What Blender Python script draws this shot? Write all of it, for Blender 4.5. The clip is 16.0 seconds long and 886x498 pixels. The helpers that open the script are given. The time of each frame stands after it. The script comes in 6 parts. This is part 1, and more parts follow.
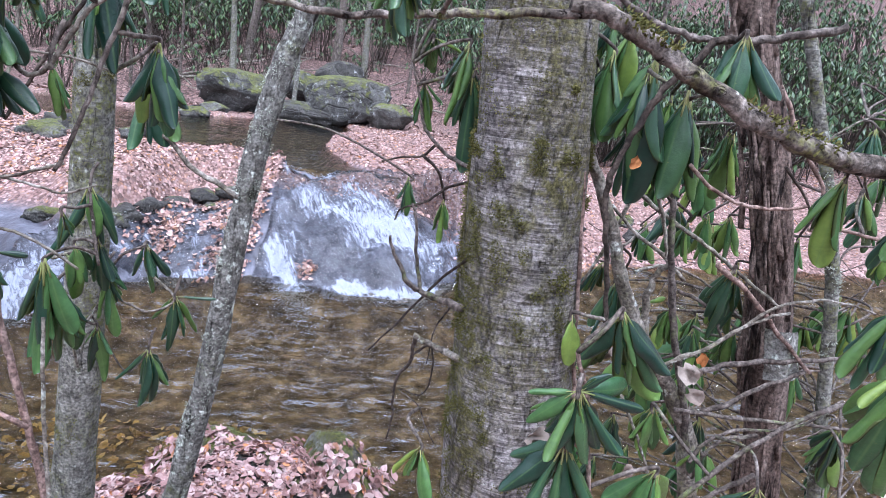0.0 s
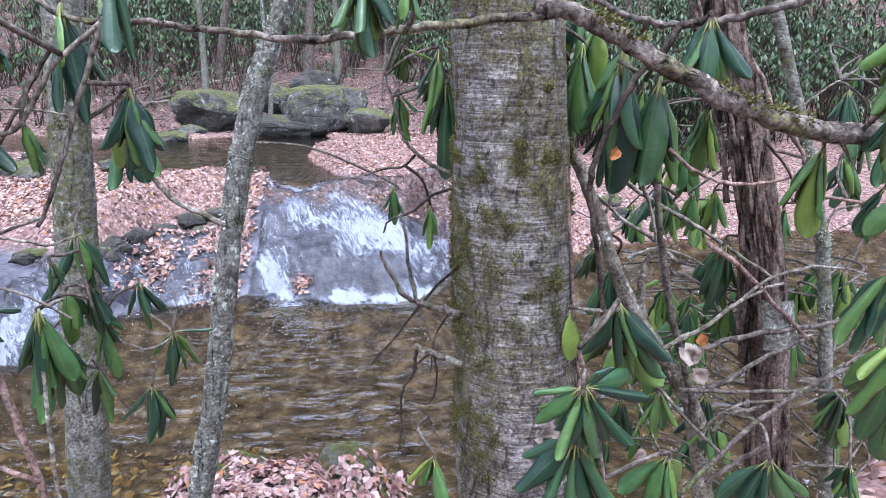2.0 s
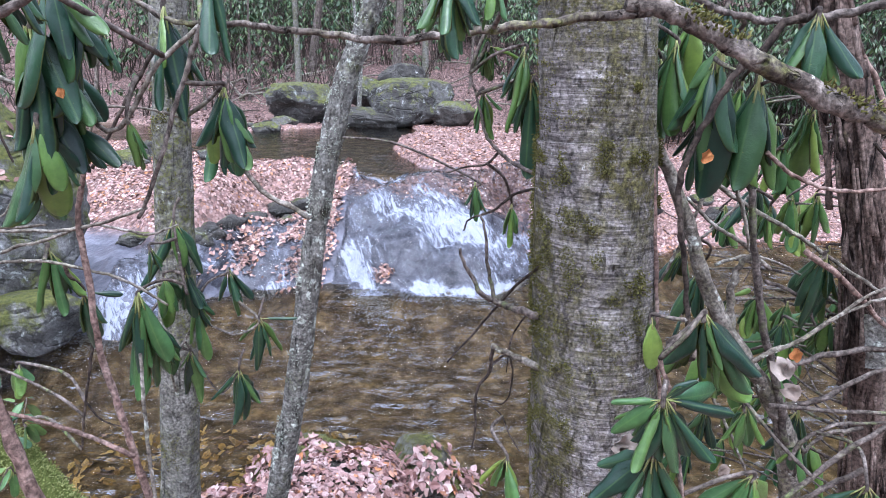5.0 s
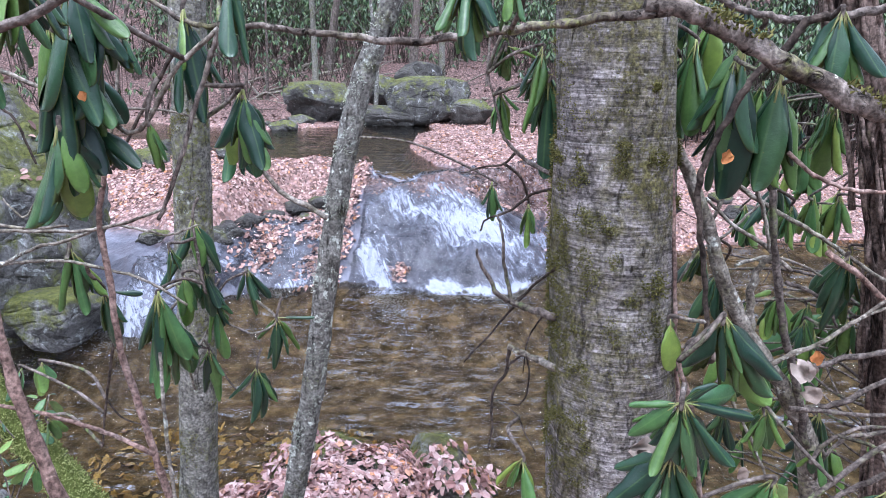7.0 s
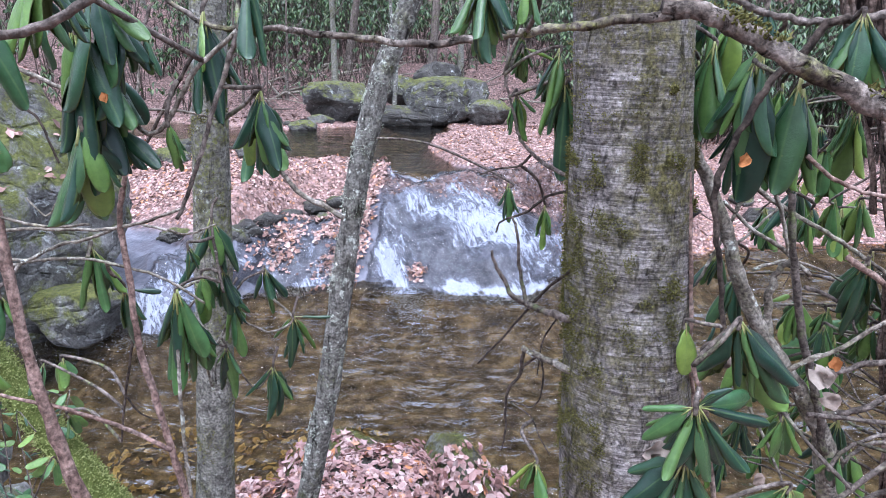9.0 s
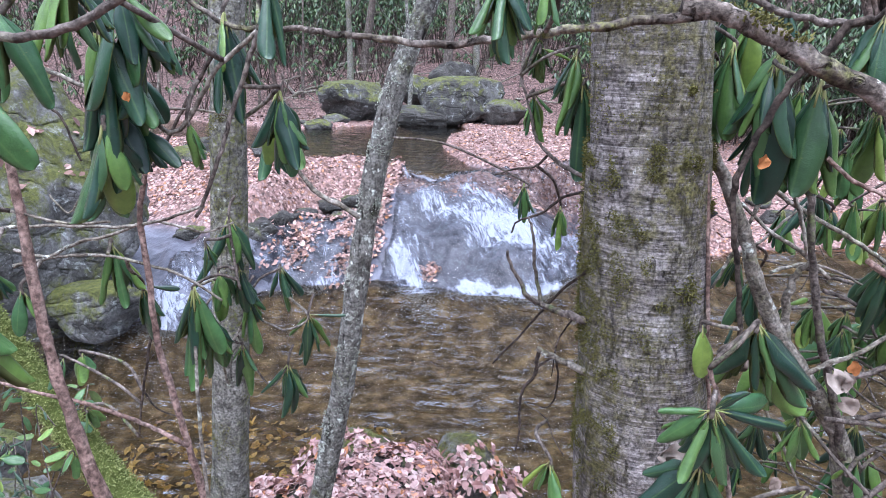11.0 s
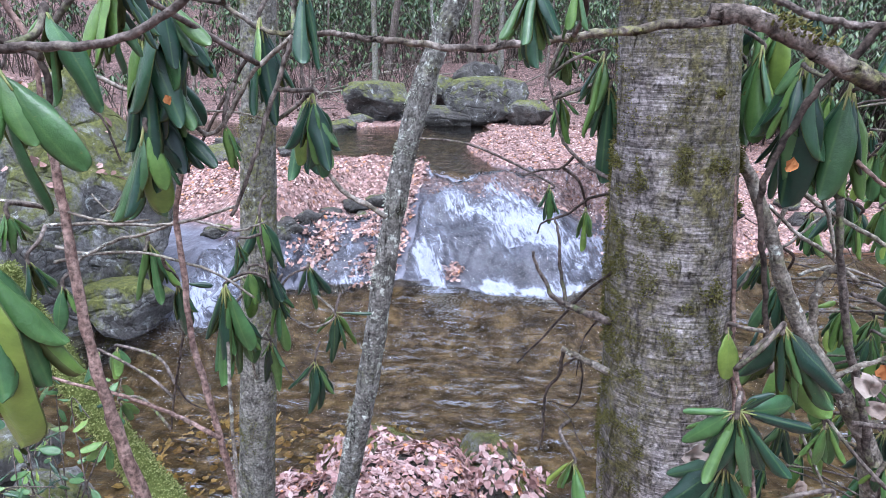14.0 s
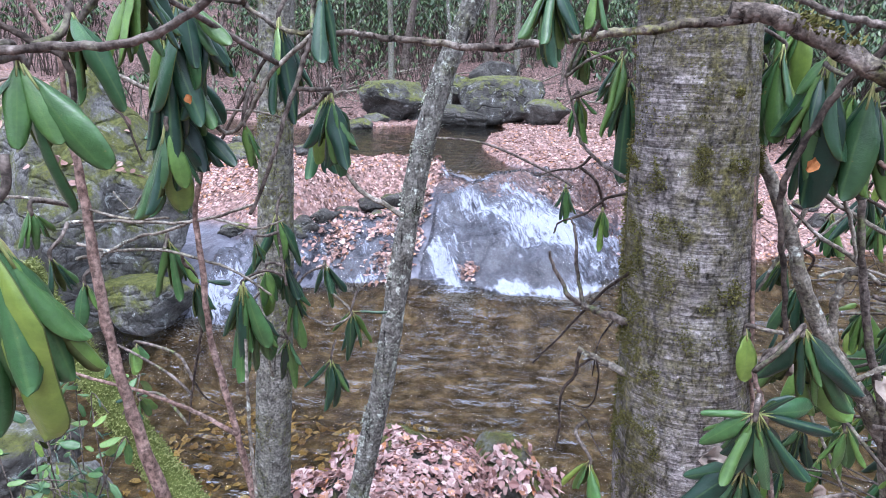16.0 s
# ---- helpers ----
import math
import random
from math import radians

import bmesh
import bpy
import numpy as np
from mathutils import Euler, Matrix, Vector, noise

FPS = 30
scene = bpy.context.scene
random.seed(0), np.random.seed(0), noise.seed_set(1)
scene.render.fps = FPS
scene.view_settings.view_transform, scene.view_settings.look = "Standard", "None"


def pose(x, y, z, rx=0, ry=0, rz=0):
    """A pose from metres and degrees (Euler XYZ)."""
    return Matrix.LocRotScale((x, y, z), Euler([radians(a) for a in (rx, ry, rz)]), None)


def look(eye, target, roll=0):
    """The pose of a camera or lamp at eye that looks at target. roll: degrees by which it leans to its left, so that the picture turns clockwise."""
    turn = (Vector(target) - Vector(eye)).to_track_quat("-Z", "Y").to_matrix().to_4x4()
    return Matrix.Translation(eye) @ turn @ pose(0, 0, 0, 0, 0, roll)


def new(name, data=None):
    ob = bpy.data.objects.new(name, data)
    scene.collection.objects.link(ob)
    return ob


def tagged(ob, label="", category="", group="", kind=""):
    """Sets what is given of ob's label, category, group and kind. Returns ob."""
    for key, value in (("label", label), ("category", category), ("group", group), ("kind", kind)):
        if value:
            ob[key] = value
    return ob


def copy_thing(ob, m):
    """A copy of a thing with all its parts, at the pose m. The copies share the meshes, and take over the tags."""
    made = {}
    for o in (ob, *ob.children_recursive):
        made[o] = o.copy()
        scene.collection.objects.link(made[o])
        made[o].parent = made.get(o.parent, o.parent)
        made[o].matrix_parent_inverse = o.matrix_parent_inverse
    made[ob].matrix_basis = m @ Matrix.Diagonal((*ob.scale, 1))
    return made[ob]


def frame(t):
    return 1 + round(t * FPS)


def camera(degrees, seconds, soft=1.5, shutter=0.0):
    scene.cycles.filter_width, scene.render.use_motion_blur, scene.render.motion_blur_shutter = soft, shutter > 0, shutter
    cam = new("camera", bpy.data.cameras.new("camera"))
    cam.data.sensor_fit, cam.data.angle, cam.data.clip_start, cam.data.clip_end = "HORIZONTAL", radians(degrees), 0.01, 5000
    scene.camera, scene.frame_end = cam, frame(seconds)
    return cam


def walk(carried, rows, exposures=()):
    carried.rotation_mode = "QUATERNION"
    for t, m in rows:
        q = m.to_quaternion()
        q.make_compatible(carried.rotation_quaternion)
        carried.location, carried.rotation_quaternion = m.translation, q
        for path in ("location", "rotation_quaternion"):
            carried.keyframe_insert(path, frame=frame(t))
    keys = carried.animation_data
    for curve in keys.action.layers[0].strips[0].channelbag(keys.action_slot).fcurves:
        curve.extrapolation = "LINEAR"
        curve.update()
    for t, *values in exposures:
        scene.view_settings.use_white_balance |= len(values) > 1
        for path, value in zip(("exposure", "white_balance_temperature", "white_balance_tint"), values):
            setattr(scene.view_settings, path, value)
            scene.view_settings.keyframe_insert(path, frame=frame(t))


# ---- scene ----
cam = camera(67.1, 16.0, soft=0.35)
PATH = [
    (0, (0.076, 0.508, 2.342), (0.264, 2.44, 1.86), 7.2),
    (0.5, (0.07, 0.514, 2.358), (0.348, 2.436, 1.878), 3.3),
    (1, (0.067, 0.51, 2.364), (0.37, 2.427, 1.882), 2.2),
    (1.5, (0.074, 0.51, 2.366), (0.318, 2.435, 1.88), 1.3),
    (2, (0.078, 0.51, 2.367), (0.288, 2.437, 1.876), 1.2),
    (2.5, (0.078, 0.514, 2.366), (0.206, 2.447, 1.868), 0.9),
    (3, (0.077, 0.516, 2.366), (0.159, 2.45, 1.863), 0.9),
    (3.5, (0.08, 0.517, 2.369), (0.122, 2.451, 1.861), 0.9),
    (4, (0.081, 0.517, 2.373), (0.09, 2.451, 1.862), 1.0),
    (6.3, (0.084, 0.52, 2.381), (0.018, 2.45, 1.859), 1.1),
    (6.5, (0.084, 0.523, 2.38), (0.013, 2.452, 1.858), 1.0),
    (7, (0.081, 0.519, 2.383), (0.0, 2.448, 1.86), 1.0),
    (7.5, (0.079, 0.511, 2.384), (-0.013, 2.439, 1.861), 1.1),
    (8, (0.081, 0.51, 2.385), (-0.031, 2.437, 1.861), 1.0),
    (8.5, (0.088, 0.512, 2.387), (-0.037, 2.438, 1.863), 1.0),
    (9, (0.086, 0.516, 2.386), (-0.047, 2.441, 1.863), 1.1),
    (11.5, (0.079, 0.51, 2.388), (-0.106, 2.431, 1.863), 1.3),
    (12, (0.075, 0.502, 2.389), (-0.121, 2.422, 1.865), 1.3),
    (12.5, (0.076, 0.501, 2.389), (-0.131, 2.42, 1.864), 1.2),
    (13, (0.077, 0.498, 2.391), (-0.141, 2.415, 1.865), 1.2),
    (13.5, (0.077, 0.496, 2.391), (-0.154, 2.412, 1.866), 1.2),
    (14, (0.076, 0.492, 2.392), (-0.165, 2.406, 1.866), 1.2),
    (14.5, (0.074, 0.489, 2.392), (-0.179, 2.401, 1.865), 1.2),
    (15, (0.074, 0.49, 2.391), (-0.192, 2.4, 1.862), 1.2),
    (15.5, (0.073, 0.49, 2.393), (-0.206, 2.398, 1.863), 1.2),
    (16, (0.073, 0.49, 2.392), (-0.212, 2.398, 1.863), 1.2),
]
walk(cam, [(t, look(eye, target, roll)) for t, eye, target, roll in PATH], exposures=((0, 1.8, 5450, 17), (16, 1.8, 5450, 17)))

# ---- light ----
world = bpy.data.worlds.new("overcast_sky")
scene.world = world
world.use_nodes = True
wn = world.node_tree
sky = wn.nodes.new("ShaderNodeTexSky")
sky.sky_type = "NISHITA"
sky.sun_disc = False
sky.sun_elevation = radians(62)
sky.sun_rotation = radians(200)
sky.air_density, sky.dust_density, sky.ozone_density = 1.0, 2.6, 1.6
cloud = wn.nodes.new("ShaderNodeHueSaturation")   # thin cloud takes most of the blue out of the sky
cloud.inputs["Saturation"].default_value = 0.3
wn.links.new(sky.outputs[0], cloud.inputs["Color"])
wn.links.new(cloud.outputs[0], wn.nodes["Background"].inputs[0])
wn.nodes["Background"].inputs[1].default_value = 0.15
sun = new("sun", bpy.data.lights.new("sun", "SUN"))
sun.data.energy, sun.data.angle, sun.data.color = 1.2, radians(22), (1.0, 0.99, 0.98)
sun.matrix_world = look((2, 0.5, 9), (0, 3, 0))


# ---- materials ----
def material(name, rough=0.7, spec=0.3):
    m = bpy.data.materials.new(name)
    m.use_nodes = True
    p = m.node_tree.nodes["Principled BSDF"]
    p.inputs["Roughness"].default_value = rough
    p.inputs["Specular IOR Level"].default_value = spec
    return m, m.node_tree, p


def coords(nt, scale=(1, 1, 1), local=True, out=""):
    c = nt.nodes.new("ShaderNodeTexCoord")
    g = nt.nodes.new("ShaderNodeMapping")
    g.inputs["Scale"].default_value = scale
    if out == "uv":
        nt.links.new(c.outputs["UV"], g.inputs[0])
    elif local:
        nt.links.new(c.outputs["Object"], g.inputs[0])
    else:
        e = nt.nodes.new("ShaderNodeNewGeometry")
        nt.links.new(e.outputs["Position"], g.inputs[0])
    return g.outputs[0]


def noise_tex(nt, vec, scale, detail=4, rough=0.55, warp=0.0):
    n = nt.nodes.new("ShaderNodeTexNoise")
    n.inputs["Scale"].default_value, n.inputs["Detail"].default_value = scale, detail
    n.inputs["Roughness"].default_value, n.inputs["Distortion"].default_value = rough, warp
    nt.links.new(vec, n.inputs["Vector"])
    return n.outputs["Fac"]


def ramp(nt, fac, stops):
    r = nt.nodes.new("ShaderNodeValToRGB")
    while len(r.color_ramp.elements) < len(stops):
        r.color_ramp.elements.new(0.5)
    for e, (at, c) in zip(r.color_ramp.elements, stops):
        e.position, e.color = at, (*c, 1) if len(c) == 3 else c
    nt.links.new(fac, r.inputs[0])
    return r.outputs[0]


def step(nt, fac, lo, hi):
    return ramp(nt, fac, ((lo, (0, 0, 0)), (hi, (1, 1, 1))))


def below(nt, fac, lo, hi):
    return ramp(nt, fac, ((lo, (1, 1, 1)), (hi, (0, 0, 0))))


def mixed(nt, fac, a, b, mode="MIX"):
    n = nt.nodes.new("ShaderNodeMix")
    n.data_type, n.blend_type = "RGBA", mode
    for sock, v in ((n.inputs[0], fac), (n.inputs[6], a), (n.inputs[7], b)):
        if isinstance(v, (int, float)):
            sock.default_value = v
        elif isinstance(v, tuple):
            sock.default_value = (*v, 1)
        else:
            nt.links.new(v, sock)
    return n.outputs[2]


def maths(nt, op, a, b):
    n = nt.nodes.new("ShaderNodeMath")
    n.operation = op
    for sock, v in ((n.inputs[0], a), (n.inputs[1], b)):
        if isinstance(v, (int, float)):
            sock.default_value = v
        else:
            nt.links.new(v, sock)
    return n.outputs[0]


def relief(nt, height, strength=0.4, dist=0.01, under=None):
    b = nt.nodes.new("ShaderNodeBump")
    b.inputs["Strength"].default_value, b.inputs["Distance"].default_value = strength, dist
    nt.links.new(height, b.inputs["Height"])
    if under is not None:
        nt.links.new(under, b.inputs["Normal"])
    return b.outputs[0]


def each(nt, island=False):
    """A random number per piece."""
    if island:
        return nt.nodes.new("ShaderNodeNewGeometry").outputs["Random Per Island"]
    return nt.nodes.new("ShaderNodeObjectInfo").outputs["Random"]


def upward(nt):
    e = nt.nodes.new("ShaderNodeNewGeometry")
    s = nt.nodes.new("ShaderNodeSeparateXYZ")
    nt.links.new(e.outputs["Normal"], s.inputs[0])
    return s.outputs[2]


def bark(name, dark, mid, light, moss=(0.10, 0.13, 0.03), moss_at=0.56, across=7.0, along=1.0, crack=0.5, lichen=0.62, pale=(0.5, 0.53, 0.47)):
    """Bark: streaks, cracks, pale lichen blotches and moss."""
    m, nt, p = material(name, 0.9, 0.15)
    v = coords(nt, (1, 1, 1))
    streak = noise_tex(nt, coords(nt, (8, 8, 8 * across)), 3.0, 5, 0.65, 0.3)
    crackv = noise_tex(nt, coords(nt, (14, 14, 14 * 0.14 * along)), 3.0, 4, 0.6, 0.6)
    blotch = noise_tex(nt, v, 9, 4, 0.6)
    fine = noise_tex(nt, v, 120, 3, 0.6)
    col = ramp(nt, streak, ((0.3, dark), (0.5, mid), (0.68, light)))
    col = mixed(nt, below(nt, crackv, crack - 0.17, crack - 0.1), col, tuple(c * 0.3 for c in dark))
    col = mixed(nt, step(nt, noise_tex(nt, v, 26, 5, 0.7), lichen, lichen + 0.05), col, pale)
    col = mixed(nt, maths(nt, "MULTIPLY", step(nt, blotch, moss_at - 0.08, moss_at + 0.1), step(nt, noise_tex(nt, v, 60, 5, 0.7), 0.42, 0.6)), col, moss)
    col = mixed(nt, 0.85, col, ramp(nt, fine, ((0.34, (0.3, 0.3, 0.3)), (0.66, (1.4, 1.4, 1.4)))), "MULTIPLY")
    col = mixed(nt, 0.8, col, ramp(nt, noise_tex(nt, v, 34, 5, 0.7, 0.4), ((0.34, (0.45, 0.44, 0.42)), (0.64, (1.4, 1.4, 1.4)))), "MULTIPLY")
    nt.links.new(col, p.inputs["Base Color"])
    h = maths(nt, "ADD", maths(nt, "MULTIPLY", step(nt, crackv, crack - 0.2, crack - 0.05), 0.9), maths(nt, "ADD", maths(nt, "MULTIPLY", streak, 0.8), maths(nt, "MULTIPLY", fine, 0.35)))
    nt.links.new(relief(nt, h, 1.0, 0.009), p.inputs["Normal"])
    return m


def leafy(name, stops, rough=0.35, spec=0.5, island=False, vein=True, glow=0.12):
    m, nt, p = material(name, rough, spec)
    col = ramp(nt, each(nt, island), stops)
    v = coords(nt, (1, 1, 1))
    col = mixed(nt, 0.45, col, ramp(nt, noise_tex(nt, v, 7 if not island else 30, 4, 0.6), ((0.3, (0.5, 0.55, 0.45)), (0.7, (1.15, 1.1, 1.0)))), "MULTIPLY")
    if vein:
        col = mixed(nt, maths(nt, "MULTIPLY", step(nt, noise_tex(nt, v, 28, 3, 0.6), 0.68, 0.74), 0.6), col, (0.16, 0.15, 0.05))
    bumps = noise_tex(nt, coords(nt, (10, 10, 3)), 4, 4, 0.6)
    if vein:
        xyz = nt.nodes.new("ShaderNodeSeparateXYZ")
        nt.links.new(v, xyz.inputs[0])
        off = maths(nt, "ABSOLUTE", xyz.outputs[0], 0)
        side = maths(nt, "SINE", maths(nt, "MULTIPLY", maths(nt, "SUBTRACT", xyz.outputs[1], maths(nt, "MULTIPLY", off, 0.9)), 85.0), 0)
        rib = below(nt, off, 0.004, 0.014)
        col = mixed(nt, maths(nt, "MULTIPLY", rib, 0.28), col, (0.12, 0.2, 0.06))
        col = mixed(nt, 0.5, col, ramp(nt, noise_tex(nt, v, 3.2, 6, 0.7, 0.5), ((0.34, (0.45, 0.5, 0.5)), (0.66, (1.35, 1.3, 1.2)))), "MULTIPLY")
        bumps = maths(nt, "ADD", maths(nt, "MULTIPLY", bumps, 1.6), maths(nt, "MULTIPLY", side, 0.05))
    nt.links.new(col, p.inputs["Base Color"])
    nt.links.new(relief(nt, bumps, 0.16 if vein else 0.3, 0.005), p.inputs["Normal"])
    if glow:
        t = nt.nodes.new("ShaderNodeBsdfTranslucent")
        x = nt.nodes.new("ShaderNodeMixShader")
        x.inputs[0].default_value = glow
        nt.links.new(col, t.inputs[0])
        nt.links.new(p.outputs[0], x.inputs[1])
        nt.links.new(t.outputs[0], x.inputs[2])
        nt.links.new(x.outputs[0], nt.nodes["Material Output"].inputs[0])
    return m


def stone(name, dark, mid, light, moss=0.5, wet=0.8, pale_at=0.6, pale=(0.46, 0.49, 0.47)):
    """Rock: mottled, cracked, with pale lichen crusts and moss on top."""
    m, nt, p = material(name, wet, 0.35)
    v = coords(nt, (1, 1, 1), local=False)
    big = noise_tex(nt, v, 2.6, 7, 0.68, 0.6)
    col = ramp(nt, big, ((0.32, dark), (0.5, mid), (0.66, light)))
    col = mixed(nt, step(nt, noise_tex(nt, v, 6, 7, 0.75, 0.8), pale_at, pale_at + 0.07), col, pale)
    seam = noise_tex(nt, coords(nt, (1.4, 1.4, 2.2), local=False), 1.6, 3, 0.5, 0.4)
    ridge = maths(nt, "ABSOLUTE", maths(nt, "SUBTRACT", seam, 0.5), 0)
    col = mixed(nt, maths(nt, "MULTIPLY", below(nt, ridge, 0.003, 0.009), 0.6), col, tuple(c * 0.25 for c in dark))
    fine = noise_tex(nt, v, 38, 6, 0.72)
    col = mixed(nt, 0.85, col, ramp(nt, fine, ((0.32, (0.3, 0.3, 0.3)), (0.66, (1.2, 1.2, 1.2)))), "MULTIPLY")
    if moss > 0:
        up = maths(nt, "ADD", maths(nt, "MULTIPLY", upward(nt), 0.22), noise_tex(nt, v, 4.5, 7, 0.75, 0.5))
        green = ramp(nt, noise_tex(nt, v, 26, 5, 0.7), ((0.3, (0.035, 0.045, 0.01)), (0.7, (0.17, 0.18, 0.045))))
        col = mixed(nt, step(nt, up, 0.92 - moss * 0.5, 1.06 - moss * 0.5), col, green)
    nt.links.new(col, p.inputs["Base Color"])
    h = maths(nt, "ADD", maths(nt, "ADD", big, maths(nt, "MULTIPLY", fine, 0.6)), maths(nt, "MULTIPLY", step(nt, ridge, 0.0, 0.06), 0.5))
    nt.links.new(relief(nt, h, 1.0, 0.06), p.inputs["Normal"])
    return m


MAT = {}


def birch_bark():
    """Grey birch bark: fine rings, upright dark cracks, pale lichen and olive moss."""
    m, nt, p = material("birch_bark", 0.85, 0.2)
    v = coords(nt)
    big = noise_tex(nt, v, 6, 5, 0.6)
    rings = noise_tex(nt, coords(nt, (5, 5, 75)), 2.4, 5, 0.7, 0.5)
    dash = noise_tex(nt, coords(nt, (14, 14, 60)), 1.8, 3, 0.6, 0.4)
    crack = noise_tex(nt, coords(nt, (15, 15, 5.5)), 2.2, 7, 0.72, 0.9)
    fine = noise_tex(nt, v, 160, 3, 0.65)
    mid = noise_tex(nt, v, 38, 5, 0.7)
    col = ramp(nt, big, ((0.3, (0.12, 0.108, 0.1)), (0.5, (0.22, 0.204, 0.194)), (0.72, (0.33, 0.315, 0.305))))
    col = mixed(nt, 0.8, col, ramp(nt, rings, ((0.38, (0.24, 0.22, 0.21)), (0.5, (0.95, 0.94, 0.93)), (0.62, (1.7, 1.7, 1.72)))), "MULTIPLY")
    col = mixed(nt, maths(nt, "MULTIPLY", below(nt, dash, 0.33, 0.38), 0.75), col, (0.07, 0.055, 0.045))
    col = mixed(nt, step(nt, mid, 0.64, 0.70), col, (0.52, 0.54, 0.52))
    col = mixed(nt, maths(nt, "MULTIPLY", below(nt, crack, 0.355, 0.40), 0.97), col, (0.03, 0.024, 0.02))
    col = mixed(nt, 0.8, col, ramp(nt, noise_tex(nt, v, 22, 5, 0.7, 0.4), ((0.34, (0.45, 0.43, 0.40)), (0.64, (1.35, 1.35, 1.36)))), "MULTIPLY")
    moss = maths(nt, "MULTIPLY", step(nt, noise_tex(nt, coords(nt, (1, 1, 0.6)), 5.5, 5, 0.65), 0.43, 0.62), step(nt, noise_tex(nt, v, 55, 5, 0.75), 0.38, 0.56))
    col = mixed(nt, moss, col, ramp(nt, mid, ((0.3, (0.06, 0.055, 0.02)), (0.7, (0.2, 0.185, 0.075)))))
    col = mixed(nt, 0.75, col, ramp(nt, fine, ((0.36, (0.3, 0.3, 0.3)), (0.64, (1.4, 1.4, 1.4)))), "MULTIPLY")
    nt.links.new(col, p.inputs["Base Color"])
    h = maths(nt, "ADD", maths(nt, "MULTIPLY", step(nt, crack, 0.34, 0.46), 1.8), maths(nt, "ADD", maths(nt, "MULTIPLY", rings, 0.5), maths(nt, "ADD", maths(nt, "MULTIPLY", moss, 0.6), maths(nt, "MULTIPLY", fine, 0.5))))
    nt.links.new(relief(nt, h, 1.0, 0.006), p.inputs["Normal"])
    return m


MAT["birch"] = birch_bark()
MAT["lichen_bark"] = bark("lichened_bark", (0.0897, 0.0842, 0.073), (0.179, 0.174, 0.154), (0.27, 0.267, 0.242), (0.0952, 0.107, 0.0393), 0.6, across=1.5, crack=0.5, lichen=0.56)
MAT["grey_bark"] = bark("grey_bark", (0.11, 0.104, 0.0896), (0.196, 0.19, 0.167), (0.27, 0.265, 0.236), (0.0976, 0.104, 0.0346), 0.5, across=2.2, crack=0.46, lichen=0.64)
MAT["shaggy"] = bark("shaggy_bark", (0.0674, 0.0467, 0.0389), (0.145, 0.107, 0.0878), (0.217, 0.171, 0.145), moss_at=0.72, across=0.12, along=0.6, crack=0.54, lichen=0.74)
MAT["twig"] = bark("twig_bark", (0.045, 0.036, 0.03), (0.12, 0.1, 0.086), (0.22, 0.19, 0.168), (0.0975, 0.135, 0.0375), 0.62, across=0.6, crack=0.36, lichen=0.66)
MAT["limb"] = bark("rough_limb_bark", (0.035, 0.028, 0.023), (0.13, 0.108, 0.09), (0.30, 0.265, 0.235), (0.14, 0.15, 0.04), 0.6, across=0.7, along=5.0, crack=0.5, lichen=0.66)
MAT["pink_stem"] = bark("pinkish_bark", (0.12, 0.075, 0.06), (0.225, 0.154, 0.128), (0.315, 0.24, 0.203), moss_at=0.8, across=0.5, crack=0.34, lichen=0.72)
MAT["dark_twig"] = bark("dark_bark", (0.021, 0.0168, 0.014), (0.056, 0.0434, 0.035), (0.112, 0.091, 0.0735), moss_at=0.75, across=0.6, crack=0.36, lichen=0.72)
MAT["pale_twig"] = bark("pale_bark", (0.075, 0.062, 0.05), (0.2, 0.178, 0.145), (0.34, 0.32, 0.28), (0.15, 0.165, 0.06), 0.62, across=1.0, crack=0.36, lichen=0.6)
MAT["moss"] = leafy("bright_moss", ((0.0, (0.1, 0.125, 0.035)), (0.5, (0.21, 0.25, 0.08)), (1.0, (0.38, 0.42, 0.18))), 0.9, 0.1, island=True, vein=False)
GREEN = ((0.0, (0.007, 0.028, 0.019)), (0.4, (0.015, 0.052, 0.03)), (0.75, (0.034, 0.088, 0.042)), (1.0, (0.085, 0.165, 0.042)))
MAT["leaf"] = leafy("evergreen_leaf", GREEN, 0.3, 0.5, glow=0.06)
MAT["leaf_light"] = leafy("yellowing_leaf", ((0.0, (0.032, 0.095, 0.04)), (0.5, (0.07, 0.16, 0.045)), (0.85, (0.13, 0.235, 0.05)), (1.0, (0.21, 0.29, 0.055))), 0.36, 0.5)
MAT["leaf_under"] = leafy("leaf_underside", ((0.0, (0.06, 0.09, 0.036)), (1.0, (0.12, 0.156, 0.054))), 0.6, 0.2)
MAT["petiole"] = leafy("leaf_stalk", ((0.0, (0.25, 0.30, 0.10)), (1.0, (0.38, 0.36, 0.16))), 0.5, 0.4, vein=False)
MAT["thicket"] = leafy("thicket_leaf", ((0.0, (0.0225, 0.0525, 0.021)), (0.5, (0.045, 0.09, 0.0338)), (1.0, (0.105, 0.15, 0.0525))), 0.4, 0.4, island=True, vein=False)
FALLEN = ((0.0, (0.06, 0.034, 0.028)), (0.15, (0.18, 0.1, 0.085)), (0.4, (0.34, 0.205, 0.178)), (0.65, (0.45, 0.295, 0.265)), (0.84, (0.58, 0.45, 0.42)), (0.93, (0.48, 0.22, 0.09)), (1.0, (0.13, 0.078, 0.067)))
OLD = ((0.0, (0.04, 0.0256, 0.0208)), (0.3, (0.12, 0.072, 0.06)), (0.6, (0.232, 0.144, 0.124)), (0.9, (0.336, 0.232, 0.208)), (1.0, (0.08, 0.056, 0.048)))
MAT["old_litter"] = leafy("old_fallen_leaves", OLD, 0.6, 0.3, island=True, vein=False, glow=0.05)
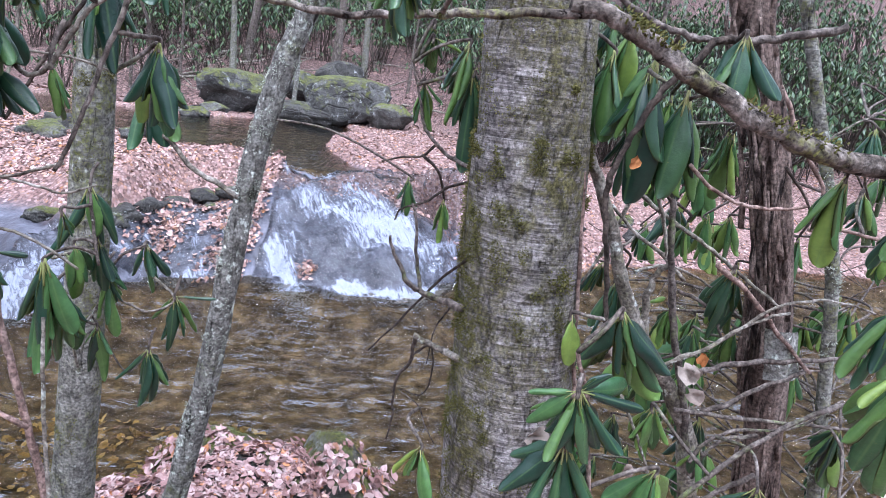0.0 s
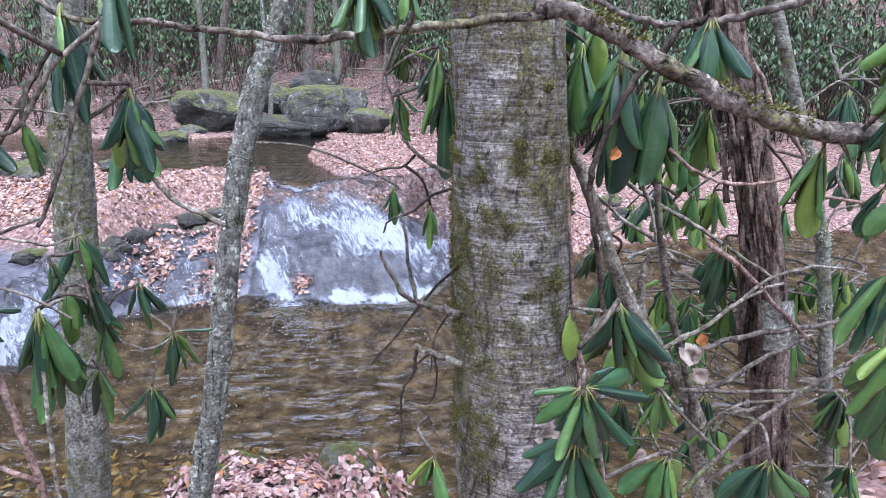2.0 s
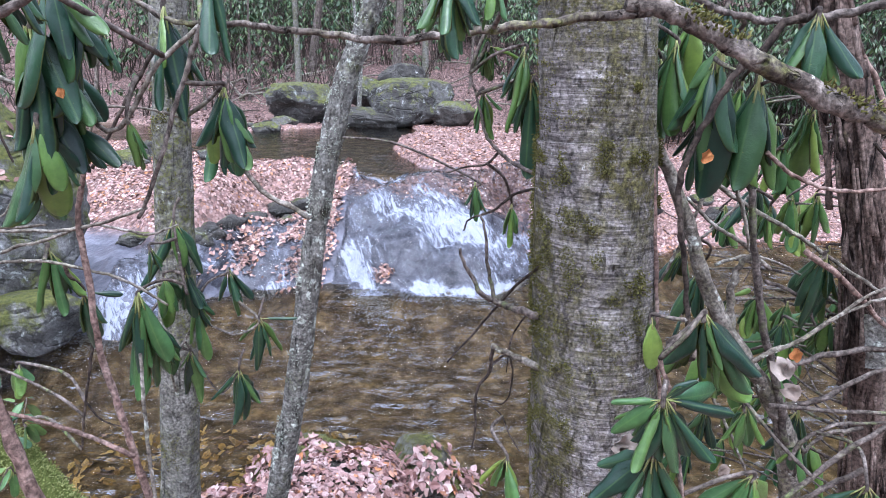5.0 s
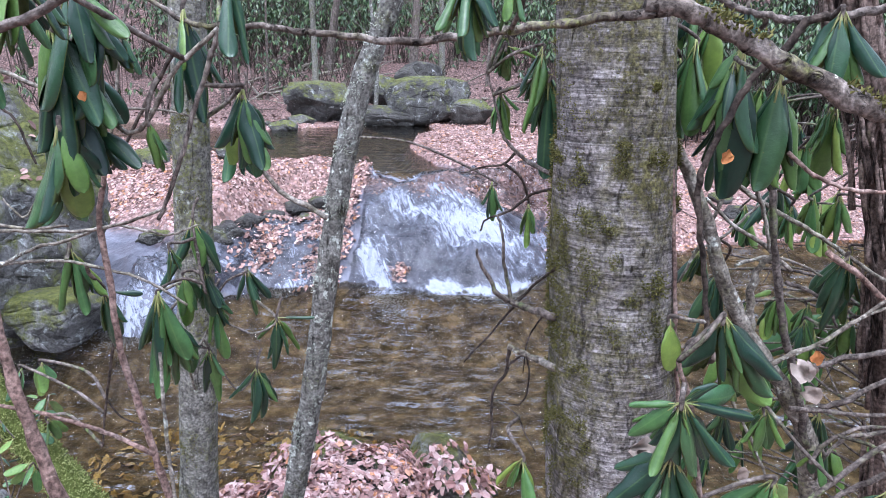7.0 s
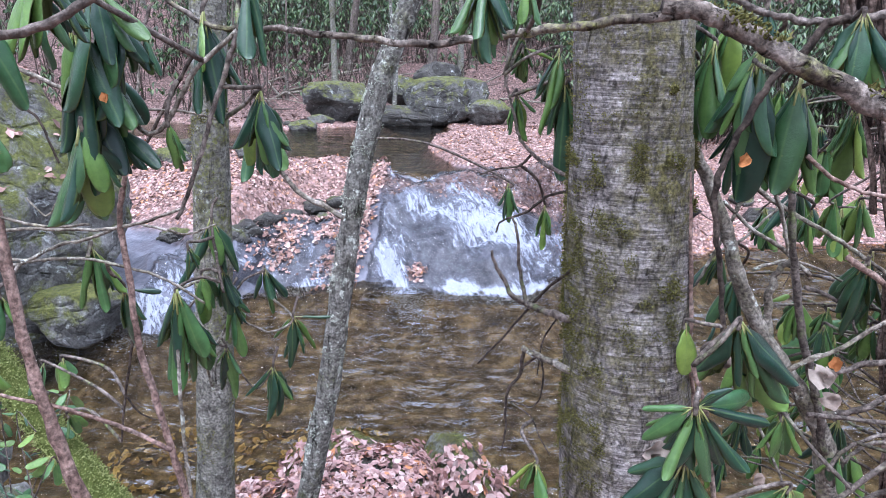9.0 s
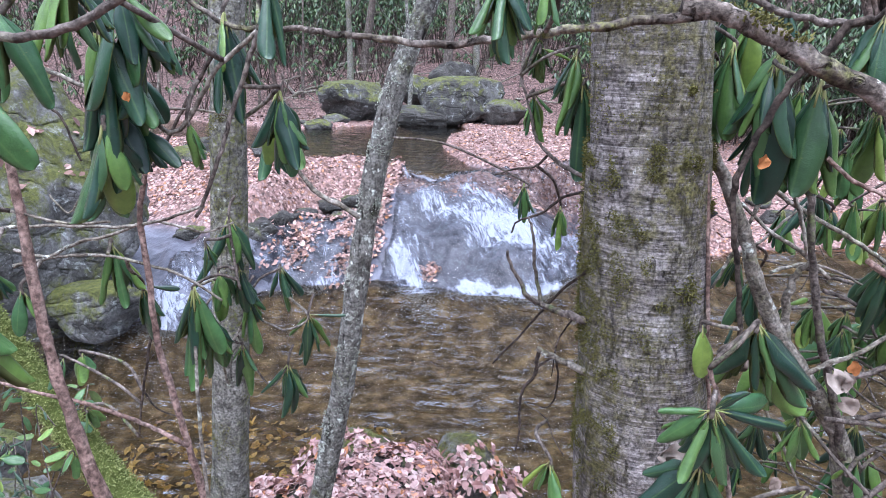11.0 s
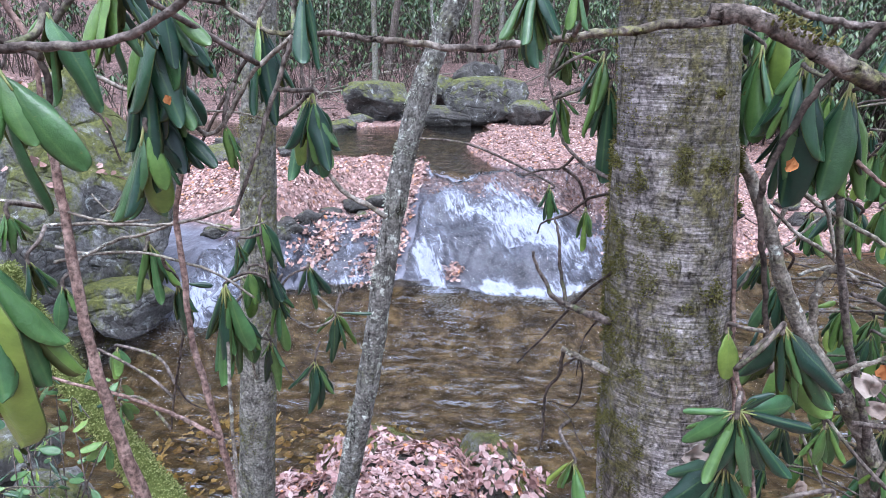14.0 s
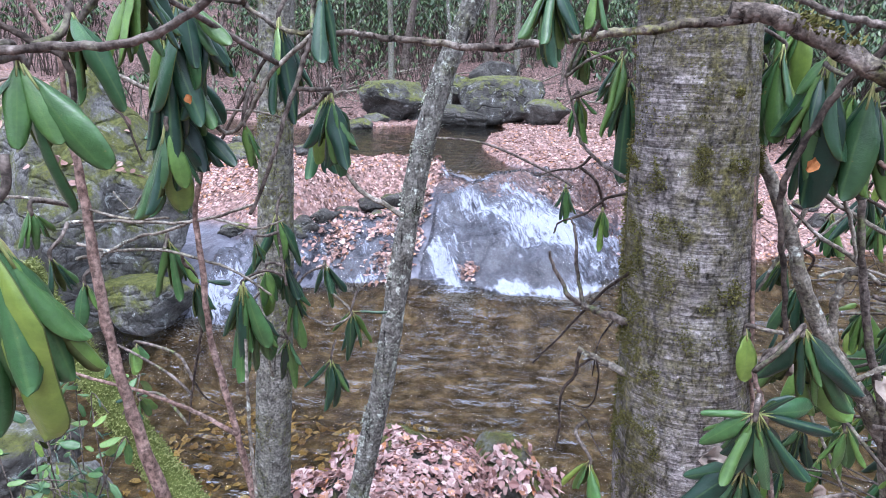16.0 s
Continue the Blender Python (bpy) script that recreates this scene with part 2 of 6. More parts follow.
MAT["litter"] = leafy("fallen_leaves", FALLEN, 0.5, 0.45, island=True, vein=False, glow=0.1)
FRESH = ((0.0, (0.085, 0.042, 0.037)), (0.12, (0.2, 0.1, 0.09)), (0.35, (0.32, 0.185, 0.175)), (0.6, (0.4, 0.265, 0.26)), (0.84, (0.52, 0.4, 0.395)), (0.93, (0.46, 0.2, 0.08)), (1.0, (0.14, 0.08, 0.075)))
MAT["fresh_litter"] = leafy("fresh_fallen_leaves", FRESH, 0.45, 0.5, island=True, vein=False, glow=0.1)
MAT["sunken"] = leafy("sunken_leaves", ((0.0, (0.16, 0.11, 0.04)), (0.5, (0.4, 0.29, 0.11)), (1.0, (0.62, 0.5, 0.22))), 0.6, 0.3, island=True, vein=False, glow=0)
MAT["dead_leaf"] = leafy("dead_leaf", ((0.0, (0.231, 0.177, 0.15)), (1.0, (0.381, 0.32, 0.286))), 0.7, 0.2, vein=False)
MAT["orange_leaf"] = leafy("orange_dead_leaf", ((0.0, (0.42, 0.17, 0.06)), (1.0, (0.5, 0.22, 0.08))), 0.7, 0.2, vein=False)
MAT["rock"] = stone("mossy_rock", (0.04, 0.036, 0.032), (0.112, 0.108, 0.096), (0.216, 0.216, 0.2), 0.66)
MAT["boulder"] = stone("lichened_boulder", (0.0607, 0.0547, 0.0486), (0.182, 0.177, 0.165), (0.365, 0.352, 0.335), 0.62, pale_at=0.56)
MAT["mossy_boulder"] = stone("mossy_boulder", (0.035, 0.032, 0.028), (0.13, 0.128, 0.12), (0.32, 0.32, 0.31), 0.83, pale_at=0.57)
MAT["far_rock"] = stone("pale_mossy_rock", (0.02, 0.018, 0.016), (0.07, 0.068, 0.062), (0.17, 0.17, 0.16), 0.66, pale_at=0.57, pale=(0.33, 0.35, 0.33))
MAT["dark_rock"] = stone("dark_ledge_rock", (0.021, 0.0196, 0.0168), (0.056, 0.0525, 0.0455), (0.112, 0.108, 0.098), 0.42, 0.6)


def ground_material():
    m, nt, p = material("forest_floor", 0.85, 0.25)
    v = coords(nt, (1, 1, 1), local=False)
    vor = nt.nodes.new("ShaderNodeTexVoronoi")
    vor.inputs["Scale"].default_value = 27
    nt.links.new(v, vor.inputs["Vector"])
    sep = nt.nodes.new("ShaderNodeSeparateColor")
    nt.links.new(vor.outputs["Color"], sep.inputs[0])
    # shade between leaves painted in: each cell's colour darkens towards its edge
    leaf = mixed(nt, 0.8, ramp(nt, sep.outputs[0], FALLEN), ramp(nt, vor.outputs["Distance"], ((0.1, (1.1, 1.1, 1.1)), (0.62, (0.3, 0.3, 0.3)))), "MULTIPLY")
    leaf = mixed(nt, step(nt, noise_tex(nt, v, 0.9, 5, 0.6), 0.42, 0.6), leaf, ramp(nt, sep.outputs[2], OLD))
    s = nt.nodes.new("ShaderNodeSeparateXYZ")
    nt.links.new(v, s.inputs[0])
    # hillside litter, with the same edge shade multiplied into its colour
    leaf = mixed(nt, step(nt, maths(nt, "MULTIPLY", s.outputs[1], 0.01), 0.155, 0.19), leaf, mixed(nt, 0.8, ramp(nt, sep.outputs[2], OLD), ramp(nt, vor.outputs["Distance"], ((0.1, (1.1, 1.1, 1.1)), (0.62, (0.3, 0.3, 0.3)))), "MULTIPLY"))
    bed = ramp(nt, noise_tex(nt, v, 5, 6, 0.65), ((0.3, (0.022, 0.018, 0.012)), (0.5, (0.125, 0.104, 0.068)), (0.7, (0.36, 0.29, 0.18))))
    wetstone = ramp(nt, noise_tex(nt, v, 4, 6, 0.65, 0.4), ((0.3, (0.04, 0.04, 0.05)), (0.5, (0.105, 0.107, 0.13)), (0.72, (0.21, 0.215, 0.25))))
    att = nt.nodes.new("ShaderNodeAttribute")
    att.attribute_name = "wet"
    under = nt.nodes.new("ShaderNodeAttribute")
    under.attribute_name = "bed"
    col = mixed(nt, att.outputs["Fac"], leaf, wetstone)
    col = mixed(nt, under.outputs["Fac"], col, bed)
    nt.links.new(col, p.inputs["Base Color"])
    nt.links.new(maths(nt, "SUBTRACT", 0.85, maths(nt, "MULTIPLY", att.outputs["Fac"], 0.5)), p.inputs["Roughness"])
    nt.links.new(relief(nt, maths(nt, "ADD", sep.outputs[1], noise_tex(nt, v, 8, 5)), 0.7, 0.03), p.inputs["Normal"])
    return m


def water_material(name, tint, rough, scales, strength, stretch=(1, 1, 1), depth=0.17):
    m = bpy.data.materials.new(name)
    m.use_nodes = True
    nt = m.node_tree
    nt.nodes.remove(nt.nodes["Principled BSDF"])
    v = coords(nt, stretch, local=False)
    h = maths(nt, "ADD", noise_tex(nt, v, scales[0], 3, 0.55, 0.5), maths(nt, "MULTIPLY", noise_tex(nt, v, scales[1], 3, 0.6, 0.4), 0.45))
    nrm = relief(nt, h, strength, depth)
    fres = nt.nodes.new("ShaderNodeFresnel")
    fres.inputs[0].default_value = 1.4
    nt.links.new(nrm, fres.inputs["Normal"])
    clear, gloss, x = nt.nodes.new("ShaderNodeBsdfTransparent"), nt.nodes.new("ShaderNodeBsdfGlossy"), nt.nodes.new("ShaderNodeMixShader")
    clear.inputs[0].default_value = (*tint, 1)
    gloss.inputs["Roughness"].default_value = rough
    nt.links.new(nrm, gloss.inputs["Normal"])
    nt.links.new(fres.outputs[0], x.inputs[0])
    nt.links.new(clear.outputs[0], x.inputs[1])
    nt.links.new(gloss.outputs[0], x.inputs[2])
    nt.links.new(x.outputs[0], nt.nodes["Material Output"].inputs[0])
    return m


def falls_material(name, lo, hi):
    """Falling water: white aerated streaks along the flow over a clear wet film."""
    m, nt, p = material(name, 0.25, 0.5)
    uv = coords(nt, (1, 1, 1), out="uv")
    streak = noise_tex(nt, coords(nt, (7.5, 3.4, 1), out="uv"), 2.6, 10, 0.76, 0.7)
    big = noise_tex(nt, coords(nt, (1.8, 1.6, 1), out="uv"), 1.5, 5, 0.65, 1.2)
    att = nt.nodes.new("ShaderNodeAttribute")
    att.attribute_name = "foam"
    f = maths(nt, "ADD", maths(nt, "ADD", maths(nt, "MULTIPLY", streak, 1.35), maths(nt, "MULTIPLY", big, 0.45)), maths(nt, "SUBTRACT", att.outputs["Fac"], 0.5))
    white = step(nt, f, lo, hi)
    p.inputs["Base Color"].default_value = (0.28, 0.305, 0.37, 1)
    p.inputs["Roughness"].default_value = 0.45
    fine = noise_tex(nt, coords(nt, (40, 14, 1), out="uv"), 1.6, 4, 0.65, 0.8)
    nrm = relief(nt, maths(nt, "ADD", streak, maths(nt, "MULTIPLY", fine, 0.5)), 0.55, 0.05)
    nt.links.new(nrm, p.inputs["Normal"])
    clear, gloss, x, y = nt.nodes.new("ShaderNodeBsdfTransparent"), nt.nodes.new("ShaderNodeBsdfGlossy"), nt.nodes.new("ShaderNodeMixShader"), nt.nodes.new("ShaderNodeMixShader")
    clear.inputs[0].default_value = (0.86, 0.86, 0.86, 1)
    gloss.inputs["Roughness"].default_value = 0.12
    nt.links.new(nrm, gloss.inputs["Normal"])
    fres = nt.nodes.new("ShaderNodeFresnel")
    fres.inputs[0].default_value = 1.45
    nt.links.new(nrm, fres.inputs["Normal"])
    nt.links.new(fres.outputs[0], x.inputs[0])
    nt.links.new(clear.outputs[0], x.inputs[1])
    nt.links.new(gloss.outputs[0], x.inputs[2])
    nt.links.new(white, y.inputs[0])
    nt.links.new(x.outputs[0], y.inputs[1])
    nt.links.new(p.outputs[0], y.inputs[2])
    nt.links.new(y.outputs[0], nt.nodes["Material Output"].inputs[0])
    return m


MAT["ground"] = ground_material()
MAT["pool"] = water_material("stream_water", (0.88, 0.8, 0.63), 0.02, (5.5, 15), 1.0, (0.36, 1.3, 1), 0.42)
MAT["still"] = water_material("upper_pool_water", (0.5, 0.44, 0.36), 0.03, (3, 10), 0.14, (0.6, 1.2, 1))
MAT["falls"] = falls_material("white_water", 0.78, 1.55)
fm, fnt, fp = material("foam", 0.4, 0.5)
fp.inputs["Base Color"].default_value = (0.38, 0.41, 0.48, 1)
fnt.links.new(relief(fnt, noise_tex(fnt, coords(fnt), 60, 4), 0.6, 0.01), fp.inputs["Normal"])
MAT["foam"] = fm


# ---- shape helpers ----
rng = random.Random(7)


def smooth(a, b, t):
    t = np.clip((t - a) / (b - a), 0, 1)
    return t * t * (3 - 2 * t)


def nz(x, y, z=0.0):
    return noise.noise(Vector((x, y, z)))


def mesh_from(name, verts, faces, mats, smooth_faces=True):
    me = bpy.data.meshes.new(name)
    me.from_pydata(verts, [], faces)
    for m in mats if isinstance(mats, (list, tuple)) else [mats]:
        me.materials.append(m)
    if smooth_faces:
        me.polygons.foreach_set("use_smooth", [True] * len(me.polygons))
    me.update()
    return me


def part(name, me, parent=None, label=""):
    ob = new(name, me)
    ob.parent = parent
    return tagged(ob, label)


def thing(name, at, label, category, group="", kind=""):
    ob = new(name)
    ob.location = at
    ob.empty_display_size = 0.05
    return tagged(ob, label, category, group, kind)


def spline(pts, n):
    """A smooth line through a few points."""
    p = [Vector(q) for q in pts]
    p = [2 * p[0] - p[1], *p, 2 * p[-1] - p[-2]]
    out = []
    segs = len(p) - 3
    for i in range(n + 1):
        f = i / n * segs
        k = min(int(f), segs - 1)
        t = f - k
        a, b, c, d = p[k:k + 4]
        out.append(0.5 * ((2 * b) + (c - a) * t + (2 * a - 5 * b + 4 * c - d) * t * t + (3 * b - a - 3 * c + d) * t ** 3))
    return out


def tube(pts, r0, r1, sides=8, steps=0, lump=0.12, seed=0, wander=0.0, flare=0.0, base=None):
    """Verts and faces of a tapered, knobbly limb. base: the origin of the verts."""
    n = steps or max(6, 5 * (len(pts) - 1))
    line = spline(pts, n) if len(pts) > 1 else pts
    run = [0.0]
    for i in range(n):
        run.append(run[-1] + (line[i + 1] - line[i]).length * 0.28 / max(r0, r1))
    origin = Vector(base) if base is not None else Vector((0, 0, 0))
    verts, faces = [], []
    side = Vector((1, 0.01, 0.02))
    for i, c in enumerate(line):
        t = i / n
        d = (line[min(i + 1, n)] - line[max(i - 1, 0)]).normalized()
        side = (side - d * side.dot(d))
        if side.length < 1e-3:
            side = d.orthogonal()
        side.normalize()
        up = d.cross(side)
        r = r0 + (r1 - r0) * t + flare * (1 - t) ** 6
        c = c + wander * Vector((nz(i * 0.37, seed, 1.3), nz(i * 0.37, seed, 5.1), nz(i * 0.37, seed, 9.7)))
        for j in range(sides):
            a = 2 * math.pi * j / sides
            w = 1 + lump * nz(3 * math.cos(a) + seed, 3 * math.sin(a), run[i]) + lump * 0.9 * nz(seed + 4, run[i] * 1.3, 0)
            verts.append(c - origin + (side * math.cos(a) + up * math.sin(a)) * r * w)
    for i in range(n):
        for j in range(sides):
            k = (j + 1) % sides
            faces.append((i * sides + j, i * sides + k, (i + 1) * sides + k, (i + 1) * sides + j))
    verts += [line[0] - origin, line[-1] - origin]
    for j in range(sides):
        k = (j + 1) % sides
        faces.append((len(verts) - 2, k, j))
        faces.append((len(verts) - 1, n * sides + j, n * sides + k))
    return verts, faces


# ---- the ground ----
def fall_line(x):
    return np.interp(x, [-9, -4.2, -3.6, -3.2, -2.85, -2.4, -1.28, -0.8, 0.5, 1.0, 3.5, 7, 12, 40], [6.6, 6.5, 6.3, 6.0, 5.95, 7.15, 7.6, 7.5, 7.4, 8.1, 9.8, 10.6, 11.2, 13])


def height(x, y):
    """The ground's height; arrays or numbers."""
    x, y = np.asarray(x, float), np.asarray(y, float)
    s = y - fall_line(x)
    top = np.interp(x, [-9, -3, -1.5, -1.28, 0.1, 0.45, 0.8, 1.3, 3.5], [0.5, 0.5, 0.55, 1.03, 1.03, 0.74, 0.5, 0.22, 0.2])
    run = np.interp(x, [-3, -1.5, -1.28, 0.1, 0.8, 3.5], [1.2, 1.0, 2.1, 2.1, 1.3, 0.6])
    rise = top * (1 - (1 - np.clip(s / run, 0, 1)) ** 1.7)
    near_edge = np.interp(x, [-4, -1.6, -1.2, 0.6, 1.6, 3, 6], [3.2, 2.5, 2.4, 2.4, 2.7, 3.6, 5.0])
    bed = -0.42 * smooth(0.05, -0.9, s)
    z = np.where(s > 0, rise, bed)
    # leaf-covered banks
    left = smooth(-1.2, -1.5, x)
    z = z + left * smooth(1.15, 2.6, s) * 0.56
    right = smooth(0.05, 0.6, x)
    z = z + right * (np.interp(x, [0, 0.6, 2, 3.5], [0.15, 0.5, 0.75, 0.75]) * smooth(0.9, 4.0, s) + 0.012 * np.clip(s - 3, 0, 8))
    # the upper pool
    xr = np.interp(y, [8.6, 9.3, 10, 12, 14, 15.5, 16.5, 18], [0.15, 0.1, -0.45, -1.05, -1.1, -0.7, -1.0, -2])
    yn = np.interp(x, [-20, -8, -5, -3.6, -2.7, -1.8, -1.35, -1.2, 0.5], [13, 12.6, 11.4, 10.2, 9.75, 9.9, 9.8, 9.3, 9.3])
    far = np.interp(x, [-20, -8, -4.5, -3.4, -1.5, 0], [16.5, 16.0, 14.6, 15.6, 17.3, 17.2])
    inside = np.minimum(np.minimum(xr - x, y - yn), far - y)
    bank = smooth(0.9, -0.4, inside) * smooth(8.6, 10, y) * np.where(x < 1, 1, 0)
    z = z + 0.09 * smooth(-0.6, -0.15, inside) * smooth(0, -0.1, inside) * bank
    z = np.where(y > 9.3, z + (0.80 - z) * smooth(-0.12, 0.35, inside), z)
    z = np.where((y > 9.7) & (inside < 0), np.maximum(z, 1.05 + 0.05 * smooth(0, -0.5, inside)) * smooth(3.5, 1.2, x) + z * (1 - smooth(3.5, 1.2, x)), z)
    # the hillside
    z = z + 0.30 * np.clip(y - 17.5 + 0.12 * np.clip(x, 0, 20), 0, 60) * smooth(16.8, 20, y) + 0.1 * np.clip(y - 78, 0, 300)
    z = z + 0.25 * np.clip(np.abs(x + 1) - 9, 0, 40) * smooth(6, 12, y)
    # the near bank
    nb = smooth(0.55, -0.35, y - near_edge)
    z = z + (0.86 - z) * nb
    return z + 0.18 * np.clip(-y - 3, 0, 80)


def pool_mask(x, y):
    xr = np.interp(y, [8.6, 9.3, 10, 12, 14, 15.5, 16.5, 18], [0.15, 0.1, -0.45, -1.05, -1.1, -0.7, -1.0, -2])
    yn = np.interp(x, [-20, -8, -5, -3.6, -2.7, -1.8, -1.35, -1.2, 0.5], [13, 12.6, 11.4, 10.2, 9.75, 9.9, 9.8, 9.3, 9.3])
    far = np.interp(x, [-20, -8, -4.5, -3.4, -1.5, 0], [16.5, 16.0, 14.6, 15.6, 17.3, 17.2])
    return np.minimum(np.minimum(xr - x, y - yn), far - y)


def ledges(x, s):
    """Humps and small steps of the rock under the falls."""
    if not (-3.6 < x < 1.4 and -0.1 < s < 2.3):
        return 0.0
    fade = min(1, (s + 0.1) * 3, (2.3 - s) * 2, (x + 3.6) * 3, (1.4 - x) * 3)
    return fade * (0.13 * nz(x * 1.9, s * 2.3, 17) + 0.06 * nz(x * 4.3, s * 5.2, 27) + 0.05 * abs(nz(x * 2.1, s * 6.5, 37)))


def rough_height(x, y):
    """The ground with its small unevenness."""
    z = float(height(x, y))
    z += ledges(x, y - float(fall_line(x)))
    return z + 0.05 * nz(x * 1.3, y * 1.3, 2) + 0.03 * nz(x * 4, y * 4, 6) + (0.25 * nz(x * 0.35, y * 0.35, 3) if y > 18 else 0) * min(1, (y - 18) / 4)


def graded(lo, hi, fine, far_lo, far_hi, grow=1.25):
    v = list(np.arange(lo, hi + 1e-6, fine))
    d = fine
    while v[-1] < far_hi:
        d *= grow
        v.append(v[-1] + d)
    d = fine
    while v[0] > far_lo:
        d *= grow
        v.insert(0, v[0] - d)
    return v


gx = graded(-6.5, 6.5, 0.085, -400, 400, 1.14)
gy = graded(1.0, 12.5, 0.085, -300, 500, 1.07)
verts = [(x, y, rough_height(x, y)) for y in gy for x in gx]
w = len(gx)
faces = [(j * w + i, j * w + i + 1, (j + 1) * w + i + 1, (j + 1) * w + i) for j in range(len(gy) - 1) for i in range(w - 1)]
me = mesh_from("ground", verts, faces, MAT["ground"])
vx, vy = np.array([v[0] for v in verts]), np.array([v[1] for v in verts])
vz = np.array([v[2] for v in verts])
s_all = vy - fall_line(vx)
wet = smooth(-0.3, 0.0, s_all) * smooth(1.55, 1.2, s_all) * smooth(-4.5, -4, vx) * smooth(2.2, 1.2, vx)
wet = np.maximum(wet, smooth(-0.15, 0.05, pool_mask(vx, vy)) * smooth(8.0, 8.8, vy) * smooth(10.2, 9.6, vy))
bedm = np.maximum(smooth(0.06, -0.04, vz) * smooth(0.0, -0.1, s_all) * np.where(vy > 1, 1, 0), smooth(0.0, 0.15, pool_mask(vx, vy)) * np.where(vy > 9.6, 1, 0))
me.attributes.new("wet", "FLOAT", "POINT").data.foreach_set("value", wet)
me.attributes.new("bed", "FLOAT", "POINT").data.foreach_set("value", bedm)
ground = tagged(new("ground", me), "forest floor and stream bed under brown fallen leaves", "ground", kind="structure")


# ---- water ----
def ripple(x, y):
    warp = 0.5 * nz(x * 0.9, y * 0.9, 3)
    a = nz(x * 1.6, y * 5.5 + warp, 11) + 0.6 * nz(x * 3.4 + warp, y * 10.0, 21)
    a = 1 - abs(a) * 1.6
    calm = 0.35 + 0.65 * max(0.0, min(1.0, (y - 2.5) / 3))
    return 0.046 * a * calm + 0.012 * nz(x * 1.1, y * 1.7, 31) + 0.010 * nz(x * 6, y * 15, 41) * calm


def sheet(name, x0, x1, y0, y1, stepx, stepy, z, mat, keep):
    xs, ys = np.arange(x0, x1 + 1e-6, stepx), np.arange(y0, y1 + 1e-6, stepy)
    vs = [(x, y, z(x, y)) for y in ys for x in xs]
    k = len(xs)
    fs = [(j * k + i, j * k + i + 1, (j + 1) * k + i + 1, (j + 1) * k + i) for j in range(len(ys) - 1) for i in range(k - 1) if keep(xs[i] + stepx / 2, ys[j] + stepy / 2)]
    return new(name, mesh_from(name, vs, fs, mat))


tagged(sheet("water_pool", -7, 12, 1.6, 13, 0.06, 0.04, ripple, MAT["pool"], lambda x, y: y < fall_line(x) + 0.25), "rippled clear brown stream pool below the cascade", "water", kind="structure")
tagged(sheet("water_upper_pool", -12, 0.4, 9.2, 18.0, 0.12, 0.1, lambda x, y: 1.04 + 0.006 * nz(x * 2, y * 5, 4), MAT["still"], lambda x, y: pool_mask(x, y) > -0.12), "still dark pool above the cascade", "water", kind="structure")


def cascade(name, x0, x1, s0, s1, foam, label, lift=0.03):
    """Water running down the rock face, from the pool up to the crest."""
    nu, nv = int((x1 - x0) / 0.022), 90
    vs, uv, fo = [], [], []
    for j in range(nv + 1):
        for i in range(nu + 1):
            u, v = i / nu, j / nv
            x = x0 + (x1 - x0) * u
            x += 0.05 * nz(v * 4, i * 0.02, 9) * (1 if 0 < i < nu else 0)
            s = s0 + (s1 - s0) * v
            y = float(fall_line(x)) + s
            z = max(rough_height(x, y), -0.02)
            lump = 0.045 * nz(x * 5, s * 3.2, 2) + 0.03 * nz(x * 13, s * 5, 7) + 0.016 * nz(x * 30, s * 11, 8)
            edge = min(1, min(u, 1 - u) / 0.05, (1 - v) / 0.06)
            vs.append((x, y - 0.02 * edge, z + (lift + lump) * edge - 0.03 * (1 - edge)))
            uv.append((x + 0.55 * s, s))
            fo.append(foam(x, s) * (0.4 + 0.6 * edge))
    k = nu + 1
    fs = [(j * k + i, j * k + i + 1, (j + 1) * k + i + 1, (j + 1) * k + i) for j in range(nv) for i in range(nu)]
    mesh = mesh_from(name, vs, fs, MAT["falls"])
    mesh.attributes.new("foam", "FLOAT", "POINT").data.foreach_set("value", fo)
    lay = mesh.uv_layers.new(name="UVMap")
    idx = np.empty(len(mesh.loops), int)
    mesh.loops.foreach_get("vertex_index", idx)
    lay.data.foreach_set("uv", np.array(uv)[idx].ravel())
    return tagged(new(name, mesh), label, "waterfall", kind="structure")


def main_foam(x, s):
    """How white the water is: bands of broken water along the slanting run."""
    def band(x0, s0, x1, s1, wide, k):
        dx, ds = x1 - x0, s1 - s0
        t = max(0.0, min(1.0, ((x - x0) * dx + (s - s0) * ds) / (dx * dx + ds * ds)))
        return k * math.exp(-((x - x0 - t * dx) ** 2 + (s - s0 - t * ds) ** 2) / wide ** 2)
    f = 0.29 + band(-1.25, 1.78, -0.7, 1.62, 0.11, 0.34) + band(-0.85, 1.1, 0.35, 0.8, 0.17, 0.27) + band(-0.4, 1.35, 0.3, 1.0, 0.14, 0.15)
    f += band(-0.2, 0.62, 1.1, 0.7, 0.2, 0.22) + band(-1.15, 0.4, -0.85, 0.02, 0.11, 0.34) + band(-1.15, 0.85, -0.95, 0.45, 0.16, 0.12)
    f += band(0.5, 0.35, 1.1, 0.3, 0.15, 0.15)
    return f + (0.40 + 0.25 * nz(x * 5, 3, 1)) * math.exp(-(s / (0.09 + 0.06 * nz(x * 3, 9, 1))) ** 2) * max(0.0, min(1, (x + 0.5) * 5, (1.05 - x) * 5))


def left_foam(x, s):
    return 0.34 + 0.24 * math.exp(-((x + 2.95) / 0.28) ** 2) * math.exp(-((s - 0.2) / 0.5) ** 2) + 0.12 * math.exp(-((x + 1.9) / 0.2) ** 2) * math.exp(-(s / 0.2) ** 2)


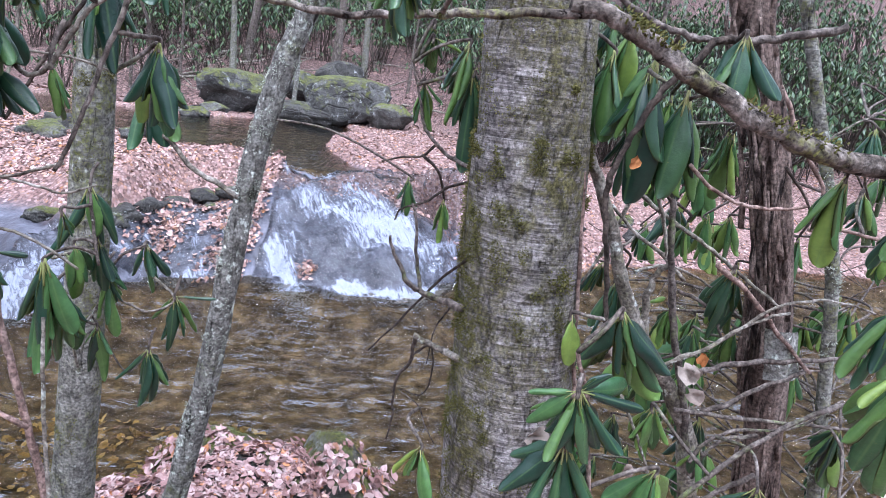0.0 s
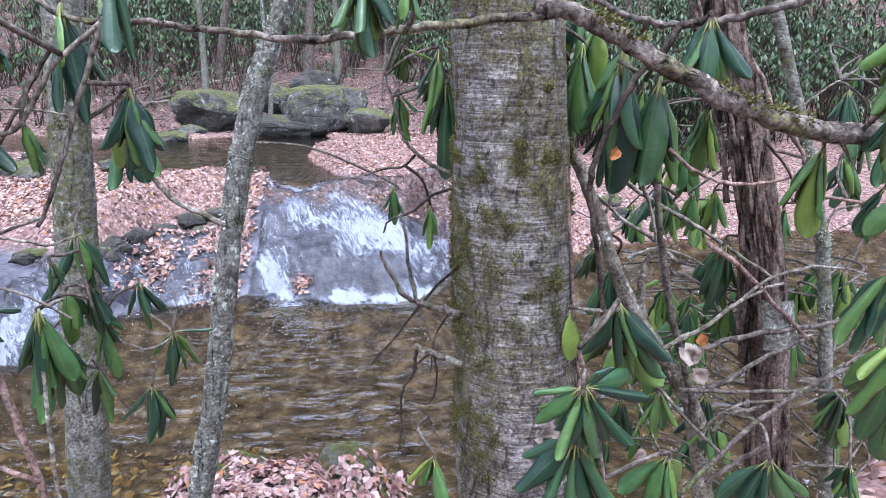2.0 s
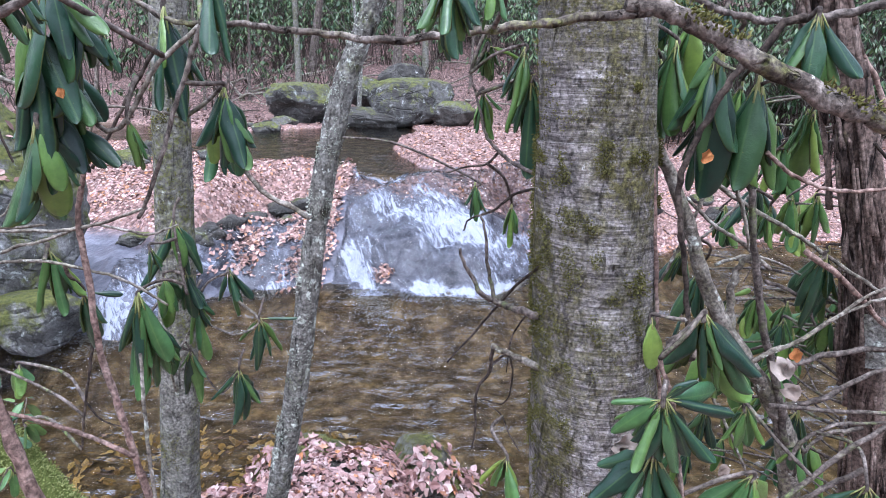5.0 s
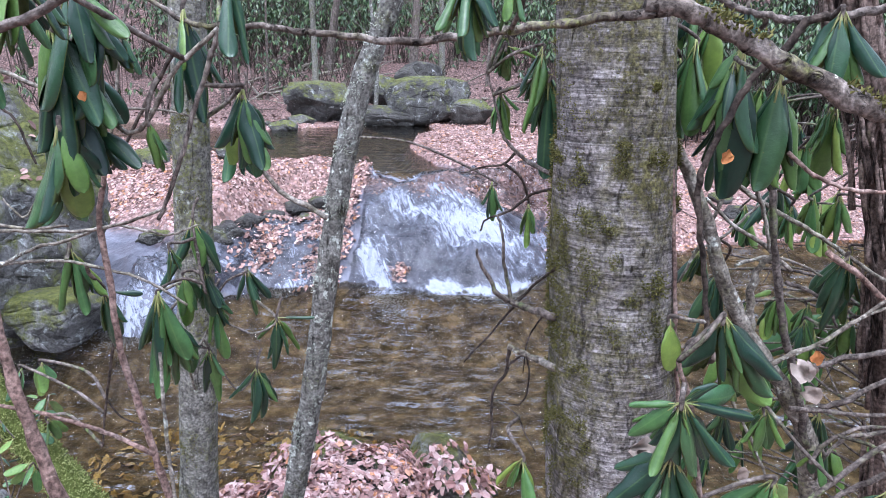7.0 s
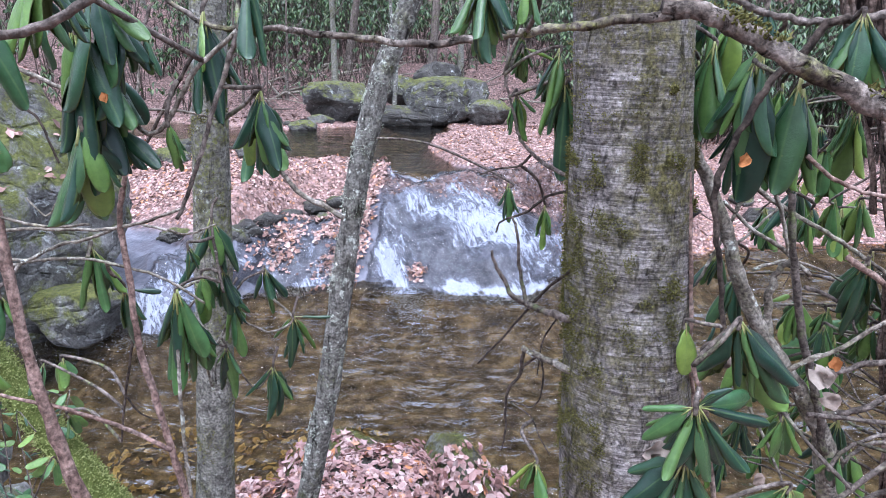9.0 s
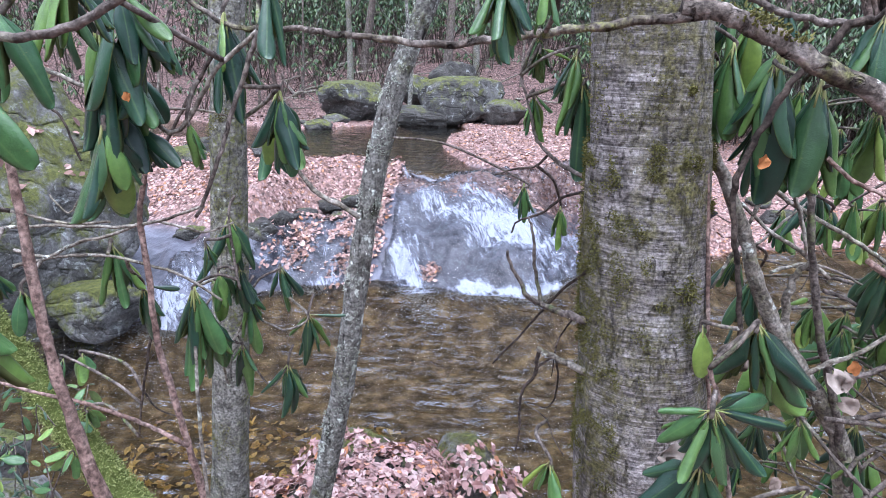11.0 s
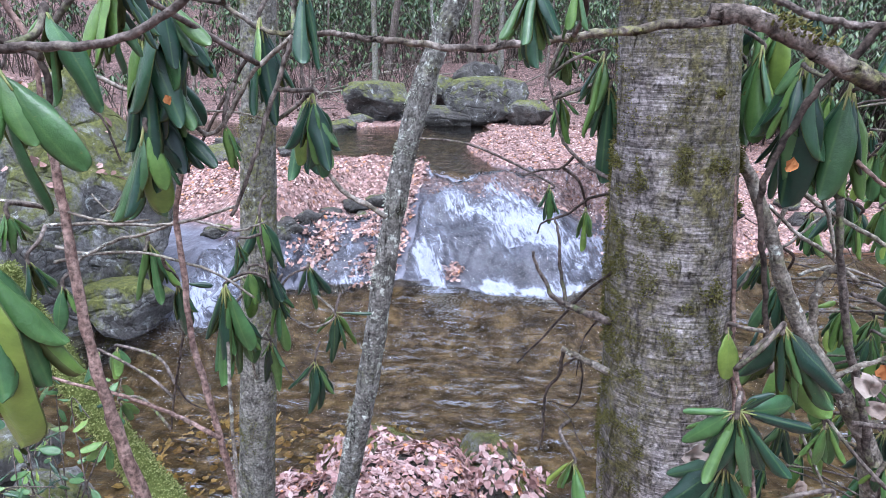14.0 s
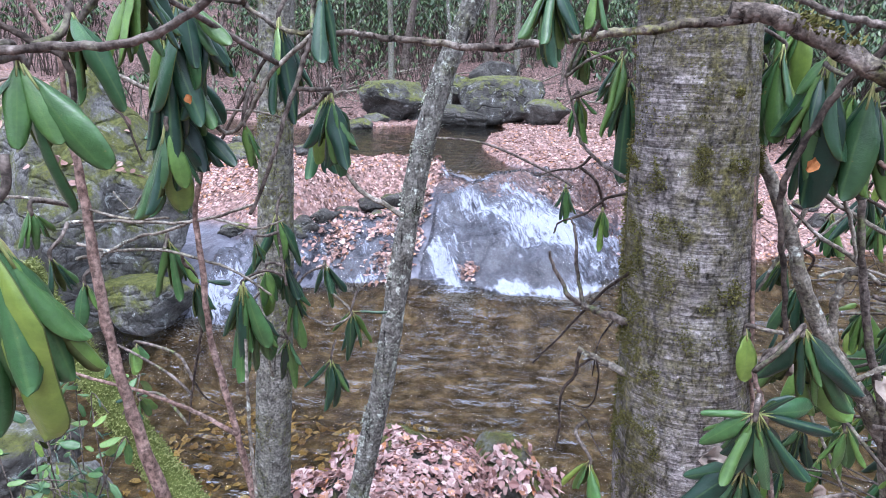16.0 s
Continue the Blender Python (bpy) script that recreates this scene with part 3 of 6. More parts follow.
cascade("water_falls", -1.32, 1.15, -0.12, 2.35, main_foam, "white cascade sliding over a dark rock ledge")
cascade("water_side_falls", -3.3, -1.4, -0.12, 1.35, left_foam, "thin white water slipping over leaf-strewn wet ledges", 0.014)


def specks(name, n, at, size, mat, label, flat=0.5):
    """Many small lumps of foam as one mesh."""
    vs, fs = [], []
    for i in range(n):
        c, r = at(), size * rng.uniform(0.4, 1.4)
        k = len(vs)
        for d in ((1, 0, 0), (0, 1, 0), (-1, 0, 0), (0, -1, 0), (0, 0, flat), (0, 0, -flat)):
            vs.append(tuple(c[q] + d[q] * r * rng.uniform(0.7, 1.3) for q in range(3)))
        fs += [(k, k + 1, k + 4), (k + 1, k + 2, k + 4), (k + 2, k + 3, k + 4), (k + 3, k, k + 4), (k + 1, k, k + 5), (k + 2, k + 1, k + 5), (k + 3, k + 2, k + 5), (k, k + 3, k + 5)]
    return tagged(new(name, mesh_from(name, vs, fs, mat)), label, "foam", kind="stuff")


def foam_at():
    if rng.random() < 0.6:
        x = rng.uniform(-0.5, 0.75)
        out = abs(rng.gauss(0, 0.10 + 0.12 * rng.random() ** 3))
    elif rng.random() < 0.6:
        out = abs(rng.gauss(0, 0.5))
        x = rng.gauss(-0.85 + 0.25 * out, 0.12)
    else:
        x = rng.gauss(-2.95, 0.2)
        out = abs(rng.gauss(0, 0.2))
    return (x, float(fall_line(x)) - out + 0.05, 0.012 + abs(rng.gauss(0, 0.02)) * math.exp(-out * 8))


specks("foam", 6000, foam_at, 0.008, MAT["foam"], "white foam where the cascade meets the pool")


# ---- rocks ----
def boulder(name, c, r, mat, label, seed, rough=0.28, turn=0, flat=0.0, detail=4, group=""):
    """An uneven rock: a ball worn into facets and dents."""
    bm = bmesh.new()
    bmesh.ops.create_icosphere(bm, subdivisions=detail, radius=1)
    cut = [Vector((random.Random(seed * 31 + i).gauss(0, 1), random.Random(seed * 57 + i).gauss(0, 1), random.Random(seed * 91 + i).gauss(0, 0.7))).normalized() for i in range(13)]
    for v in bm.verts:
        p = v.co.copy()
        for i, n in enumerate(cut):
            d = p.dot(n) - (0.58 + 0.025 * i)
            if d > 0:
                p -= n * d * 0.93
        k = 1 + rough * nz(p.x * 1.3 + seed, p.y * 1.3, p.z * 1.3) + rough * 0.45 * nz(p.x * 3.6, p.y * 3.6 + seed, p.z * 3.6) + rough * 0.22 * nz(p.x * 9, p.y * 9, p.z * 9 + seed) - rough * 0.35 * max(0, 0.25 - abs(nz(p.x * 2.2, p.y * 2.2 + seed, p.z * 3.5)) * 2)
        p *= k
        if flat and p.z > flat:
            p.z = flat + (p.z - flat) * 0.25
        v.co = Matrix.Rotation(radians(turn), 3, "Z") @ Vector((p.x * r[0], p.y * r[1], p.z * r[2]))
    me = bpy.data.meshes.new(name)
    bm.to_mesh(me)
    bm.free()
    me.materials.append(mat)
    me.polygons.foreach_set("use_smooth", [True] * len(me.polygons))
    ob = new(name, me)
    ob.location = c
    return tagged(ob, label, "rock", group)


LOBED = ((0, -0.55), (0.14, -0.3), (0.42, -0.34), (0.3, -0.08), (0.52, 0.2), (0.2, 0.2), (0, 0.62), (-0.2, 0.2), (-0.52, 0.2), (-0.3, -0.08), (-0.42, -0.34), (-0.14, -0.3))


def litter(name, n, at, size, label, lift=0.006, tilt=0.45, mat="litter", lobed=False):
    """Fallen leaves as one mesh: small folded blades lying on what at() gives."""
    vs, fs = [], []
    shape = ((0, -0.5, 0.0), (0.26, -0.15, 0.07), (0.2, 0.25, 0.10), (0, 0.55, 0.02), (-0.2, 0.25, 0.10), (-0.26, -0.15, 0.07))
    while n > 0:
        n -= 1
        got = at()
        if got is None:
            continue
        c, nrm = got
        q = Vector((0, 0, 1)).rotation_difference(Vector(nrm)).to_matrix()
        q = q @ Euler((rng.gauss(0, tilt), rng.gauss(0, tilt), rng.uniform(0, 6.28))).to_matrix()
        r = size * rng.uniform(0.6, 1.35)
        wid = rng.uniform(0.8, 1.7)
        flip = rng.choice((1, 1, -1)) * rng.uniform(0.3, 1.8)
        k = len(vs)
        if lobed and rng.random() < 0.2:
            cup = rng.uniform(-0.35, 0.5)
            vs.append(Vector(c) + Vector((0, 0, lift)))
            for x, y in LOBED:
                z = cup * (x * x + 0.6 * y * y) + 0.06 * rng.gauss(0, 1)
                vs.append(Vector(c) + Vector((0, 0, lift)) + q @ Vector((x * 0.9, y, z)) * r)
            fs += [(k, k + 1 + i, k + 1 + (i + 1) % 12) for i in range(12)]
            continue
        for x, y, z in shape:
            vs.append(Vector(c) + Vector((0, 0, lift)) + q @ Vector((x * wid, y, z * flip)) * r)
        fs += [(k, k + 1, k + 2, k + 3), (k, k + 3, k + 4, k + 5)]
    return tagged(new(name, mesh_from(name, vs, fs, MAT[mat], False)), label, "leaves", kind="stuff")


def on_rock(ob, up=0.45, below=None):
    pick = [(ob.location + v.co, v.normal) for v in ob.data.vertices if v.normal.z > up and (below is None or below(ob.location + v.co))]

    def at():
        p, n = rng.choice(pick)
        return p + Vector((rng.gauss(0, 0.03), rng.gauss(0, 0.03), 0)), n
    return at


def on_ground(x0, x1, y0, y1, keep):
    def at():
        x, y = rng.uniform(x0, x1), rng.uniform(y0, y1)
        if not keep(x, y):
            return None
        z = rough_height(x, y)
        e = 0.1
        nrm = Vector((rough_height(x - e, y) - rough_height(x + e, y), rough_height(x, y - e) - rough_height(x, y + e), 2 * e)).normalized()
        return (x, y, z), nrm
    return at


mound = boulder("boulder", (-0.5, 3.22, 0.0), (0.98, 0.78, 0.47), MAT["dark_rock"], "leaf-covered rock at the near edge of the pool", 3, 0.16)
cap_a = boulder("boulder", (-0.05, 3.74, 0.16), (0.32, 0.3, 0.26), MAT["rock"], "moss-capped rock beside the pool under fallen leaves", 4, 0.2)
cap_b = boulder("boulder", (-0.78, 3.75, 0.15), (0.36, 0.3, 0.26), MAT["rock"], "low mossy rock beside the pool under fallen leaves", 5, 0.2)
litter("fallen_leaves", 8500, on_rock(mound, 0.3, lambda p: p.z > 0.05), 0.044, "pinkish brown fallen leaves heaped on a rock", 0.014, 0.35, "fresh_litter", True)
litter("fallen_leaves", 330, on_rock(cap_a, 0.5, lambda p: p.y < 3.76), 0.052, "fallen leaves on a mossy rock", 0.008, 0.3, "fresh_litter", True)
litter("fallen_leaves", 380, on_rock(cap_b, 0.5, lambda p: p.y < 3.76), 0.052, "fallen leaves on a low mossy rock", 0.008, 0.3, "fresh_litter", True)

big = boulder("boulder", (-4.32, 6.15, 0.72), (1.12, 0.98, 1.42), MAT["mossy_boulder"], "big grey lichened boulder hung with moss at the water's edge", 11, 0.2, 20, detail=5)
boulder("boulder", (-3.42, 5.72, 0.3), (0.46, 0.34, 0.3), MAT["mossy_boulder"], "mossy undercut ledge against the big boulder", 12, 0.15, flat=0.6)
litter("fallen_leaves", 160, on_rock(big, 0.6), 0.075, "fallen leaves on top of a boulder", 0.01)

# far rocks above the upper pool
boulder("boulder", (-3.66, 16.9, 1.66), (0.98, 0.75, 0.62), MAT["far_rock"], "blocky mossy boulder beside the upper pool", 21, 0.16, 8, 0.52, detail=5)
boulder("boulder", (-1.05, 17.0, 1.72), (1.0, 0.75, 0.74), MAT["far_rock"], "pale lichened boulder with a flat mossy top", 23, 0.16, -12, 0.5, detail=5)
boulder("boulder", (-1.5, 19.0, 2.1), (0.75, 0.6, 0.62), MAT["dark_rock"], "dark tilted slab capped with moss on the slope", 22, 0.2, 14, 0.6, detail=5)
boulder("boulder", (-2.35, 18.3, 1.75), (0.62, 0.45, 0.4), MAT["far_rock"], "small pale rock between the boulders", 27, 0.2, 20, detail=4)
boulder("boulder", (-2.2, 16.85, 1.22), (1.25, 0.55, 0.42), MAT["dark_rock"], "dark wet ledge overhanging the upper pool", 24, 0.25, 4, 0.6, detail=5)
boulder("boulder", (0.0, 16.8, 1.35), (0.6, 0.5, 0.36), MAT["rock"], "mossy stone under fallen leaves", 26, 0.25)


def spray_at():
    """A place on the running water, more often where it breaks white."""
    while True:
        x, q = rng.uniform(-1.25, 1.05), rng.uniform(0, 2.0)
        if rng.random() < (main_foam(x, q) - 0.3) * 2.2:
            y = float(fall_line(x)) + q
            return (x, y - 0.03, rough_height(x, y) + 0.05 + abs(rng.gauss(0, 0.018)))


specks("spray", 1500, spray_at, 0.0055, MAT["foam"], "white droplets dancing over the cascade", 0.7)


# ---- trees and shrubs ----
def trunk(name, pts, r0, r1, mat, label, seed, sides=20, steps=90, lump=0.06, flare=0.0):
    base = Vector(pts[0])
    ob = thing(name, base, label, "tree")
    v, f = tube(pts, r0, r1, sides, steps, lump, seed, 0.0, flare, base)
    part("trunk", mesh_from("trunk", v, f, MAT[mat]), ob)
    for p in spline(pts, 60):
        GROWTH.append((p, r0))
    return ob


GROWTH = []   # points along all limbs, where sprigs grow


def bush(label, at, category="shrub"):
    return thing("rhododendron", at, label, category, "rhododendrons on the near bank")


def branch(owner, pts, r0, r1, mat="twig", seed=0, name="branch", lump=0.2, grow=True):
    base = owner.location
    sides = 10 if r0 > 0.006 else 7
    v, f = tube(pts, r0, r1, sides, max(14, 9 * (len(pts) - 1)), lump, seed, min(0.006, r0 * 0.6), 0, base)
    ob = part(name, mesh_from(name, v, f, MAT[mat]), owner)
    if grow:
        n = 8 * len(pts)
        for i, p in enumerate(spline(pts, n)):
            GROWTH.append((p, r0 + (r1 - r0) * i / n))
    return ob


def leaf_mesh(name, width, roll, bend, mats, seed, stalk=0.1):
    """A leathery leaf of length 1 along +y, its edges rolled under, with a stalk and a paler underside."""
    nl, nw = 12, 6
    verts, faces, slot = [], [], []
    for layer in (0, 1):
        for i in range(nl + 1):
            t = i / nl
            t = 1 - (1 - t) ** 1.5
            y = stalk + (1 - stalk) * t
            w = 0.5 * width * (0.1 + 0.9 * min(1, t / 0.36) ** 0.7) * max(0.0, 1 - max(0.0, (t - 0.6) / 0.4) ** 3.6) ** 0.5
            w *= 1 + 0.07 * math.sin(9 * t + seed)
            curl = max(0.05, roll * (0.75 + 0.4 * math.sin(2.4 * t + seed)))
            for j in range(nw + 1):
                a = (j / nw * 2 - 1)
                th = a * curl
                x = w * math.sin(th) / curl
                z = -w * (1 - math.cos(th)) / curl - 0.016 * math.exp(-(a * 3) ** 2)
                z += 0.016 * nz(t * 4, a * 1.5, seed) - bend * t * t
                x += 0.05 * math.sin(2.2 * t + seed) * t
                verts.append((x, y, z - 0.008 * layer))
    k = (nl + 1) * (nw + 1)
    for i in range(nl):
        for j in range(nw):
            a, b = i * (nw + 1) + j, (i + 1) * (nw + 1) + j
            faces.append((a, a + 1, b + 1, b))
            slot.append(0)
            faces.append((k + a, k + b, k + b + 1, k + a + 1))
            slot.append(1)
    for i in range(nl):
        for j, flip in ((0, False), (nw, True)):
            a, b = i * (nw + 1) + j, (i + 1) * (nw + 1) + j
            faces.append((a, b, k + b, k + a) if not flip else (a, k + a, k + b, b))
            slot.append(1)
    sv, sf = tube([(0, -0.02, 0.0), (0, stalk * 0.6, 0.002), (0, stalk + 0.12, -0.016)], 0.014, 0.010, 5, 4, 0)
    n = len(verts)
    verts += [tuple(v) for v in sv]
    faces += [tuple(q + n for q in f) for f in sf]
    slot += [2] * len(sf)
    me = mesh_from(name, verts, faces, mats)
    me.polygons.foreach_set("material_index", slot)
    return me


def leaf_set(top, n, width, seed, rolls=(0.9, 2.3), under="leaf_under"):
    mats = [MAT[top], MAT[under], MAT["petiole"]]
    rnd = random.Random(seed)
    return [leaf_mesh("leaf", width * rnd.uniform(0.85, 1.15), rnd.uniform(*rolls), rnd.uniform(-0.05, 0.24), mats, seed + i) for i in range(n)]


LEAVES = {
    "dark": leaf_set("leaf", 8, 0.28, 11, (1.9, 3.1)),
    "wide": leaf_set("leaf", 6, 0.31, 31, (1.9, 3.1)),
    "light": leaf_set("leaf_light", 6, 0.28, 51, (1.3, 2.6)),
    "broad": leaf_set("leaf_light", 6, 0.32, 91, (1.1, 2.2)),
    "small": leaf_set("leaf_light", 4, 0.36, 71, (0.4, 1.0)),
}


def crumpled(mat, seed):
    """A dry lobed leaf, cupped and creased."""
    rnd = random.Random(seed)
    verts, faces = [(0, 0.5, 0)], []
    for ring, k in enumerate((0.35, 0.7, 1.0)):
        for i in range(12):
            q = rnd.uniform(0.75, 1.15)
            x, y = 0.5 * q * math.sin(i * math.pi / 6), -0.55 * q * math.cos(i * math.pi / 6)
            z = 1.1 * (x * x + 0.2 * y * y) * k + rnd.gauss(0, 0.06) * (ring + 1)
            wide = 0.55 + 0.3 * rnd.random()
            verts.append((x * k * wide, 0.5 + y * k * 0.85, z))
    for i in range(12):
        j = (i + 1) % 12
        faces.append((0, 1 + i, 1 + j))
        for ring in (0, 1):
            a, b = 1 + ring * 12, 13 + ring * 12
            faces.append((a + i, b + i, b + j, a + j))
    return mesh_from("leaf", verts, faces, MAT[mat])


DEAD = [crumpled("dead_leaf", i) for i in (1, 2, 3)]
RUST = [crumpled("orange_leaf", 4)]


def leaf(owner, base, tip, kind, facing, mats=None):
    """One leaf from its base to its tip, its upper face towards facing."""
    meshes = kind if isinstance(kind, list) else LEAVES[kind]
    d = Vector(tip) - Vector(base)
    length = d.length
    d.normalize()
    n = Vector(facing) - d * Vector(facing).dot(d)
    n.normalize()
    side = d.cross(n)
    ob = part("leaf", rng.choice(meshes), owner)
    m = Matrix((side, d, n)).transposed().to_4x4()
    ob.matrix_basis = Matrix.Translation(Vector(base) - owner.matrix_basis.translation - (owner.parent.matrix_basis.translation if owner.parent else Vector())) @ m @ Matrix.Diagonal((length, length, length, 1))
    return ob


def sprig(owner, c, tips, kind="dark", join=True):
    """A drooping whorl of leaves at c on a twig from the nearest limb."""
    c = Vector(c)
    near = min(GROWTH, key=lambda q: (q[0] - c).length + (0.25 if q[0].z < c.z - 0.15 else 0))
    a, gap = near[0], (near[0] - c).length
    if gap < 0.012 or not join:
        a = c + Vector((0.01, 0.02, 0.06))
    mid = (a + c) / 2 + Vector((rng.gauss(0, 0.05), rng.gauss(0, 0.05), rng.uniform(-0.02, 0.12))) * min(1, (a - c).length * 2)
    v, f = tube([a, mid, c + Vector((0, 0, 0.012)), c + Vector((0, 0, -0.008))], 0.0042, 0.0034, 6, 16, 0.2, rng.randint(0, 99), 0, 0, c)
    twig = part("twig", mesh_from("twig", v, f, MAT["twig"]), owner)
    twig.location = c - owner.location
    for tip in tips:
        t = Vector(tip) + Vector((0, rng.gauss(0, 0.02), 0))
        d = t - c
        out = Vector((d.x, 0, 0)).normalized() if abs(d.x) > 1e-4 else Vector((0, 0, 0))
        start = c + Vector((d.x * 0.04, d.y * 0.04, 0.004))
        face = Vector((rng.gauss(0, 0.35), -1, 0.25)) + out * rng.uniform(0.2, 1.0)
        leaf(twig, start, t, ("light" if kind in ("dark", "wide") and rng.random() < 0.22 else kind), face)
    # young leaves and bud at the tip of the twig
    if kind != "small":
        size = sum((Vector(t) - c).length for t in tips) / len(tips)
        for i in range(7):
            a = rng.uniform(0, 6.28)
            d = Vector((math.cos(a) * 0.45, abs(math.sin(a)) * 0.6 + 0.15, -1)).normalized()
            leaf(twig, c + d * 0.008, c + d * size * rng.uniform(0.7, 0.95), kind, Vector((math.cos(a), math.sin(a), 0.3)))
    return twig


def fuzz(name, owner, pts, n, size, mat, spread=0.004):
    """Moss: many tiny pointed tufts on given places."""
    vs, fs = [], []
    base = owner.location
    for i in range(n):
        p, nrm = rng.choice(pts)
        p = p + Vector((rng.gauss(0, spread), rng.gauss(0, spread), rng.gauss(0, spread)))
        d = (nrm + Vector((rng.gauss(0, 0.5), rng.gauss(0, 0.5), rng.gauss(0, 0.5)))).normalized()
        u = d.orthogonal().normalized() * size * 0.35
        w = d.cross(u).normalized() * size * 0.35
        k = len(vs)
        vs += [p - base + u, p - base - u * 0.5 + w, p - base - u * 0.5 - w, p - base + d * size * rng.uniform(0.6, 1.5)]
        fs += [(k, k + 1, k + 3), (k + 1, k + 2, k + 3), (k + 2, k, k + 3)]
    ob = part(name, mesh_from(name, vs, fs, MAT[mat], False), owner)
    ob["kind"] = "stuff"
    return ob


birch_tree = trunk("birch_tree", [(0.472, 1.85, 0.75), (0.412, 1.85, 1.48), (0.388, 1.85, 1.771), (0.37, 1.85, 2.022), (0.356, 1.85, 2.251), (0.343, 1.85, 2.451), (0.112, 1.85, 6.0)], 0.1368, 0.1064, "birch", "tall birch with grey striated bark and green moss", 1, 150, 520, 0.05, 0.03)
slender_tree = trunk("slender_tree", [(-0.68, 2.67, 0.2), (-0.547, 2.67, 0.867), (-0.463, 2.67, 1.287), (-0.407, 2.67, 1.67), (-0.342, 2.67, 2.059), (-0.263, 2.67, 2.363), (-0.191, 2.67, 2.548), (0.608, 2.67, 4.6)], 0.0427, 0.0316, "lichen_bark", "slender leaning tree with pale lichen on its bark", 2, 40, 220, 0.14)
grey_tree = trunk("grey_tree", [(-0.951, 2.65, 0.1), (-0.904, 2.65, 0.839), (-0.886, 2.65, 1.123), (-0.859, 2.65, 1.56), (-0.838, 2.65, 1.957), (-0.824, 2.65, 2.231), (-0.811, 2.65, 2.472), (-0.675, 2.65, 5.0)], 0.0707, 0.0524, "grey_bark", "straight grey tree with mossy bark at the pool", 3, 48, 240, 0.07)
shaggy_tree = trunk("shaggy_tree", [(1.323, 2.06, 0.5), (1.187, 2.06, 1.295), (1.128, 2.06, 1.641), (1.067, 2.06, 1.955), (0.987, 2.06, 2.241), (0.930, 2.06, 2.399), (0.870, 2.06, 2.549), (-0.110, 2.06, 5.0)], 0.0527, 0.0390, "shaggy", "reddish brown tree with shaggy peeling bark", 4, 64, 300, 0.12)
slim_tree = trunk("slim_tree", [(1.655, 2.3, 0.5), (1.548, 2.3, 1.117), (1.478, 2.3, 1.522), (1.406, 2.3, 1.889), (1.329, 2.3, 2.143), (1.252, 2.3, 2.333), (0.576, 2.3, 4.0)], 0.0222, 0.0165, "grey_bark", "slim grey-brown stem beside a shaggy tree", 5, 20, 120, 0.1)
branch(birch_tree, [(0.26, 1.8, 1.899), (0.211, 1.83, 1.903), (0.173, 1.88, 1.9), (0.141, 1.85, 1.929), (0.113, 1.85, 1.977), (0.094, 1.85, 2.025)], 0.0086, 0.0029, "twig", 11, "limb")
branch(birch_tree, [(0.173, 1.88, 1.9), (0.156, 1.9, 1.976), (0.147, 1.9, 2.051), (0.136, 1.9, 2.087)], 0.0047, 0.0024, "twig", 12, "limb")
branch(birch_tree, [(0.259, 1.8, 2.009), (0.215, 1.9, 1.927), (0.163, 1.9, 1.86), (0.122, 1.9, 1.805), (0.073, 1.9, 1.746)], 0.0036, 0.0018, "dark_twig", 13, "limb")
branch(birch_tree, [(0.267, 1.8, 1.787), (0.212, 1.85, 1.79), (0.169, 1.85, 1.811)], 0.008, 0.0057, "pale_twig", 14, "limb")
branch(birch_tree, [(0.173, 1.87, 1.8), (0.166, 1.87, 1.739), (0.14, 1.87, 1.69), (0.141, 1.87, 1.599), (0.135, 1.87, 1.549)], 0.0046, 0.0017, "dark_twig", 15, "limb")
branch(birch_tree, [(0.166, 1.87, 1.753), (0.208, 1.87, 1.781), (0.218, 1.87, 1.714), (0.201, 1.87, 1.665), (0.151, 1.87, 1.673)], 0.0029, 0.0012, "dark_twig", 16, "limb")
branch(birch_tree, [(0.148, 1.87, 1.673), (0.196, 1.87, 1.637), (0.218, 1.87, 1.588), (0.243, 1.87, 1.546)], 0.0017, 0.0012, "twig", 17, "limb")
branch(birch_tree, [(0.26, 1.85, 2.176), (0.21, 2.0, 2.182), (0.172, 2.0, 2.213), (0.146, 2.0, 2.243), (0.129, 2.0, 2.303), (0.107, 2.0, 2.374)], 0.0051, 0.0025, "twig", 18, "limb")
branch(birch_tree, [(0.261, 1.85, 2.159), (0.214, 2.0, 2.113), (0.171, 2.0, 2.077), (0.117, 2.0, 2.055), (0.103, 2.0, 2.028)], 0.0038, 0.0019, "dark_twig", 19, "limb")
branch(birch_tree, [(0.185, 2.1, 2.197), (0.153, 2.1, 2.167), (0.113, 2.1, 2.16), (0.06, 2.1, 2.144)], 0.0034, 0.002, "dark_twig", 20, "limb")
branch(birch_tree, [(0.243, 1.9, 1.863), (0.215, 1.9, 1.808), (0.207, 1.9, 1.726)], 0.0024, 0.0012, "dark_twig", 21, "limb")
branch(birch_tree, [(0.454, 1.78, 2.208), (0.475, 1.78, 2.044), (0.49, 1.78, 1.917), (0.503, 1.78, 1.808), (0.52, 1.78, 1.72), (0.54, 1.78, 1.616)], 0.0043, 0.0043, "pink_stem", 22, "vine")
overhead_bush = bush("tall rhododendron with a long bare arching branch", (1.291, 1.9, 0.85))
branch(overhead_bush, [(1.861, 1.95, 2.02), (1.537, 1.9, 2.156), (1.174, 1.7, 2.253), (0.997, 1.6, 2.286), (0.846, 1.57, 2.296), (0.707, 1.55, 2.323), (0.606, 1.55, 2.362), (0.506, 1.55, 2.411), (0.44, 1.55, 2.443), (0.384, 1.55, 2.47), (0.322, 1.55, 2.478)], 0.0211, 0.0127, "limb", 23)
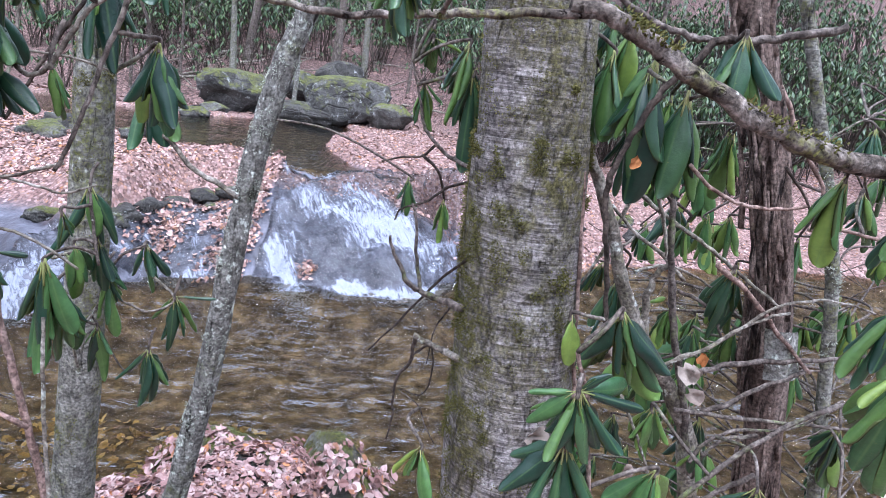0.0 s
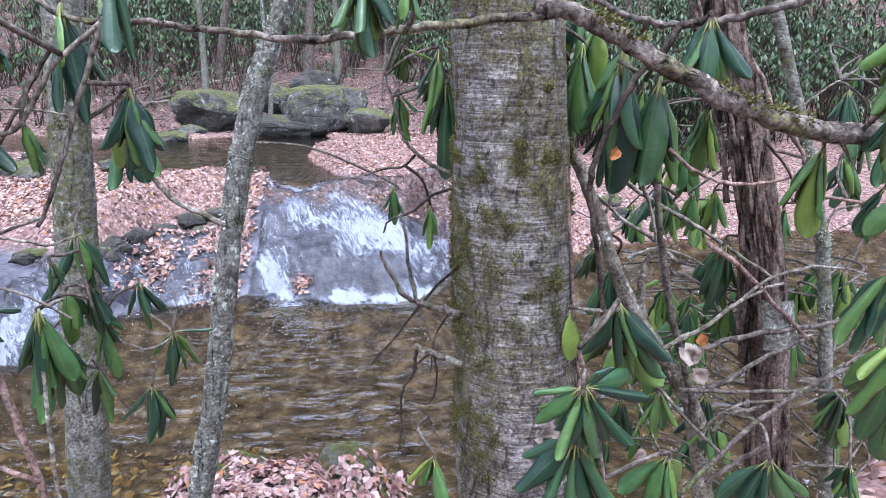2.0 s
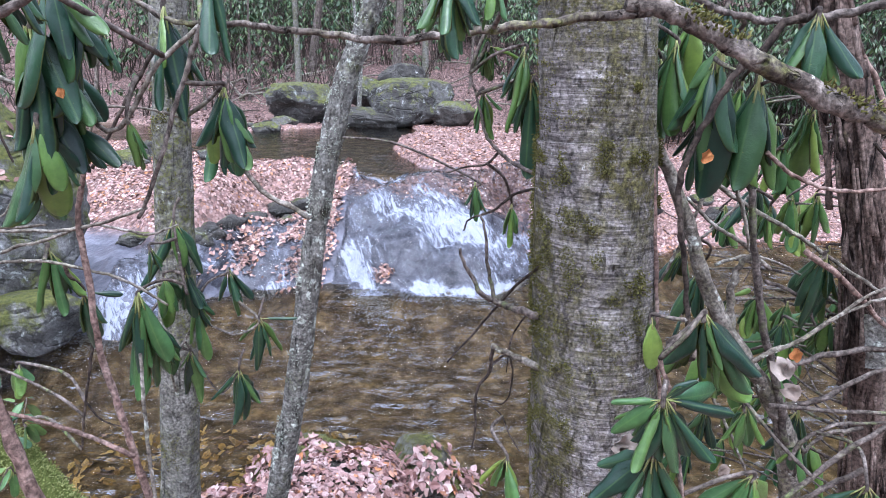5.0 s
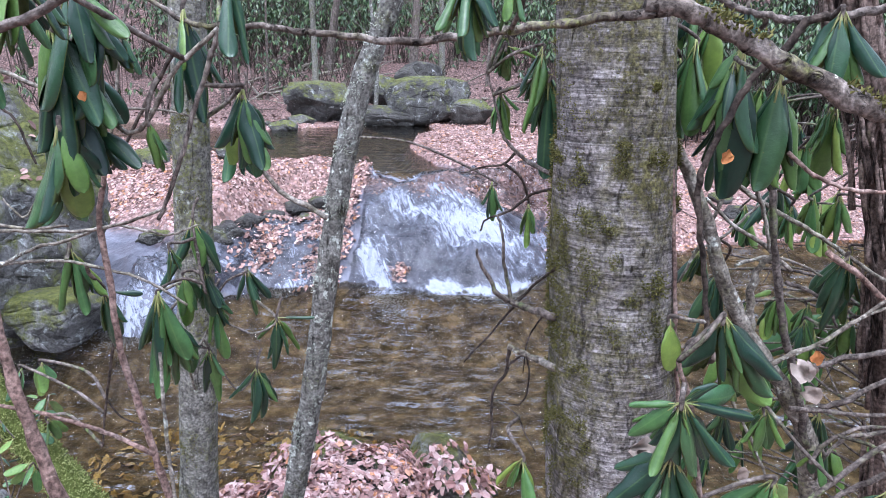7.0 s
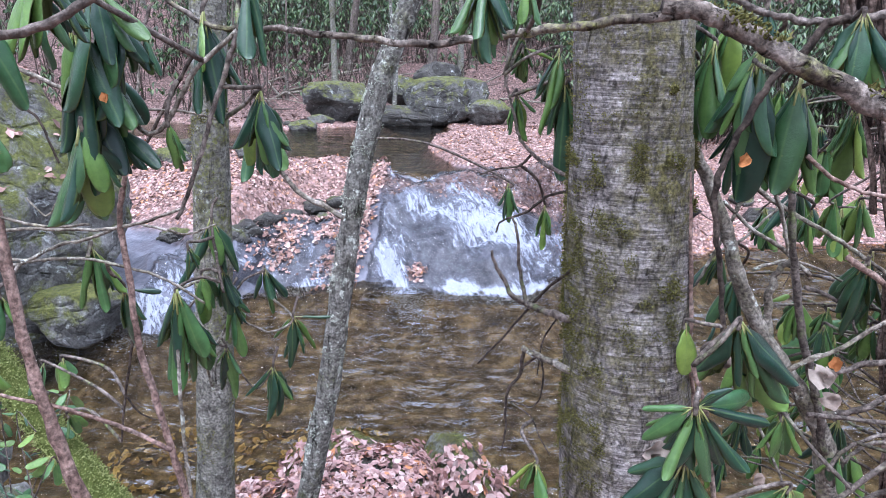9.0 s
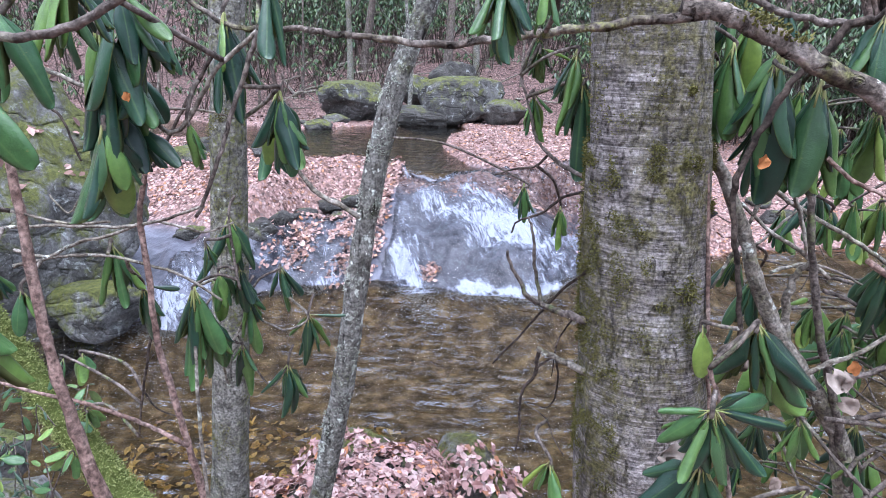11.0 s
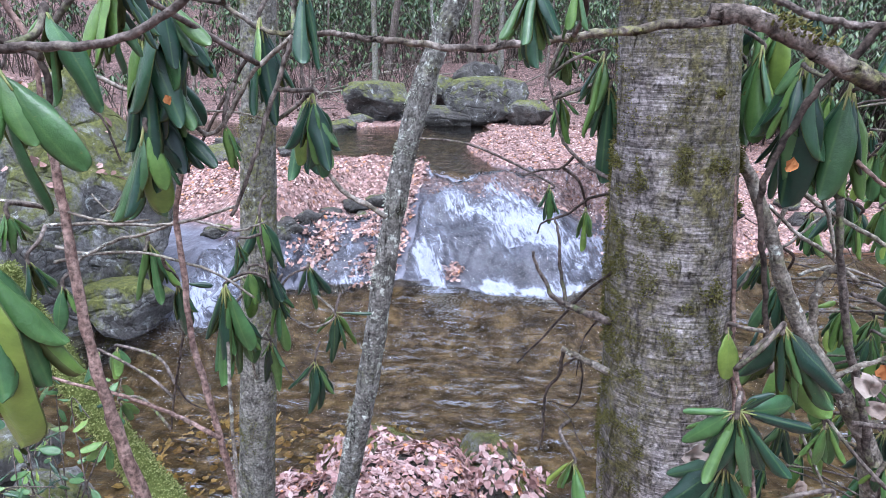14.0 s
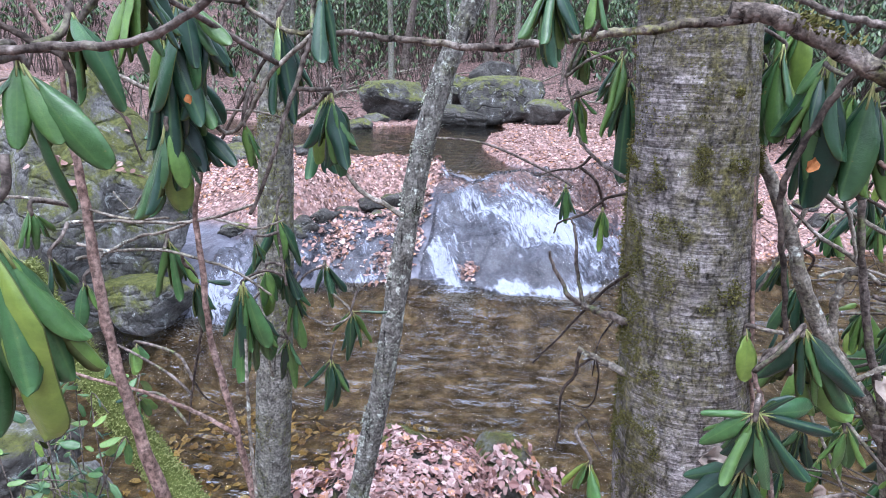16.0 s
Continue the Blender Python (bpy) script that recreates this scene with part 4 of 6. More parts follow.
branch(overhead_bush, [(0.362, 1.55, 2.469), (0.29, 1.55, 2.46), (0.21, 1.55, 2.448), (0.128, 1.55, 2.439), (0.046, 1.55, 2.426), (-0.038, 1.55, 2.419), (-0.122, 1.55, 2.428), (-0.206, 1.55, 2.436), (-0.3, 1.55, 2.438), (-0.351, 1.55, 2.442), (-0.412, 1.55, 2.481)], 0.0075, 0.0036, "limb", 24)
branch(overhead_bush, [(0.855, 1.7, 2.52), (0.744, 1.7, 2.488), (0.667, 1.7, 2.476), (0.623, 1.7, 2.469), (0.578, 1.7, 2.471), (0.522, 1.7, 2.481), (0.466, 1.7, 2.505), (0.405, 1.7, 2.541)], 0.0076, 0.0051, "twig", 25)
branch(overhead_bush, [(0.649, 1.68, 2.473), (0.614, 1.68, 2.467), (0.589, 1.68, 2.429), (0.549, 1.68, 2.388), (0.516, 1.68, 2.328), (0.488, 1.68, 2.262), (0.471, 1.68, 2.193), (0.482, 1.68, 2.124), (0.497, 1.68, 2.052), (0.52, 1.68, 1.912)], 0.007, 0.0045, "dark_twig", 26)
branch(overhead_bush, [(1.861, 1.95, 2.02), (1.973, 1.95, 1.806), (2.059, 1.95, 1.576), (2.349, 1.95, 0.8)], 0.03, 0.034, "twig", 5, "stem")
sprig(overhead_bush, (0.064, 1.55, 2.502), [(0.02, 1.55, 2.439), (0.046, 1.55, 2.404), (0.071, 1.55, 2.392), (0.092, 1.55, 2.405), (0.107, 1.55, 2.456)], "dark")
sprig(overhead_bush, (0.143, 2.0, 2.455), [(0.115, 2.0, 2.397), (0.129, 2.0, 2.357), (0.153, 2.0, 2.365)], "light")
sprig(overhead_bush, (0.144, 2.0, 2.426), [(0.22, 2.0, 2.413)], "light")
sprig(overhead_bush, (0.136, 2.0, 2.333), [(0.115, 2.0, 2.248), (0.146, 2.0, 2.237), (0.165, 2.0, 2.231), (0.18, 2.0, 2.298)], "light")
sprig(overhead_bush, (0.217, 1.95, 2.421), [(0.175, 1.95, 2.341), (0.206, 1.95, 2.307), (0.22, 1.95, 2.255)], "dark")
sprig(overhead_bush, (0.234, 1.95, 2.365), [(0.229, 1.95, 2.208), (0.246, 1.95, 2.224), (0.197, 1.95, 2.255), (0.228, 1.95, 2.153)], "dark")
sprig(overhead_bush, (0.143, 2.6, 2.036), [(0.125, 2.6, 1.927), (0.15, 2.6, 1.937), (0.174, 2.6, 1.919)], "dark")
sprig(overhead_bush, (0.235, 2.3, 2.027), [(0.208, 2.3, 1.94), (0.233, 2.3, 1.908), (0.259, 2.3, 1.949)], "light")
sprig(overhead_bush, (0.481, 1.9, 2.402), [(0.484, 1.9, 2.293), (0.516, 1.9, 2.305), (0.5, 1.9, 2.254)], "dark")
sprig(overhead_bush, (0.539, 1.9, 2.487), [(0.495, 1.9, 2.402), (0.538, 1.9, 2.355), (0.561, 1.9, 2.393)], "light")
sprig(overhead_bush, (0.533, 1.75, 2.397), [(0.478, 1.75, 2.279), (0.504, 1.75, 2.314), (0.584, 1.75, 2.246), (0.547, 1.75, 2.285)], "dark")
sprig(overhead_bush, (0.55, 1.8, 2.322), [(0.534, 1.8, 2.158), (0.59, 1.8, 2.176), (0.61, 1.8, 2.187)], "dark")
sprig(overhead_bush, (0.621, 1.75, 2.355), [(0.636, 1.75, 2.183), (0.601, 1.75, 2.216), (0.68, 1.75, 2.228), (0.649, 1.75, 2.267), (0.614, 1.75, 2.267), (0.678, 1.75, 2.176)], "dark")
sprig(overhead_bush, (0.524, 1.7, 2.495), [(0.508, 1.7, 2.446), (0.526, 1.7, 2.444), (0.546, 1.7, 2.438), (0.554, 1.7, 2.447)], "dark")
sprig(overhead_bush, (0.651, 1.65, 2.475), [(0.62, 1.65, 2.394), (0.639, 1.65, 2.359), (0.656, 1.65, 2.364), (0.704, 1.65, 2.369), (0.724, 1.65, 2.378), (0.685, 1.65, 2.351)], "wide")
sprig(overhead_bush, (0.95, 2.2, 2.308), [(0.921, 2.2, 2.24), (0.946, 2.2, 2.213), (0.977, 2.2, 2.228), (0.996, 2.2, 2.235), (0.965, 2.2, 2.179)], "light")
sprig(overhead_bush, (0.5, 1.9, 2.497), [(0.481, 1.9, 2.424), (0.504, 1.9, 2.413), (0.463, 1.9, 2.444)], "dark")
sprig(overhead_bush, (0.606, 1.8, 2.364), [(0.601, 1.8, 2.251), (0.623, 1.8, 2.241)], "light")
sprig(overhead_bush, (0.069, 1.42, 2.5), [(0.028, 1.42, 2.428), (0.046, 1.42, 2.408), (0.063, 1.42, 2.42), (0.082, 1.42, 2.392), (0.095, 1.42, 2.416), (0.109, 1.42, 2.437), (0.072, 1.42, 2.404)], "wide")
sprig(overhead_bush, (0.127, 1.42, 2.497), [(0.111, 1.42, 2.443), (0.13, 1.42, 2.429), (0.144, 1.42, 2.44)], "light")
right_bush = bush("many-stemmed rhododendron with pale lichened stems", (0.936, 2.0, 0.8))
branch(right_bush, [(0.504, 1.95, 2.238), (0.553, 1.95, 2.149), (0.597, 1.95, 2.051), (0.639, 1.95, 1.95), (0.69, 1.95, 1.846), (0.753, 1.95, 1.752), (0.821, 1.95, 1.67), (0.875, 1.95, 1.57), (0.91, 1.95, 1.405), (1.038, 1.95, 0.8)], 0.0123, 0.0258, "pale_twig", 27, "stem")
branch(right_bush, [(0.677, 1.93, 2.191), (0.708, 1.93, 2.144), (0.732, 1.93, 2.023), (0.761, 1.93, 1.895), (0.795, 1.93, 1.79), (0.838, 1.93, 1.667), (0.869, 1.93, 1.552)], 0.0073, 0.0097, "twig", 28, "stem")
branch(right_bush, [(0.657, 1.9, 2.166), (0.686, 1.9, 2.102), (0.707, 1.9, 2.03)], 0.0053, 0.0036, "pale_twig", 29)
branch(right_bush, [(0.643, 2.0, 2.161), (0.723, 2.0, 2.107), (0.816, 2.0, 2.058), (0.898, 2.0, 2.009), (0.981, 2.0, 1.958), (1.065, 2.0, 1.908)], 0.0057, 0.0044, "pale_twig", 30)
branch(right_bush, [(0.743, 1.9, 1.761), (0.787, 1.9, 1.796), (0.843, 1.9, 1.818), (0.906, 1.9, 1.873), (0.968, 1.9, 1.907), (1.024, 1.9, 1.928)], 0.0053, 0.0036, "pale_twig", 31)
branch(right_bush, [(0.647, 1.75, 2.247), (0.698, 1.75, 2.208), (0.762, 1.75, 2.183), (0.83, 1.75, 2.18), (0.9, 1.75, 2.192)], 0.0042, 0.0032, "pink_stem", 32)
branch(right_bush, [(0.804, 1.9, 1.664), (0.971, 1.9, 1.654), (1.149, 1.9, 1.651), (1.363, 1.9, 1.643)], 0.0059, 0.0036, "twig", 33)
branch(right_bush, [(0.841, 1.85, 1.556), (0.864, 1.85, 1.606), (0.929, 1.85, 1.647), (1.069, 1.85, 1.664), (1.17, 1.85, 1.747)], 0.0051, 0.0029, "twig", 34)
branch(right_bush, [(0.666, 1.6, 1.585), (0.778, 1.6, 1.715), (0.893, 1.6, 1.806), (0.98, 1.6, 1.85), (1.073, 1.6, 1.859)], 0.0056, 0.0037, "twig", 35)
branch(right_bush, [(0.844, 1.95, 1.713), (0.897, 1.95, 1.756), (1.011, 1.95, 1.783), (1.129, 1.95, 1.795), (1.276, 1.95, 1.821)], 0.008, 0.0049, "twig", 36)
branch(right_bush, [(0.838, 1.95, 1.638), (0.925, 1.95, 1.65), (1.022, 1.95, 1.708), (1.134, 1.95, 1.765)], 0.008, 0.0049, "twig", 37)
branch(right_bush, [(0.744, 1.9, 1.767), (0.862, 1.9, 1.834), (0.975, 1.9, 1.929), (1.042, 1.9, 1.956), (1.125, 1.9, 1.966), (1.23, 1.9, 1.946)], 0.0047, 0.0024, "pale_twig", 38)
branch(right_bush, [(0.852, 1.95, 2.013), (0.945, 1.95, 1.949), (1.045, 1.95, 1.855), (1.149, 1.95, 1.764)], 0.0074, 0.0043, "pink_stem", 39)
branch(right_bush, [(0.616, 2.1, 1.963), (0.687, 2.1, 2.007), (0.741, 2.1, 2.065), (0.795, 2.1, 2.123)], 0.0041, 0.0027, "pale_twig", 40)
branch(right_bush, [(0.961, 2.1, 2.46), (1.022, 2.1, 2.389), (1.063, 2.1, 2.315), (1.145, 2.1, 2.225), (1.167, 2.1, 2.182)], 0.0068, 0.0047, "pink_stem", 41)
branch(right_bush, [(0.928, 1.9, 2.254), (0.991, 1.9, 2.192), (1.046, 1.9, 2.103)], 0.0036, 0.0024, "dark_twig", 42)
branch(right_bush, [(0.914, 1.75, 2.148), (0.987, 1.75, 2.152), (1.064, 1.75, 2.143), (1.155, 1.75, 2.121), (1.251, 1.75, 2.107)], 0.0042, 0.0032, "pink_stem", 43)
branch(right_bush, [(1.299, 2.4, 2.273), (1.362, 2.4, 2.332), (1.419, 2.4, 2.374), (1.447, 2.4, 2.391)], 0.0032, 0.0024, "pale_twig", 44)
branch(right_bush, [(0.645, 2.0, 2.143), (0.599, 2.0, 2.013), (0.559, 2.0, 1.918)], 0.0051, 0.0032, "pale_twig", 45)
branch(right_bush, [(0.808, 2.0, 1.953), (0.73, 2.0, 2.017), (0.669, 2.0, 2.054), (0.599, 2.0, 2.116)], 0.0057, 0.0038, "pale_twig", 46)
branch(right_bush, [(0.681, 2.0, 1.962), (0.753, 2.0, 1.985), (0.831, 2.0, 1.967), (0.899, 2.0, 1.929)], 0.0044, 0.0025, "pale_twig", 47)
branch(right_bush, [(0.799, 2.0, 1.926), (0.866, 2.0, 1.901), (0.91, 2.0, 1.861), (0.93, 2.0, 1.821)], 0.0051, 0.0032, "twig", 48)
branch(right_bush, [(0.72, 1.95, 1.806), (0.703, 1.95, 1.886), (0.711, 1.95, 1.965), (0.741, 1.95, 2.005)], 0.011, 0.0061, "pale_twig", 49)
branch(right_bush, [(0.412, 1.5, 1.945), (0.43, 1.5, 1.897), (0.442, 1.5, 1.868), (0.456, 1.5, 1.787), (0.477, 1.5, 1.682), (0.653, 1.5, 0.8)], 0.0038, 0.0047, "pink_stem", 50, "stem")
branch(right_bush, [(0.667, 1.9, 1.689), (0.715, 1.9, 1.607), (0.766, 1.9, 1.508), (0.804, 1.9, 1.42)], 0.0041, 0.003, "pale_twig", 51)
branch(right_bush, [(1.042, 1.9, 1.506), (0.965, 1.9, 1.458), (0.896, 1.9, 1.409)], 0.0071, 0.0059, "twig", 52)
branch(right_bush, [(1.022, 1.9, 1.613), (0.941, 1.9, 1.596), (0.9, 1.9, 1.543), (0.884, 1.9, 1.484)], 0.0053, 0.0036, "twig", 53)
sprig(right_bush, (0.898, 1.95, 2.003), [(0.858, 1.95, 1.918), (0.893, 1.95, 1.853), (0.918, 1.95, 1.813), (0.938, 1.95, 1.841), (0.951, 1.95, 1.868)], "dark")
sprig(right_bush, (0.655, 1.7, 1.757), [(0.656, 1.7, 1.672), (0.679, 1.7, 1.666), (0.698, 1.7, 1.686)], "light")
sprig(right_bush, (0.455, 1.7, 1.935), [(0.468, 1.7, 1.844), (0.472, 1.7, 1.888)], "small")
sprig(right_bush, (0.492, 1.7, 1.88), [(0.523, 1.7, 1.932)], "dark")
sprig(right_bush, (0.884, 1.9, 1.564), [(0.882, 1.9, 1.484), (0.904, 1.9, 1.477)], "light")
sprig(right_bush, (0.963, 2.2, 1.805), [(0.963, 2.2, 1.71), (1.0, 2.2, 1.703), (0.943, 2.2, 1.693)], "light")
sprig(right_bush, (1.076, 2.2, 1.73), [(1.078, 2.2, 1.633), (1.104, 2.2, 1.651), (1.12, 2.2, 1.683)], "light")
sprig(right_bush, (0.701, 1.95, 1.899), [(0.754, 1.95, 1.914)], "light")
sprig(right_bush, (0.198, 1.7, 1.631), [(0.15, 1.7, 1.558), (0.173, 1.7, 1.539), (0.197, 1.7, 1.534), (0.224, 1.7, 1.549)], "light")
sprig(right_bush, (0.929, 2.3, 2.038), [(0.921, 2.3, 1.944), (0.945, 2.3, 1.929), (0.971, 2.3, 1.954)], "light")
sprig(right_bush, (1.033, 2.4, 2.052), [(1.028, 2.4, 1.938), (1.054, 2.4, 1.922), (1.083, 2.4, 1.94)], "light")
sprig(right_bush, (0.857, 1.6, 2.265), [(0.786, 1.6, 2.17), (0.846, 1.6, 2.102), (0.885, 1.6, 2.175), (0.873, 1.6, 2.139), (0.897, 1.6, 2.19)], "light")
sprig(right_bush, (1.647, 2.6, 2.457), [(1.63, 2.6, 2.358), (1.657, 2.6, 2.346), (1.685, 2.6, 2.359), (1.7, 2.6, 2.387)], "dark")
sprig(right_bush, (1.043, 1.8, 2.223), [(1.033, 1.8, 2.17), (1.118, 1.8, 2.128), (1.1, 1.8, 2.158)], "dark")
sprig(right_bush, (0.909, 1.5, 2.342), [(0.881, 1.5, 2.311), (0.89, 1.5, 2.211), (0.92, 1.5, 2.216), (0.95, 1.5, 2.216)], "dark")
sprig(right_bush, (1.224, 1.9, 1.648), [(1.218, 1.9, 1.509), (1.244, 1.9, 1.492), (1.265, 1.9, 1.506), (1.283, 1.9, 1.537)], "dark")
sprig(right_bush, (1.049, 2.3, 2.068), [(1.03, 2.3, 1.944), (1.061, 2.3, 1.977), (1.092, 2.3, 1.935), (1.113, 2.3, 1.977)], "light")
sprig(right_bush, (1.198, 2.2, 2.046), [(1.187, 2.2, 1.95), (1.223, 2.2, 1.933), (1.235, 2.2, 1.966)], "light")
sprig(right_bush, (1.128, 2.3, 1.725), [(1.114, 2.3, 1.617), (1.143, 2.3, 1.603), (1.159, 2.3, 1.625)], "light")
sprig(right_bush, (1.476, 2.3, 1.836), [(1.458, 2.3, 1.728), (1.497, 2.3, 1.718), (1.524, 2.3, 1.727)], "light")
sprig(right_bush, (1.344, 2.3, 1.62), [(1.333, 2.3, 1.507), (1.371, 2.3, 1.448), (1.397, 2.3, 1.467)], "light")
sprig(right_bush, (1.19, 1.8, 1.508), [(1.184, 1.8, 1.417), (1.217, 1.8, 1.399), (1.237, 1.8, 1.414)], "dark")
sprig(right_bush, (0.937, 2.2, 2.301), [(0.916, 2.2, 2.213), (0.946, 2.2, 2.221), (0.969, 2.2, 2.228)], "light")
sprig(right_bush, (0.988, 1.6, 2.201), [(0.97, 1.6, 2.149), (1.024, 1.6, 2.107), (0.962, 1.6, 2.107), (1.001, 1.6, 2.138)], "dark")
sprig(right_bush, (1.298, 2.5, 1.78), [(1.3, 2.5, 1.622), (1.338, 2.5, 1.642), (1.274, 2.5, 1.663)], "light")
sprig(right_bush, (1.645, 2.4, 1.69), [(1.626, 2.4, 1.573), (1.67, 2.4, 1.552), (1.697, 2.4, 1.571)], "light")
sprig(right_bush, (1.11, 2.67, 1.684), [(1.058, 2.67, 1.532), (1.086, 2.67, 1.551), (1.089, 2.67, 1.54), (1.112, 2.67, 1.546), (1.071, 2.67, 1.534), (1.106, 2.67, 1.561)], "dark")
sprig(right_bush, (2.307, 3.041, 1.587), [(2.44, 3.041, 1.44), (2.507, 3.041, 1.396), (2.369, 3.041, 1.41), (2.291, 3.041, 1.393)], "light")
sprig(right_bush, (1.883, 2.695, 1.095), [(1.95, 2.695, 0.924), (1.899, 2.695, 0.947), (1.859, 2.695, 0.911), (1.919, 2.695, 0.903), (1.965, 2.695, 0.895)], "light")
sprig(right_bush, (1.386, 2.884, 1.553), [(1.348, 2.884, 1.353), (1.469, 2.884, 1.369), (1.421, 2.884, 1.363), (1.386, 2.884, 1.374), (1.346, 2.884, 1.373), (1.496, 2.884, 1.366)], "light")
sprig(right_bush, (1.143, 2.782, 2.217), [(1.208, 2.782, 2.106), (1.174, 2.782, 2.104), (1.099, 2.782, 2.095), (1.169, 2.782, 2.108), (1.041, 2.782, 2.083)], "dark")
sprig(right_bush, (1.408, 2.851, 1.561), [(1.162, 2.851, 1.405), (1.417, 2.851, 1.411), (1.413, 2.851, 1.404), (1.417, 2.851, 1.391), (1.393, 2.851, 1.414)], "light")
sprig(right_bush, (1.576, 3.197, 0.764), [(1.573, 3.197, 0.571), (1.491, 3.197, 0.588), (1.682, 3.197, 0.611), (1.719, 3.197, 0.597), (1.574, 3.197, 0.583)], "light")
sprig(right_bush, (1.359, 3.278, 1.902), [(1.312, 3.278, 1.722), (1.475, 3.278, 1.757), (1.308, 3.278, 1.766), (1.44, 3.278, 1.739), (1.346, 3.278, 1.724), (1.432, 3.278, 1.742)], "light")
sprig(right_bush, (1.446, 2.361, 2.36), [(1.466, 2.361, 2.248), (1.521, 2.361, 2.259), (1.436, 2.361, 2.256), (1.499, 2.361, 2.249), (1.451, 2.361, 2.241)], "dark")
sprig(right_bush, (1.947, 2.431, 1.564), [(2.03, 2.431, 1.422), (1.977, 2.431, 1.439), (2.011, 2.431, 1.427), (2.013, 2.431, 1.442), (2.006, 2.431, 1.421), (1.87, 2.431, 1.455)], "light")
sprig(right_bush, (1.878, 2.868, 2.09), [(1.933, 2.868, 1.992), (1.944, 2.868, 1.961), (1.885, 2.868, 1.97), (1.932, 2.868, 1.961)], "dark")
sprig(right_bush, (1.647, 2.43, 1.995), [(1.634, 2.43, 1.895), (1.641, 2.43, 1.891), (1.635, 2.43, 1.91), (1.64, 2.43, 1.895), (1.684, 2.43, 1.881)], "light")
sprig(right_bush, (2.677, 3.25, 1.68), [(2.827, 3.25, 1.454), (2.746, 3.25, 1.455), (2.841, 3.25, 1.445), (2.7, 3.25, 1.45)], "light")
sprig(right_bush, (1.901, 2.545, 2.25), [(1.894, 2.545, 2.153), (1.916, 2.545, 2.166), (1.96, 2.545, 2.176), (1.934, 2.545, 2.164), (1.919, 2.545, 2.162), (1.924, 2.545, 2.177)], "light")
sprig(right_bush, (1.132, 3.272, 2.179), [(1.117, 3.272, 2.03), (1.179, 3.272, 2.016), (1.202, 3.272, 2.012), (1.248, 3.272, 2.017)], "dark")
sprig(right_bush, (1.945, 2.918, 2.043), [(1.857, 2.918, 1.926), (1.984, 2.918, 1.923), (1.989, 2.918, 1.923), (1.996, 2.918, 1.882)], "light")
sprig(right_bush, (0.885, 2.616, 1.76), [(0.859, 2.616, 1.656), (0.924, 2.616, 1.657), (0.944, 2.616, 1.663), (0.889, 2.616, 1.668), (0.88, 2.616, 1.645)], "dark")
sprig(right_bush, (1.536, 3.083, 1.451), [(1.446, 3.083, 1.3), (1.5, 3.083, 1.304), (1.582, 3.083, 1.291), (1.471, 3.083, 1.308)], "dark")
sprig(right_bush, (1.148, 2.89, 2.01), [(1.213, 2.89, 1.863), (1.276, 2.89, 1.865), (1.058, 2.89, 1.839), (1.177, 2.89, 1.861)], "dark")
sprig(right_bush, (2.608, 3.15, 1.178), [(2.588, 3.15, 0.988), (2.629, 3.15, 1.021), (2.546, 3.15, 0.995), (2.691, 3.15, 0.978), (2.64, 3.15, 1.024)], "dark")
sprig(right_bush, (2.26, 3.152, 1.86), [(2.239, 3.152, 1.725), (2.195, 3.152, 1.741), (2.289, 3.152, 1.732), (2.268, 3.152, 1.743)], "light")
sprig(right_bush, (0.982, 2.4, 1.758), [(0.968, 2.4, 1.628), (1.049, 2.4, 1.651), (1.012, 2.4, 1.636), (1.029, 2.4, 1.63), (0.957, 2.4, 1.645), (1.024, 2.4, 1.646)], "light")
sprig(right_bush, (1.954, 2.535, 1.935), [(2.056, 2.535, 1.781), (1.971, 2.535, 1.782), (2.073, 2.535, 1.802), (1.937, 2.535, 1.791), (2.016, 2.535, 1.786), (1.959, 2.535, 1.787)], "light")
sprig(right_bush, (1.35, 2.486, 1.864), [(1.399, 2.486, 1.746), (1.409, 2.486, 1.748), (1.29, 2.486, 1.758), (1.348, 2.486, 1.749)], "light")
sprig(right_bush, (1.885, 2.567, 1.649), [(1.894, 2.567, 1.549), (1.995, 2.567, 1.534), (1.914, 2.567, 1.525), (1.962, 2.567, 1.541)], "light")
sprig(right_bush, (2.185, 2.857, 1.163), [(2.366, 2.857, 0.982), (2.292, 2.857, 0.98), (2.362, 2.857, 0.977), (2.26, 2.857, 0.995), (2.216, 2.857, 1.018), (2.186, 2.857, 1.019)], "dark")
sprig(right_bush, (1.948, 2.922, 2.2), [(2.02, 2.922, 2.036), (1.942, 2.922, 2.062), (1.875, 2.922, 2.075), (2.022, 2.922, 2.074)], "light")
sprig(right_bush, (0.966, 3.034, 1.717), [(0.945, 3.034, 1.586), (1.025, 3.034, 1.597), (0.855, 3.034, 1.59), (0.905, 3.034, 1.585)], "dark")
sprig(right_bush, (1.936, 2.733, 2.293), [(1.983, 2.733, 2.159), (1.942, 2.733, 2.181), (1.968, 2.733, 2.185), (1.867, 2.733, 2.168), (1.899, 2.733, 2.184), (1.876, 2.733, 2.166)], "light")
sprig(right_bush, (1.51, 2.413, 1.767), [(1.572, 2.413, 1.64), (1.547, 2.413, 1.641), (1.478, 2.413, 1.665), (1.463, 2.413, 1.658), (1.577, 2.413, 1.665)], "light")
sprig(right_bush, (1.101, 3.02, 1.902), [(1.08, 3.02, 1.764), (1.144, 3.02, 1.74), (1.184, 3.02, 1.742), (1.145, 3.02, 1.752), (1.141, 3.02, 1.749), (1.09, 3.02, 1.766)], "dark")
